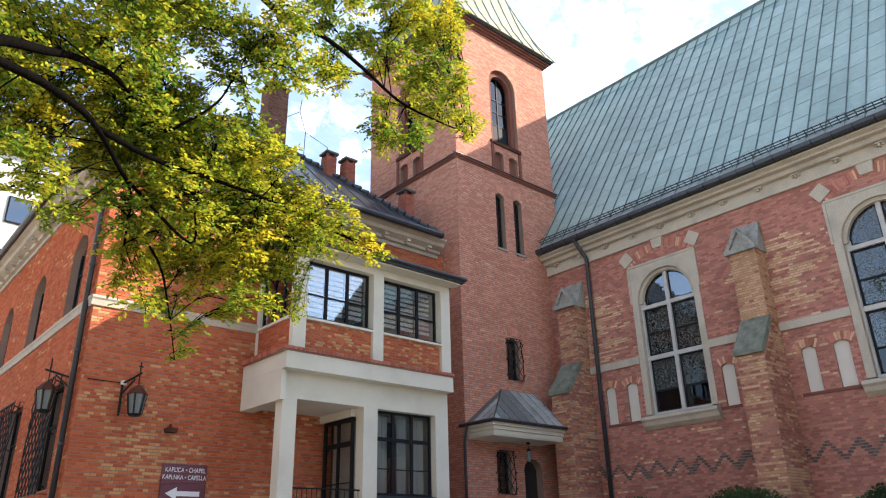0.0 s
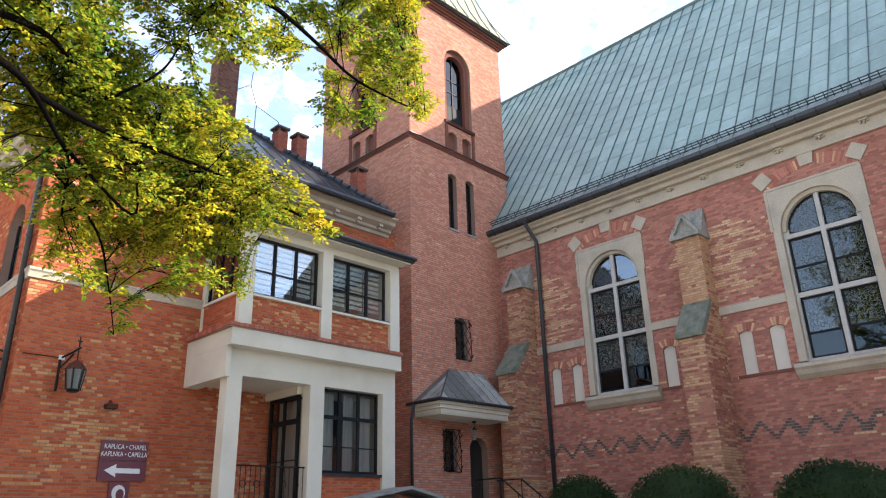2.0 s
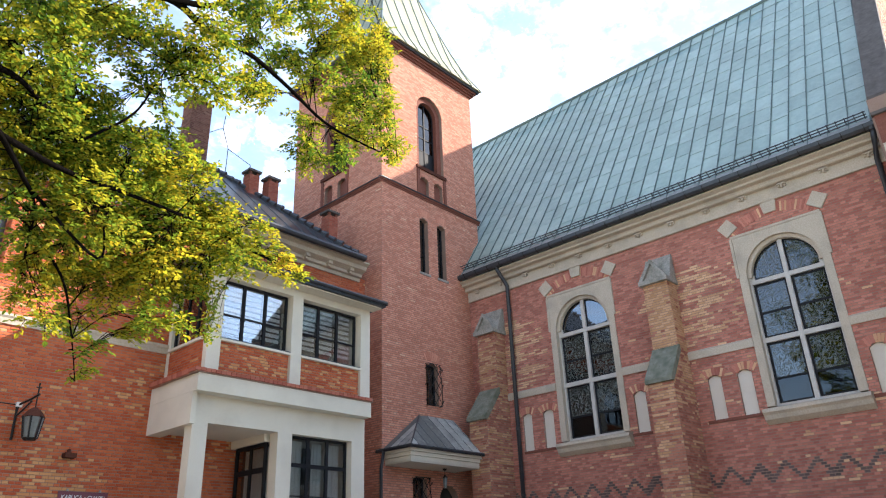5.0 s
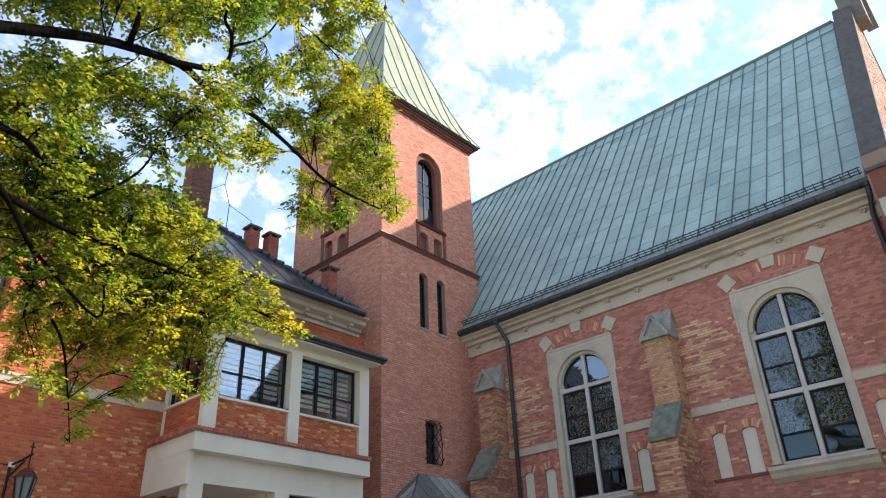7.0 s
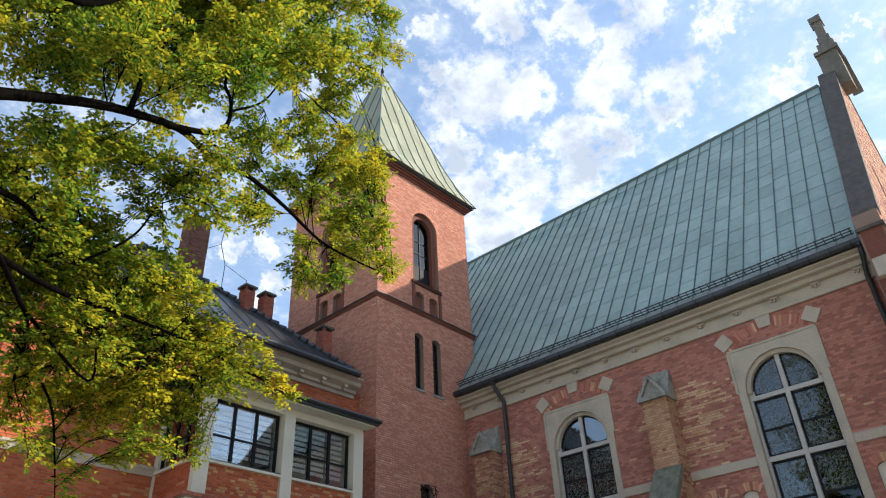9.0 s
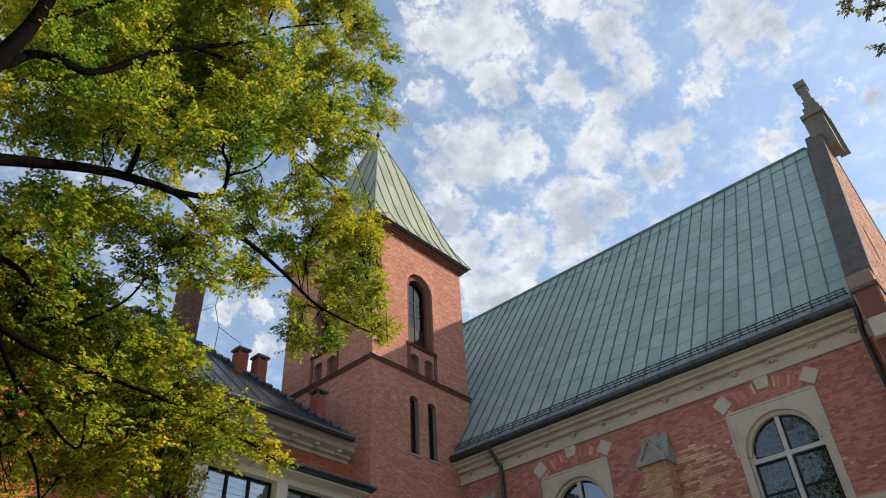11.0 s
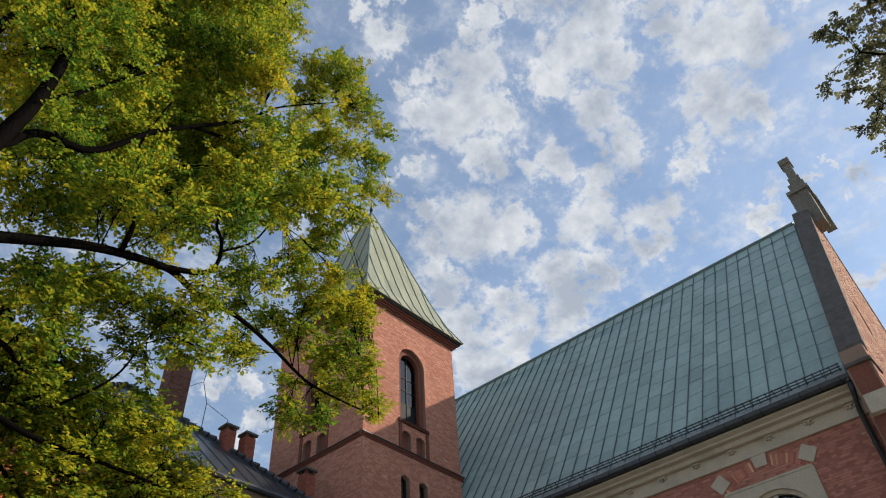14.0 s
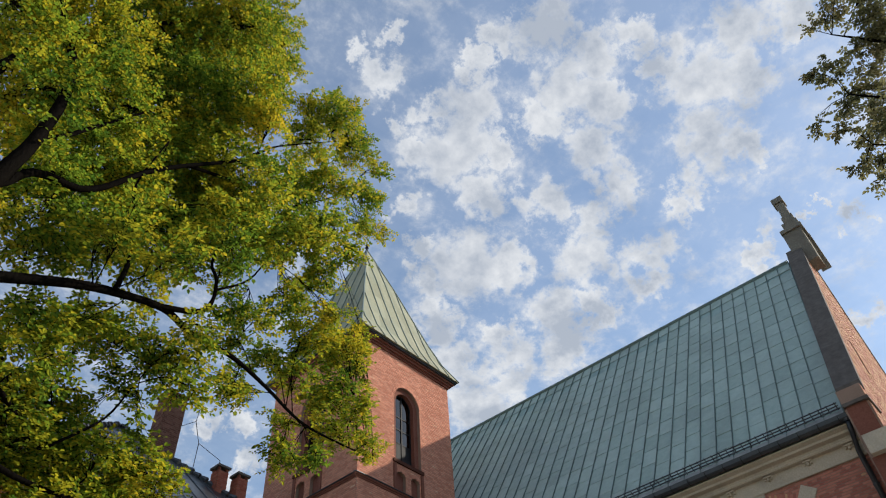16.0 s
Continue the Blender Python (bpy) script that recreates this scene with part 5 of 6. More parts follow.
tube(bm, [(9.95, 18.98, 15.2), (10.2, 18.6, 15.3), (10.25, 18.6, 15.8)], 0.012, 4)
part("lightning_rod", bm, IRON, house, "thin bent lightning conductor")

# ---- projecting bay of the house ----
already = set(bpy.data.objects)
bay = part("bay", boxed(7.92, 12.82, 14.44, 16.20, 4.80, 5.40), PLASTER, house, "cream plastered bay with square columns")
for x0, x1 in ((7.93, 8.30), (10.13, 10.54), (12.39, 12.82)):
    part("column", boxed(x0, x1, 14.44, 14.76 if x0 > 8 else 14.74, 0.9, 4.80), PLASTER, bay, bevel=0.012)
part("slab", boxed(7.79, 12.76, 14.12, 16.20, 5.40, 5.78), PLASTER, bay, bevel=0.012)
part("beam", boxed(7.794, 7.915, 14.30, 16.21, 4.72, 5.398), PLASTER, bay)
part("beam", boxed(7.92, 8.14, 14.75, 16.21, 4.72, 4.797), PLASTER, bay)
v, f = [], []
cap_rng = random.Random(8)
for k in range(41):
    x = 7.68 + k * 0.124
    n = len(v)
    dz = cap_rng.uniform(-0.004, 0.004)
    for y in (14.06, 14.40):
        v += [(x, y, 5.81 + dz), (x + 0.114, y, 5.81 + dz), (x + 0.114, y, 5.885 + dz), (x, y, 5.885 + dz)]
    f += [(n, n + 1, n + 2, n + 3), (n + 2, n + 3, n + 7, n + 6), (n + 1, n + 2, n + 6, n + 5), (n, n + 3, n + 7, n + 4), (n, n + 1, n + 5, n + 4)]
for k in range(14):
    y = 14.41 + k * 0.124
    n = len(v)
    for x in (7.68, 7.98):
        v += [(x, y, 5.79), (x, y + 0.114, 5.79), (x, y + 0.114, 5.895), (x, y, 5.895)]
    f += [(n, n + 1, n + 2, n + 3), (n + 2, n + 3, n + 7, n + 6), (n + 1, n + 2, n + 6, n + 5), (n, n + 3, n + 7, n + 4), (n, n + 1, n + 5, n + 4)]
tagged(child(new("brick_cap", mesh_of("brick_cap", v, f, B_RED["island"][0])), bay), kind="stuff")
part("cap_bed", boxed(7.72, 12.8, 14.10, 15.75, 5.781, 5.88), MORTAR, bay)
# upper storey
for x0, x1 in ((8.03, 8.37), (10.30, 10.62), (12.57, 12.90)):
    part("pillar", boxed(x0, x1, 14.34, 14.66 if x0 > 9 else 14.50, 5.885, 8.30), PLASTER, bay, bevel=0.01)
part("pillar", boxed(8.05, 8.2, 16.05, 16.21, 5.885, 8.30), PLASTER, bay)
part("head", boxed(8.04, 12.90, 14.35, 16.20, 8.22, 8.45), PLASTER, bay)
for x0, x1, sd in ((8.37, 10.30, 71), (10.62, 12.57, 72)):
    pl = Plane(0, 14.44, 1, 0, 0, -1)
    w = brick_wall("parapet", pl, x0, x1, 5.885, 6.66, bay, B_HOUSE, (), 0.25, 0.30, seed=sd, runs=0.2)
    for c in list(w.children):
        child(c, bay)
    part("sill", boxed(x0, x1, 14.33, 14.66, 6.665, 6.72), PLASTER, bay, bevel=0.01)
    part("sill_flashing", boxed(x0, x1, 14.35, 14.6, 6.722, 6.75), ZINC, bay)
    win = casement(pl, x0 + 0.02, x1 - 0.02, 6.76, 8.22, house, 3, ((7.38, 0.02),), -0.14, GLASS, label="three-light dark-framed window with a striped blind")
    for k in range(3):
        a = x0 + 0.1 + k * (x1 - x0 - 0.2) / 3
        b = a + (x1 - x0 - 0.2) / 3 - 0.06
        bm = bmesh.new()
        z = 8.15
        stop = (7.05, 6.95, 7.0)[k]
        while z > stop:
            box(bm, a, b, 14.66, 14.668, z - 0.085, z)
            z -= 0.135
        part("blind", bm, BLIND, win, "pale striped roller blind")
sp = Plane(8.05, 0, 0, 1, -1, 0)
w = brick_wall("parapet", sp, 14.51, 16.05, 5.885, 6.66, bay, B_HOUSE, (), 0.2, 0.12, seed=73)
for c in list(w.children):
    child(c, bay)
part("sill", boxed(7.98, 8.2, 14.51, 16.04, 6.665, 6.73), PLASTER, bay)
casement(sp, 14.52, 16.04, 6.74, 8.22, house, 3, ((7.38, 0.02),), -0.1, GLASS, label="side window of the bay")
# near-black slab, painted as the shade inside the upper bay
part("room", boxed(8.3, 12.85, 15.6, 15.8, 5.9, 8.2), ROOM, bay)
part("wall", boxed(12.70, 12.89, 14.66, 16.20, 5.885, 8.22), PLASTER, bay)
# bay roof with a dark metal edge
bm = bmesh.new()
r = [(13.88, 8.44), (13.88, 8.56), (16.21, 9.02), (16.21, 8.44)]
solid(bm, [(7.5, y, z) for y, z in r], [(13.08, y, z) for y, z in r])
broof = part("bay_roof", bm, ZINC, house, "low dark metal roof over the bay")
part("gutter", tube(bmesh.new(), [(7.48, 13.86, 8.54), (13.1, 13.86, 8.54)], 0.06, 8), PIPE, broof)
part("soffit", boxed(7.6, 13.0, 13.98, 14.34, 8.40, 8.437), PLASTER, broof)
# ground floor: glazed room beside an open loggia
w = brick_wall("parapet", Plane(0, 14.52, 1, 0, 0, -1), 10.54, 12.39, 0.9, 2.72, bay, B_HOUSE, (), 0.25, 0.03, seed=74)
for c in list(w.children):
    child(c, bay)
part("sill", boxed(10.56, 12.38, 14.44, 14.75, 2.725, 2.79), ZINC, bay, bevel=0.01)
gl = Plane(0, 14.56, 1, 0, 0, -1)
win = casement(gl, 10.55, 12.38, 2.81, 4.80, house, 3, ((4.12, 0.045), (3.42, 0.012)), -0.10, GLASS_SMOKE, label="large dark-framed window with net curtains")


def curtain(x0, x1, y, z0, z1, parent):
    n = 28
    v = [(x0 + (x1 - x0) * k / n, y + 0.025 * math.sin(k * 1.9) + 0.01 * math.sin(k * 0.7), z) for z in (z0, z1) for k in range(n + 1)]
    return child(new("curtain", mesh_of("curtain", v, [(k, k + 1, n + 2 + k, n + 1 + k) for k in range(n)], CURTAIN, smooth=True)), parent)


for a, b in ((10.75, 11.15), (11.45, 11.75), (11.85, 12.32)):
    curtain(a, b, 14.86, 2.85, 4.72, win)
# near-black slab for the shade behind the curtains
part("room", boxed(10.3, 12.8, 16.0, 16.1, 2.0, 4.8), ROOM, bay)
part("floor", boxed(7.72, 12.8, 14.46, 16.20, 1.85, 2.0), PAVING, bay)
part("wall", boxed(12.6, 12.81, 14.80, 16.20, 0.9, 4.80), PLASTER, bay)
GS = Plane(10.05, 0, 0, 1, -1, 0)
casement(GS, 14.82, 16.1, 2.0, 4.62, house, 2, ((4.0, 0.06), (3.1, 0.012)), -0.06, GLASS_SMOKE, name="glazed_door", label="dark-framed glazed door onto the loggia with net curtains", frame_w=0.085)
n = 26
v = [(10.30 + 0.022 * math.sin(k * 1.8), 14.9 + 1.15 * k / n, z) for z in (2.1, 4.55) for k in range(n + 1)]
child(new("curtain", mesh_of("curtain", v, [(k, k + 1, n + 2 + k, n + 1 + k) for k in range(n)], CURTAIN, smooth=True)), bay)
part("lintel", boxed(10.0, 10.16, 14.80, 16.21, 4.62, 4.80), PLASTER, bay)
bm = tube(bmesh.new(), [(8.28, 14.56, 2.90), (10.14, 14.56, 2.90)], 0.02, 6)
tube(bm, [(8.28, 14.56, 2.12), (10.14, 14.56, 2.12)], 0.014, 6)
rail = tagged(part("balcony_railing", bm, IRON), "black wrought-iron railing with rings between the columns", "railing")
for k in range(15):
    x = 8.36 + k * 0.124
    part("baluster", tube(bmesh.new(), [(x, 14.56, 2.12), (x, 14.56, 2.9)], 0.008, 4), IRON, rail)
for k in range(5):
    x = 8.55 + k * 0.34
    ring = [(x + 0.075 * math.cos(a * math.tau / 10), 14.55, 2.52 + 0.075 * math.sin(a * math.tau / 10)) for a in range(11)]
    part("ring", tube(bmesh.new(), ring, 0.009, 4), IRON, rail)
# scale the bay about the camera's place, to fit the camera's view
view_scale = Matrix.Translation((0.04, -0.03, 1.58)) @ Matrix.Scale(0.9745, 4) @ Matrix.Translation((-0.04, 0.03, -1.58))
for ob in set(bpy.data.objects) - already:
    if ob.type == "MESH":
        ob.data.transform(view_scale)
# low shelter roof beside the entrance steps
bm = bmesh.new()
r = [(10.9, 2.22), (12.35, 2.47), (13.4, 2.25), (13.4, 2.18), (12.35, 2.40), (10.9, 2.15)]
solid(bm, [(x, 13.3, z) for x, z in r], [(x, 14.2, z) for x, z in r])
box(bm, 11.2, 13.2, 13.4, 14.1, 0.95, 2.2)
tagged(part("cellar_hatch", bm, ZINC_PALE), "low grey metal-roofed hatch in front of the bay", "hatch")
# flagged things on the wall
def wall_lantern(plane, u, z):
    """An iron bracket with a six-sided lantern hanging from it; z is the lantern's foot."""
    o = 0.42
    bm = tube(bmesh.new(), [plane.at(u - 0.2, z + 0.05, 0.02), plane.at(u - 0.2, z + 0.78, 0.02)], 0.026, 5)
    tube(bm, [plane.at(u - 0.2, z + 0.72, 0.02), plane.at(u - 0.08, z + 0.80, o * 0.6), plane.at(u, z + 0.88, o + 0.1)], 0.024, 5)
    tube(bm, [plane.at(u - 0.2, z + 0.5, 0.02), plane.at(u - 0.13, z + 0.62, o * 0.35), plane.at(u - 0.05, z + 0.78, o * 0.75)], 0.02, 5)
    tube(bm, [plane.at(u, z + 0.86, o), plane.at(u, z + 1.12, o)], 0.016, 5)
    tube(bm, [plane.at(u - 0.05, z + 1.03, o), plane.at(u + 0.05, z + 1.03, o)], 0.014, 5)
    lan = part("wall_lantern", bm, IRON)
    tagged(lan, "black iron wall lantern with frosted glass on a bracket", "lantern", "wall lanterns")
    c = plane.at(u, z, o)
    part("hanger", tube(bmesh.new(), [(c[0], c[1], z + 0.62), (c[0], c[1], z + 0.85)], 0.012, 6), IRON, lan)
    part("roof", tube(bmesh.new(), [(c[0], c[1], z + 0.44), (c[0], c[1], z + 0.56), (c[0], c[1], z + 0.63)], 0.215, 6, 0.05), RUST_DARK, lan, "rusty six-sided lantern roof")
    part("glass", tube(bmesh.new(), [(c[0], c[1], z + 0.05), (c[0], c[1], z + 0.44)], 0.125, 6, 0.185), GLASS_MILK, lan)
    part("base", tube(bmesh.new(), [(c[0], c[1], z), (c[0], c[1], z + 0.05)], 0.10, 6, 0.14), IRON, lan)
    for k in range(6):
        a = k * math.tau / 6
        p = [(c[0] + rr * math.cos(a), c[1] + rr * math.sin(a), zz) for rr, zz in ((0.135, z + 0.04), (0.195, z + 0.45))]
        part("bar", tube(bmesh.new(), p, 0.018, 4), IRON, lan)
    return lan


wall_lantern(HF, 5.10, 4.24)
wall_lantern(HL, 16.55, 4.35)
al = tagged(part("alarm_box", HF.block(bmesh.new(), 5.90, 6.12, 4.03, 4.12, 0.0, 0.2), RUST_DARK, bevel=0.01), "small dark rust-brown bracket box on the wall", "box")
part("bulb", tube(bmesh.new(), [HF.at(5.99, 4.12, 0.1), HF.at(5.99, 4.2, 0.1)], 0.05, 8, 0.03), RUST_DARK, al)
cable = tagged(part("wall_cable", tube(bmesh.new(), [HF.at(4.2, 4.98, 0.02), HF.at(4.95, 4.97, 0.02)], 0.01, 5), IRON), "thin cable run along the brick wall", "cable")
jb = tagged(part("junction_box", HF.block(bmesh.new(), 4.86, 4.97, 4.93, 5.02, 0.0, 0.07), WHITE, bevel=0.008), "small white junction box on the wall", "junction box")


def letters(text, size, u, z, out, parent, plane=HF, squash=1.0):
    cu = bpy.data.curves.new("lettering", "FONT")
    cu.body, cu.size, cu.extrude, cu.align_x = text, size, 0.002, "CENTER"
    ob = bpy.data.objects.new("lettering_source", cu)
    me = bpy.data.meshes.new_from_object(ob)
    bpy.data.objects.remove(ob)
    for vert in me.vertices:
        x, y = vert.co.x * squash, vert.co.y
        vert.co = plane.at(u + x, z + y, out + vert.co.z)
    me.materials.append(WHITE)
    ob = new("lettering", me)
    return child(ob, parent)


sign = part("direction_sign", HF.block(bmesh.new(), 5.94, 6.93, 3.01, 3.40, 0.03, 0.05), SIGN, bevel=0.006)
tagged(sign, "maroon enamel direction sign with white lettering and arrow", "sign")
part("panel", HF.block(bmesh.new(), 5.94, 6.93, 2.60, 3.0, 0.03, 0.05), SIGN, sign, bevel=0.006)
bm = bmesh.new()
for u in (6.1, 6.75):
    HF.block(bm, u, u + 0.04, 2.6, 3.45, 0.0, 0.03)
part("batten", bm, ZINC_PALE, sign)
letters("KAPLICA • CHAPEL", 0.135, 6.45, 3.235, 0.052, sign, squash=0.78)
letters("KAPLNKA • CAPELLA", 0.135, 6.44, 3.085, 0.052, sign, squash=0.76)
bm = HF.plate(bmesh.new(), [(6.06, 2.80), (6.30, 2.93), (6.30, 2.85), (6.80, 2.85), (6.80, 2.75), (6.30, 2.75), (6.30, 2.67)], 0.05, 0.054)
part("arrow", bm, WHITE, sign)
small = part("pictogram_sign", HF.block(bmesh.new(), 6.2, 6.62, 2.12, 2.57, 0.03, 0.05), SIGN, bevel=0.006)
tagged(small, "small maroon sign with a white round pictogram", "sign")
ring = [(6.41 + 0.14 * math.cos(a * math.tau / 16), 2.36 + 0.16 * math.sin(a * math.tau / 16)) for a in range(16)]
part("disc", HF.plate(bmesh.new(), ring, 0.05, 0.054), WHITE, small)
ring = [(6.44 + 0.085 * math.cos(a * math.tau / 12), 2.33 + 0.11 * math.sin(a * math.tau / 12)) for a in range(12)]
part("mark", HF.plate(bmesh.new(), ring, 0.054, 0.057), SIGN, small)

# ---- trees and bushes ----
def bend(points, n):
    """n smooth steps through points."""
    p = [Vector(q) for q in points]
    p = [p[0] * 2 - p[1]] + p + [p[-1] * 2 - p[-2]]
    out = []
    for i in range(1, len(p) - 2):
        for k in range(n):
            t = k / n
            a, b, c, d = p[i - 1 : i + 3]
            out.append(0.5 * (2 * b + (c - a) * t + (2 * a - 5 * b + 4 * c - d) * t * t + (3 * b - a - 3 * c + d) * t ** 3))
    return out + [p[-2]]


class Tree:
    """Limbs, and clumps of leafy sprays that grow from the limb nearest to each."""

    def __init__(self, name, label, seed, leaf=0.072, gold=0.0):
        self.rng = random.Random(seed)
        self.name, self.label, self.leaf, self.gold = name, label, leaf, gold
        self.limbs, self.skeleton = [], []
        self.v, self.f, self.kind = [], [], []
        self.wv, self.wf = [], []

    def direction(self):
        r = self.rng
        return Vector((r.gauss(0, 1), r.gauss(0, 1), r.gauss(0, 1))).normalized()

    def stick(self, pts, r0, r1):
        """A thin three-sided twig."""
        base = len(self.wv)
        for i, p in enumerate(pts):
            d = (pts[min(i + 1, len(pts) - 1)] - pts[max(i - 1, 0)]).normalized()
            u = d.orthogonal().normalized()
            w = d.cross(u)
            r = r0 + (r1 - r0) * i / (len(pts) - 1)
            self.wv += [tuple(p + r * (math.cos(a) * u + math.sin(a) * w)) for a in (0, 2.094, 4.189)]
        for i in range(len(pts) - 1):
            k = base + 3 * i
            self.wf += [(k + j, k + (j + 1) % 3, k + 3 + (j + 1) % 3, k + 3 + j) for j in range(3)]

    def add_leaf(self, p, a, nrm, gold):
        r = self.rng
        s = a.cross(nrm)
        if s.length < 0.1:
            return
        s.normalize()
        nrm = s.cross(a)
        L = self.leaf * r.uniform(0.6, 1.2)
        w = L * r.uniform(0.26, 0.36)
        fold = nrm * w * r.uniform(0.1, 0.5)
        n = len(self.v)
        self.v += [tuple(p), tuple(p + a * L * 0.3 + s * w * 0.9 + fold), tuple(p + a * L * 0.68 + s * w * 0.85 + fold), tuple(p + a * L - nrm * L * 0.1), tuple(p + a * L * 0.68 - s * w * 0.85 + fold), tuple(p + a * L * 0.3 - s * w * 0.9 + fold)]
        self.f += [(n, n + 1, n + 2, n + 3), (n, n + 3, n + 4, n + 5)]
        k = 1 if r.random() < gold else 0
        self.kind += [k, k]

    def spray(self, p, d, length, gold):
        """A flat twig with leaves in two rows, drooping towards its tip."""
        r = self.rng
        up = (Vector((0, 0, 1)) + self.direction() * 0.38).normalized()
        pts = [p]
        for k in range(3):
            d = (d + self.direction() * 0.14 + Vector((0, 0, -0.06))).normalized()
            pts.append(pts[-1] + d * length / 3)
        self.stick(pts, 0.0035, 0.0015)
        side = d.cross(up)
        if side.length < 0.1:
            return
        side.normalize()
        count = max(5, int(length / 0.027))
        for k in range(count):
            t = (k + 0.5) / count * 3
            q = pts[min(2, int(t))].lerp(pts[min(3, int(t) + 1)], t % 1)
            s = side if k % 2 else -side
            a = (d * r.uniform(0.3, 0.9) + s + self.direction() * 0.3).normalized()
            self.add_leaf(q, a, (up + self.direction() * 0.34).normalized(), gold)
        self.add_leaf(pts[-1], d, up, gold)

    def limb(self, points, r0, r1):
        pts = bend(points, 5)
        self.limbs.append(tube(bmesh.new(), pts, r0, 8, r1))
        self.skeleton += [(p, i / len(pts)) for i, p in enumerate(pts)]

    def lobes(self, clumps, thick=1.0):
        """Clumps of foliage, each with its centre and half width in metres."""
        r = self.rng
        for x, y, z, half in clumps:
            c = Vector((x, y, z))
            start = min(self.skeleton, key=lambda q: (q[0] - c).length - 0.5 * q[1])[0]
            sag = Vector((0, 0, 0.12 * (c - start).length))
            feeder = bend([start, start.lerp(c, 0.5) + sag + self.direction() * 0.1, c + (c - start).normalized() * half * 0.5], 4)
            self.stick(feeder, 0.007 + 0.008 * half, 0.004)
            want = int(680 * thick * half * half) + 10
            tilt = r.uniform(-0.12, 0.12)
            while want > 0:
                off = self.direction() * half * r.random() ** 0.42
                off.z *= 0.88
                tip = c + off
                root = feeder[r.randrange(3, len(feeder))]
                out = (tip - root)
                n = max(1, int(out.length / 0.14))
                mid = root.lerp(tip, 0.5) + self.direction() * 0.06 + Vector((0, 0, 0.05))
                if n > 1:
                    self.stick([root, mid, tip], 0.005, 0.0025)
                way = out.normalized() if out.length > 0.02 else self.direction()
                for k in range(min(5, n + 1)):
                    q = root.lerp(tip, 1 - 0.55 * k / 5)
                    d = way * 0.7 + self.direction() * 0.9
                    d.z = d.z * 0.35 + tilt
                    # more gold towards the edge: turning leaves, and sunlit tips put into colour
                    edge = (q - c).length / half
                    self.spray(q, d.normalized(), r.uniform(0.16, 0.30) * (0.6 + 0.6 * min(1.0, half)), self.gold * (0.2 + 0.7 * edge) * max(0.0, 1.0 + 1.6 * noise.noise(q * 1.1)))
                    want -= 1

    def build(self, trunk, leaf_mats):
        holder = tagged(empty(self.name, *trunk[0]), self.label, "tree")
        pts = bend(trunk, 5)
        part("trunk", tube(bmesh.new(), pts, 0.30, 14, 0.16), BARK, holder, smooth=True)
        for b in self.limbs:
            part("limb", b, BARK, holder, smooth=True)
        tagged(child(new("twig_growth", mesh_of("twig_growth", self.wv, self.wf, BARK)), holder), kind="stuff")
        crown = child(new("crown", mesh_of("crown", self.v, self.f, leaf_mats, self.kind)), holder)
        tagged(crown, "dense small leaves turning from green to yellow", kind="stuff")
        return holder


elm = Tree("elm_tree", "large elm with green leaves turning yellow", 77, 0.065, 0.60)
FORK = (-1.7, 5.5, 5.2)
elm.limb([FORK, (0.37, 5.70, 6.16), (0.99, 5.91, 6.64), (1.66, 6.12, 7.15), (2.20, 6.33, 7.51), (2.85, 6.54, 7.82), (3.39, 6.75, 7.86), (4.14, 6.96, 8.03), (4.89, 7.17, 8.02), (5.71, 7.38, 7.92), (6.58, 7.59, 8.05), (7.66, 7.80, 8.26)], 0.072, 0.010)
elm.limb([(2.68, 6.50, 7.75), (3.25, 6.53, 8.02), (3.46, 6.57, 8.34), (3.47, 6.60, 8.79), (3.36, 6.63, 9.07), (3.49, 6.67, 9.78), (3.66, 6.70, 10.67)], 0.04, 0.01)
elm.limb([(3.48, 6.60, 8.59), (4.04, 6.73, 9.27), (4.52, 6.87, 10.34), (5.37, 7.00, 11.67)], 0.02, 0.006)
elm.limb([(2.11, 6.20, 7.43), (2.16, 6.28, 8.03), (2.02, 6.35, 8.85), (1.97, 6.42, 9.45), (2.19, 6.50, 10.65)], 0.035, 0.01)
elm.limb([FORK, (-0.21, 5.60, 6.86), (-0.09, 5.80, 8.38), (-0.01, 6.00, 9.31), (0.15, 6.20, 10.24), (0.33, 6.40, 11.12), (1.08, 6.60, 12.88), (1.86, 6.80, 14.22), (2.68, 7.00, 15.23), (3.75, 7.20, 16.76)], 0.085, 0.012)
elm.limb([(1.72, 6.60, 13.73), (1.60, 6.67, 14.66), (1.41, 6.73, 16.51), (1.37, 6.80, 19.56)], 0.03, 0.01)
elm.limb([FORK, (0.16, 5.60, 6.44), (0.44, 5.67, 7.20), (0.56, 5.75, 7.82), (0.64, 5.83, 8.37), (0.68, 5.90, 9.29), (0.60, 5.97, 10.07), (0.35, 6.05, 10.71), (0.01, 6.12, 11.62), (-0.26, 6.20, 13.31)], 0.11, 0.03)
elm.limb([(0.64, 5.90, 8.45), (0.94, 6.13, 9.11), (1.37, 6.37, 10.12), (1.97, 6.60, 11.41)], 0.04, 0.01)
elm.limb([FORK, (0.35, 5.80, 7.31), (0.81, 6.00, 8.14), (1.44, 6.20, 8.59), (2.15, 6.40, 9.84), (3.34, 6.60, 11.39), (3.82, 6.80, 12.29), (4.37, 7.00, 13.25), (5.89, 7.20, 15.17)], 0.06, 0.01)
elm.limb([(2.58, 6.60, 10.54), (3.41, 6.75, 11.06), (4.15, 6.90, 11.48), (4.85, 7.05, 11.91), (6.30, 7.20, 13.74)], 0.03, 0.008)
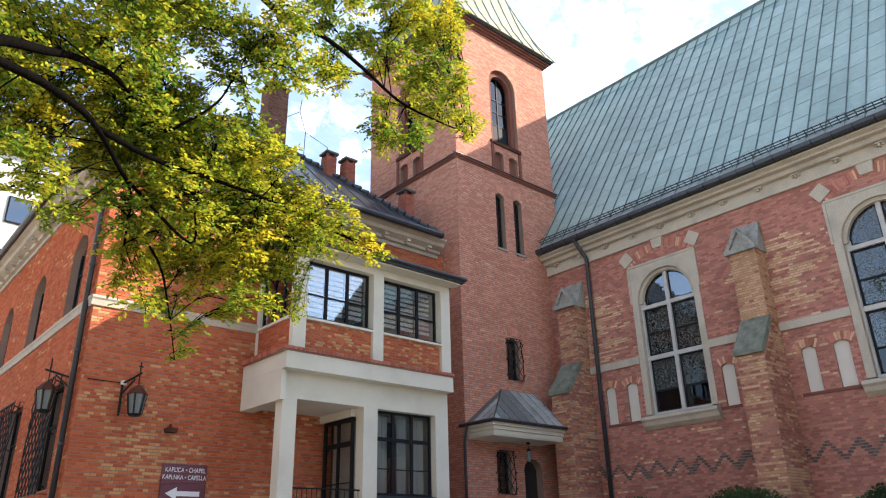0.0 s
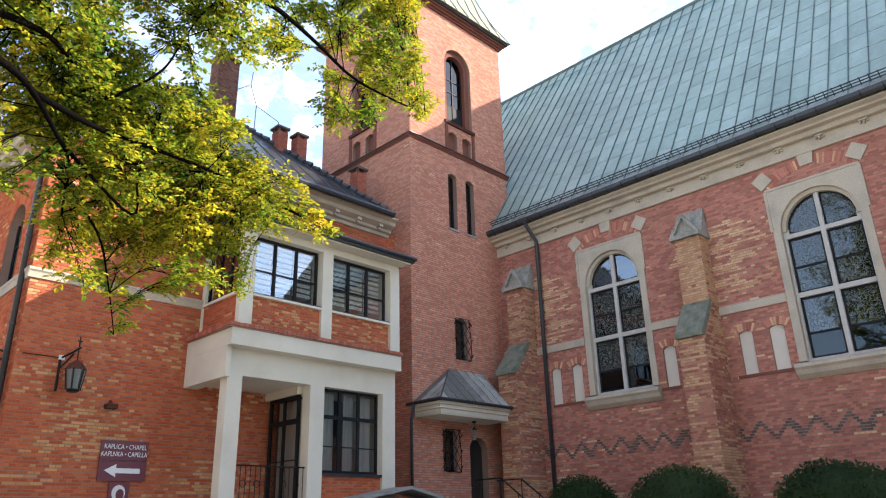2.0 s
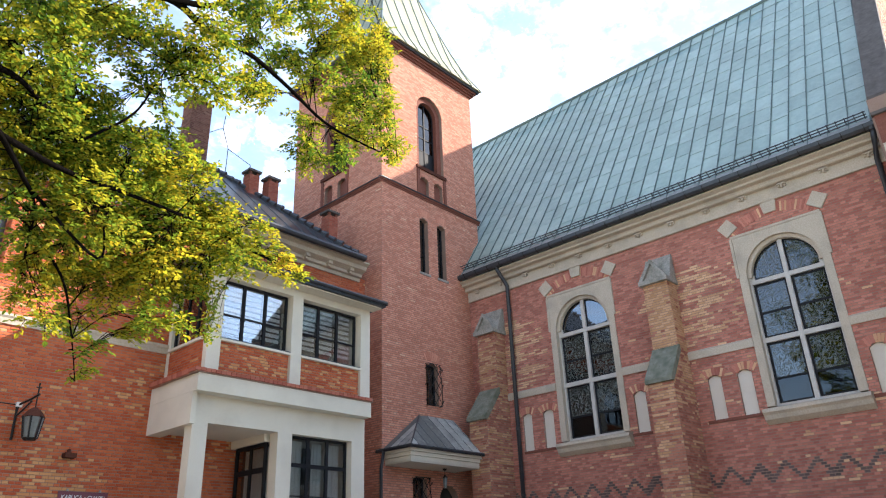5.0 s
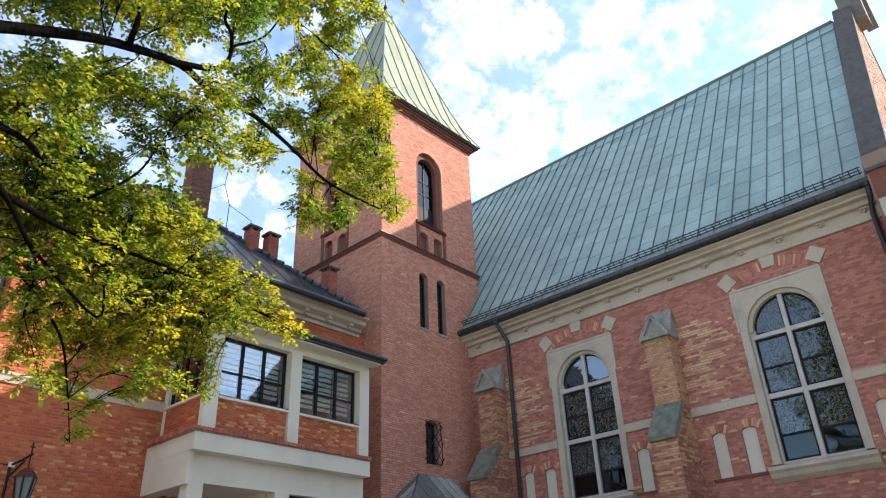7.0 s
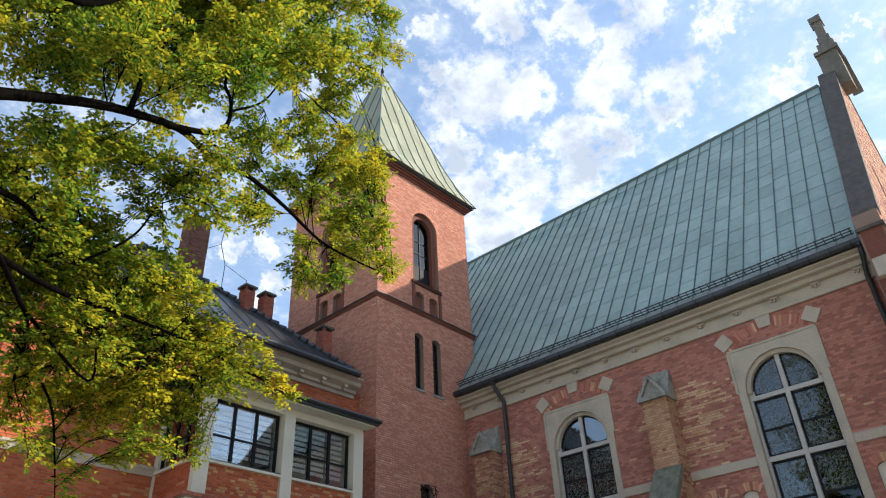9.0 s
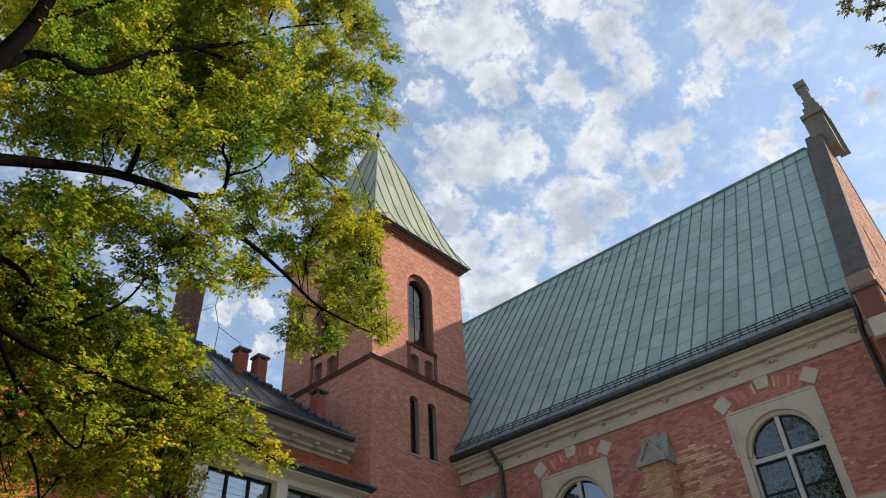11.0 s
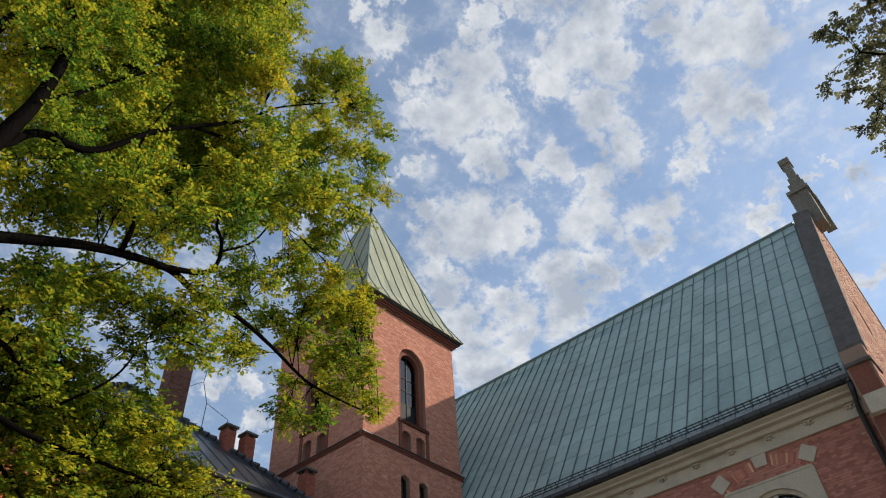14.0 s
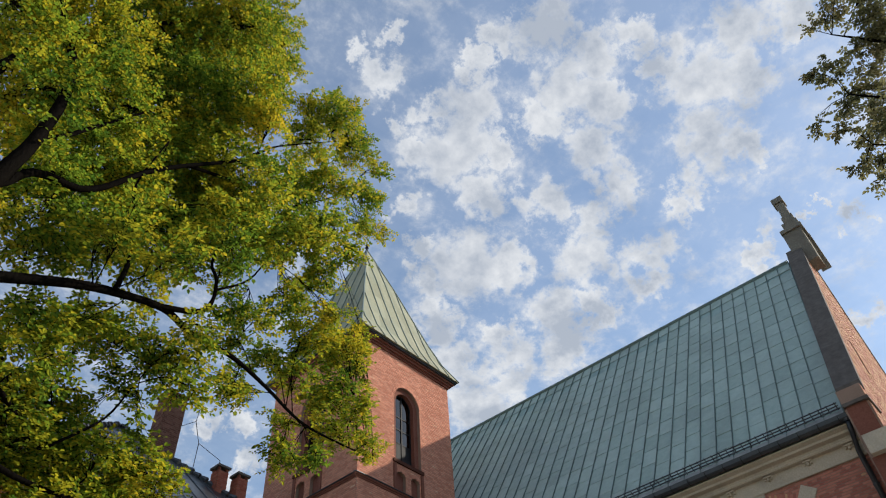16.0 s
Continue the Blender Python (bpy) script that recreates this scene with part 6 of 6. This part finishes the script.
elm.limb([FORK, (0.03, 5.90, 5.37), (0.54, 6.15, 5.67), (0.86, 6.40, 5.88), (1.17, 6.65, 6.10), (1.59, 6.90, 6.22), (1.97, 7.15, 6.15), (2.38, 7.40, 6.08)], 0.07, 0.012)
elm.limb([FORK, (0.50, 6.20, 5.49), (1.18, 6.54, 5.54), (1.53, 6.88, 5.55), (1.88, 7.22, 5.38), (2.13, 7.56, 5.28), (2.25, 7.90, 4.83)], 0.05, 0.012)
elm.limb([(1.53, 6.90, 5.56), (2.24, 7.18, 5.57), (3.05, 7.46, 5.70), (3.93, 7.74, 5.80), (4.95, 8.02, 5.80), (6.04, 8.30, 5.79)], 0.035, 0.008)
elm.limb([(2.00, 7.40, 5.37), (2.82, 7.47, 4.84), (2.85, 7.53, 5.37), (2.95, 7.60, 5.95)], 0.02, 0.006)
elm.limb([(2.10, 7.80, 5.22), (2.67, 8.00, 4.76), (2.94, 8.20, 4.26), (3.16, 8.40, 3.73)], 0.02, 0.005)
elm.limb([(2.32, 7.20, 5.96), (2.86, 7.27, 6.61), (3.11, 7.33, 7.25), (3.32, 7.40, 7.75)], 0.018, 0.006)
elm.limb([FORK, (-2.6, 5.2, 7.5), (-3.0, 4.6, 10.5), (-2.8, 4.4, 13.5)], 0.10, 0.02)
elm.lobes([(-0.11, 6.10, 10.41, 0.77), (0.69, 6.60, 11.94, 0.92), (1.69, 7.10, 14.28, 1.13), (2.48, 6.35, 14.40, 0.94), (3.57, 6.85, 16.05, 0.60), (-0.53, 6.10, 11.95, 1.00), (0.40, 6.60, 14.89, 1.19), (1.86, 7.10, 19.01, 1.43)], 0.85)
elm.lobes([(0.43, 6.20, 9.46, 0.74), (1.26, 6.70, 10.86, 0.88), (2.34, 7.20, 12.85, 1.07), (3.03, 6.45, 12.82, 0.78), (3.74, 6.95, 14.88, 0.46), (3.52, 6.20, 12.31, 0.48)], 0.85)
elm.lobes([(5.27, 6.70, 14.97, 0.51), (5.07, 7.20, 14.32, 0.54), (6.84, 7.70, 16.22, 0.55), (4.87, 6.95, 14.90, 0.30), (6.24, 7.45, 16.02, 0.40)], 0.8)
elm.lobes([(0.85, 6.40, 8.60, 0.71), (1.72, 6.90, 9.76, 0.84), (2.86, 7.40, 11.28, 1.01), (3.55, 6.65, 11.10, 0.77), (4.85, 7.15, 12.58, 0.69), (5.18, 6.40, 12.38, 0.50), (6.35, 6.90, 13.34, 0.37), (6.92, 7.40, 13.32, 0.36)], 0.8)
elm.lobes([(1.18, 6.40, 7.71, 0.55), (2.05, 6.90, 8.67, 0.65), (3.10, 7.40, 9.85, 0.72), (3.57, 6.65, 9.77, 0.67), (4.78, 7.15, 11.09, 0.68), (5.09, 6.40, 10.91, 0.48), (5.99, 6.90, 11.39, 0.36), (5.78, 7.40, 11.01, 0.46), (5.62, 6.65, 9.48, 0.27)], 0.9)
elm.lobes([(1.47, 6.40, 6.75, 0.37), (2.13, 6.90, 7.48, 0.33), (2.64, 7.40, 7.73, 0.42), (2.59, 6.65, 8.02, 0.28), (3.44, 7.15, 7.77, 0.44), (3.29, 6.40, 7.61, 0.31), (4.16, 6.90, 8.74, 0.45), (5.14, 7.40, 9.91, 0.47), (3.45, 6.65, 6.98, 0.30), (4.26, 7.15, 7.64, 0.29), (1.74, 6.40, 6.33, 0.33)], 0.75)
elm.lobes([(5.51, 7.20, 9.40, 0.44), (6.67, 7.70, 10.12, 0.49), (7.55, 8.20, 10.49, 0.38), (5.56, 7.45, 8.77, 0.37), (6.75, 7.95, 9.30, 0.54), (6.68, 7.20, 8.54, 0.29), (6.66, 7.70, 8.34, 0.41), (7.83, 8.20, 8.75, 0.32), (5.51, 7.45, 7.44, 0.26), (5.82, 7.95, 8.30, 0.22), (5.95, 7.20, 7.28, 0.18), (7.22, 7.70, 10.57, 0.21)], 1.0)
elm.lobes([(1.83, 7.20, 6.09, 0.41), (1.98, 7.70, 5.81, 0.46), (2.72, 8.20, 6.53, 0.52), (2.97, 7.45, 6.27, 0.40), (3.71, 7.95, 6.62, 0.37), (3.71, 7.20, 6.07, 0.26), (1.87, 7.70, 6.74, 0.32), (2.48, 8.20, 6.97, 0.32)], 1.15)
elm.lobes([(2.66, 7.50, 5.36, 0.52), (3.52, 8.00, 5.88, 0.53), (4.45, 8.50, 6.34, 0.47), (4.62, 7.75, 5.87, 0.34), (5.35, 8.25, 5.97, 0.31), (5.25, 7.50, 5.41, 0.19), (5.84, 8.00, 5.68, 0.11)], 1.15)
elm.lobes([(2.16, 7.60, 5.16, 0.41), (2.44, 8.10, 4.83, 0.31), (3.22, 8.60, 5.12, 0.51), (3.59, 7.85, 5.06, 0.43), (4.48, 8.35, 5.62, 0.42), (4.55, 7.60, 5.32, 0.25), (4.32, 8.10, 4.92, 0.30), (4.81, 8.60, 4.71, 0.15), (3.99, 7.85, 4.47, 0.17)], 1.1)
elm.lobes([(3.52, 7.80, 4.42, 0.24), (3.52, 8.30, 4.35, 0.18), (3.16, 8.80, 4.60, 0.25), (3.07, 8.05, 3.99, 0.17), (3.23, 8.55, 3.87, 0.11), (2.52, 7.80, 4.15, 0.17), (2.48, 8.30, 4.51, 0.18)], 0.85)
elm.lobes([(0.29, 6.70, 5.77, 0.60), (0.67, 7.20, 6.47, 0.51), (0.91, 7.70, 6.03, 0.56), (1.11, 6.95, 5.06, 0.32), (1.50, 7.45, 4.89, 0.26), (0.49, 6.70, 4.98, 0.34), (1.17, 7.20, 4.82, 0.15), (0.99, 7.70, 5.02, 0.09)], 1.0)
elm.lobes([(3.72, 7.10, 18.12, 0.47), (4.50, 7.60, 18.79, 0.40), (4.90, 8.10, 18.23, 0.43), (3.77, 7.35, 16.35, 0.56), (4.67, 7.85, 16.34, 0.36), (0.51, 7.10, 11.48, 0.74), (1.59, 7.60, 13.33, 0.89), (2.93, 8.10, 15.92, 1.08), (1.17, 7.35, 10.44, 0.72), (2.30, 7.85, 12.11, 0.86), (3.11, 7.10, 12.19, 0.77), (1.61, 7.60, 9.54, 0.69), (2.69, 8.10, 10.87, 0.82), (3.45, 7.35, 10.89, 0.73)], 0.45)
elm.lobes([(2.39, 8.00, 6.11, 0.46), (3.25, 8.50, 6.42, 0.59), (4.09, 9.00, 6.85, 0.49), (2.71, 8.25, 5.22, 0.52), (3.61, 8.75, 5.66, 0.58), (3.92, 8.00, 5.58, 0.46), (4.72, 8.50, 6.08, 0.36), (3.76, 9.00, 5.15, 0.40), (4.00, 8.25, 5.00, 0.32)], 0.85)
elm.lobes([(6.63, 6.70, 14.38, 0.27), (7.05, 7.20, 14.01, 0.25), (7.73, 7.70, 13.91, 0.23), (6.03, 6.95, 16.32, 0.29), (5.98, 7.45, 17.32, 0.28), (4.51, 6.70, 14.75, 0.21), (5.47, 7.20, 15.17, 0.37)], 0.6)
elm.lobes([(0.80, 7.40, 6.88, 0.48), (1.42, 7.90, 7.46, 0.54), (2.17, 8.40, 8.09, 0.60), (2.49, 7.65, 7.96, 0.40), (1.17, 8.15, 6.76, 0.52), (1.60, 7.40, 6.46, 0.50), (2.26, 7.90, 7.12, 0.49), (2.98, 8.40, 7.19, 0.34), (1.01, 7.65, 5.70, 0.41), (1.70, 8.15, 6.13, 0.53), (2.09, 7.40, 6.00, 0.38), (3.10, 7.90, 8.45, 0.31), (3.68, 8.40, 8.67, 0.30), (4.37, 7.65, 8.97, 0.30), (5.30, 8.15, 9.34, 0.37), (3.57, 7.40, 7.81, 0.21)], 0.75)
# nearer clumps, added to keep the sun off the main limb
elm.lobes([(2.38, 5.30, 7.53, 0.37), (3.12, 5.60, 8.40, 0.39), (3.95, 5.90, 9.49, 0.45), (2.77, 5.45, 8.74, 0.42), (2.26, 5.75, 8.35, 0.40), (3.27, 5.30, 9.39, 0.42), (4.32, 5.60, 9.54, 0.31), (1.67, 5.90, 7.71, 0.43), (1.72, 5.45, 7.76, 0.36)], 0.45)
elm.lobes([(3.17, 7.30, 7.04, 0.26), (2.98, 7.60, 7.48, 0.22), (4.94, 7.90, 8.22, 0.24), (3.48, 7.45, 7.71, 0.17), (3.57, 7.75, 6.96, 0.16), (4.37, 7.30, 8.03, 0.23), (5.85, 7.60, 7.40, 0.19), (5.76, 7.90, 7.39, 0.12), (7.18, 7.45, 8.17, 0.19), (7.33, 7.75, 8.83, 0.22)], 0.7)
elm.build([(-2.3, 5.2, ground_height(-2.3, 5.2) - 0.1), (-2.1, 5.3, 2.0), (-1.9, 5.4, 4.0), (-1.7, 5.5, 5.2), (-1.75, 5.55, 7.5)], [LEAF, LEAF_GOLD])

linden = Tree("linden_tree", "tree with dull green-brown leaves over the courtyard", 78, 0.075, 0.3)
MF = (9.9, -4.8, 6.0)
linden.limb([MF, (9.6, -3.4, 8.4), (9.4, -2.1, 10.5), (9.3, -1.35, 11.5)], 0.1, 0.012)
linden.limb([MF, (9.7, -3.4, 7.7), (9.4, -2.0, 9.5), (9.3, -1.15, 10.3)], 0.08, 0.01)
linden.limb([MF, (9.6, -3.8, 9.2), (9.4, -2.4, 11.9), (9.3, -1.75, 13.0)], 0.08, 0.01)
linden.limb([MF, (9.6, -5.5, 9.5), (9.4, -6.5, 12.5)], 0.08, 0.01)
linden.lobes([(8.95, -2.34, 12.50, 0.37), (9.85, -2.13, 14.21, 0.30), (9.55, -1.98, 12.47, 0.46), (9.25, -1.37, 12.22, 0.23), (8.95, -1.11, 11.97, 0.07), (9.85, -1.78, 11.79, 0.37), (9.55, -1.30, 11.64, 0.28), (9.25, -0.70, 11.07, 0.07), (8.95, -0.93, 10.62, 0.14), (9.85, -1.37, 11.09, 0.31), (9.55, -1.09, 10.27, 0.21), (9.25, -0.80, 9.99, 0.07), (8.95, -0.92, 9.25, 0.09), (9.85, -1.72, 14.21, 0.11), (9.55, -2.58, 12.27, 0.65), (9.25, -1.80, 10.41, 0.58), (8.95, -3.24, 13.29, 0.84), (9.85, -2.83, 15.14, 0.55)], 0.55)
linden.lobes([(9.5, -5.2, 9.6, 1.0), (9.4, -6.4, 11.9, 1.2), (10.2, -4.6, 12.8, 1.1)], 0.6)
linden.build([(9.8, -4.8, ground_height(9.8, -4.8) - 0.1), (9.7, -4.6, 2.5), (9.6, -4.4, 4.5), MF], [LEAF_DULL, LEAF_DULL])


def bush(x, y, rx, ry, rz, seed):
    r = random.Random(seed)
    z0 = ground_height(x, y) - 0.05
    holder = tagged(empty("box_bush", x, y, z0), "rounded clipped dark green box bush", "bush", "bushes along the church wall")
    bm = bmesh.new()
    for k in range(9):
        a = k * math.tau / 9
        tube(bm, [(x + 0.1 * math.cos(a), y + 0.1 * math.sin(a), z0), (x + rx * 0.6 * math.cos(a), y + ry * 0.6 * math.sin(a), z0 + rz * r.uniform(0.7, 1.2))], 0.02, 5, 0.006)
    part("stems", bm, BARK, holder)
    v, f = [], []
    for k in range(5200):
        d = Vector((r.gauss(0, 1), r.gauss(0, 1), r.gauss(0, 1))).normalized()
        lump = 1 + 0.07 * noise.noise(d * 2.4 + Vector((seed, 0, 0))) + 0.035 * noise.noise(d * 7)
        q = d * lump * r.uniform(0.84, 1.02)
        p = Vector((x + q.x * rx, y + q.y * ry, z0 + rz * 1.0 + q.z * rz))
        if p.z < z0 + 0.05:
            continue
        a = Vector((r.gauss(0, 1), r.gauss(0, 1), r.gauss(0, 1))).normalized()
        s = a.cross((d + a.orthogonal() * 0.6).normalized())
        if s.length < 0.05:
            continue
        s.normalize()
        L = r.uniform(0.05, 0.085)
        n = len(v)
        v += [tuple(p - a * L / 2), tuple(p + s * L * 0.32), tuple(p + a * L / 2), tuple(p - s * L * 0.32)]
        f.append((n, n + 1, n + 2, n + 3))
    tagged(child(new("foliage", mesh_of("foliage", v, f, LEAF_BOX)), holder), kind="stuff")
    core = bmesh.new()
    bmesh.ops.create_icosphere(core, subdivisions=3, radius=1.0)
    for vert in core.verts:
        lump = 0.86 * (1 + 0.07 * noise.noise(vert.co * 2.4 + Vector((seed, 0, 0))))
        vert.co = Vector((x + vert.co.x * rx * lump, y + vert.co.y * ry * lump, max(z0, z0 + rz + vert.co.z * rz * lump)))
    part("inner_growth", core, LEAF_BOX, holder, smooth=True)
    return holder


bush(16.2, 8.45, 1.0, 1.25, 0.85, 1)
bush(15.7, 4.95, 0.95, 1.2, 0.76, 2)
bush(16.5, 11.37, 0.8, 1.0, 0.82, 3)
bush(15.9, 1.9, 0.9, 1.1, 0.72, 4)

# ---- plain walls out of view, added to cut sky light on the facades ----
UNSEEN_WALL = surface("unseen_wall_render", (0.32, 0.28, 0.22), (0.40, 0.35, 0.29), 0.9, grain=12, bump=0.1, stain=0.5)
tagged(part("wall_west", boxed(-10.5, -10.0, -16, 40, -0.1, 9.5), UNSEEN_WALL), "plain unseen wall added to cut the sky light", "wall", kind="structure")
tagged(part("wall_south", boxed(-10.0, 34, -16.5, -16, -0.1, 8.0), UNSEEN_WALL), "plain unseen wall added to cut the sky light", "wall", kind="structure")

# ---- pale building far behind the house ----
far = tagged(empty("apartment_building", 3, 48, 0.5), "pale rendered apartment block behind the house", "building")
part("wall", boxed(-14, 9.5, 46, 58, 0.5, 24.5), FACADE, far)
part("roof", boxed(-14.4, 9.9, 45.6, 58.4, 24.5, 24.9), ZINC, far)
for fl in range(6):
    for k in range(7):
        x = -12.4 + k * 3.1
        w = part("window", boxed(x, x + 1.3, 45.93, 46.01, 3.0 + fl * 3.4, 4.7 + fl * 3.4), FRAME, far)
        part("pane", boxed(x + 0.08, x + 1.22, 45.90, 45.925, 3.08 + fl * 3.4, 4.62 + fl * 3.4), GLASS_DARK, w)

# ---- small repeated pieces: roof sheets and single bricks ----
def sheet_pose(i, j, off):
    p = Vector((EX, Y0 + strip * (i + 0.5), EZ)) + up * max(0.0, min(length - ph, j * ph + off * (0 < j < rows_n - 1))) + face * (0.002 + 0.0015 * (j % 2))
    return Matrix.Translation(p) @ frame_m @ Matrix.Rotation(rng.uniform(-0.004, 0.004), 4, "X")


rest_v, rest_f = [], []
for k, (i, j, off) in enumerate(sorted(sheets, key=lambda q: (q[1], q[0]))):
    m = sheet_pose(i, j, off)
    if k < 300:
        s = new("roof_sheet", sheet)
        s.matrix_world = m
        child(s, roof)
    else:
        n = len(rest_v)
        rest_v += [tuple(m @ v.co) for v in sheet.vertices]
        rest_f += [tuple(n + q for q in p.vertices) for p in sheet.polygons]
tagged(child(new("upper_sheeting", mesh_of("upper_sheeting", rest_v, rest_f, COPPER_REST)), roof), kind="stuff")
shared = {}
for plane, u, z, w, h, o, mat, wall in pieces:
    key = (round(w, 3), round(h, 3), mat.name)
    mirrored = plane.ux * plane.ny - plane.uy * plane.nx < 0
    key += (mirrored,)
    if key not in shared:
        a, b, e = w / 2, h / 2, 0.003
        vs = [(-a, 0, -b), (a, 0, -b), (a, 0, b), (-a, 0, b), (-a + e, 1, -b + e), (a - e, 1, -b + e), (a - e, 1, b - e), (-a + e, 1, b - e)]
        shared[key] = mesh_of("brick", [(x, y * 0.018 - 0.01, zz) for x, y, zz in vs], [q if mirrored else q[::-1] for q in ((4, 5, 6, 7), (0, 1, 5, 4), (1, 2, 6, 5), (2, 3, 7, 6), (3, 0, 4, 7))], mat)
    b = new("brick", shared[key])
    c = plane.at(u, z, o - 0.008)
    b.matrix_world = Matrix(((plane.ux, plane.nx, 0, c[0]), (plane.uy, plane.ny, 0, c[1]), (0, 0, 1, c[2]), (0, 0, 0, 1)))
    child(b, wall)
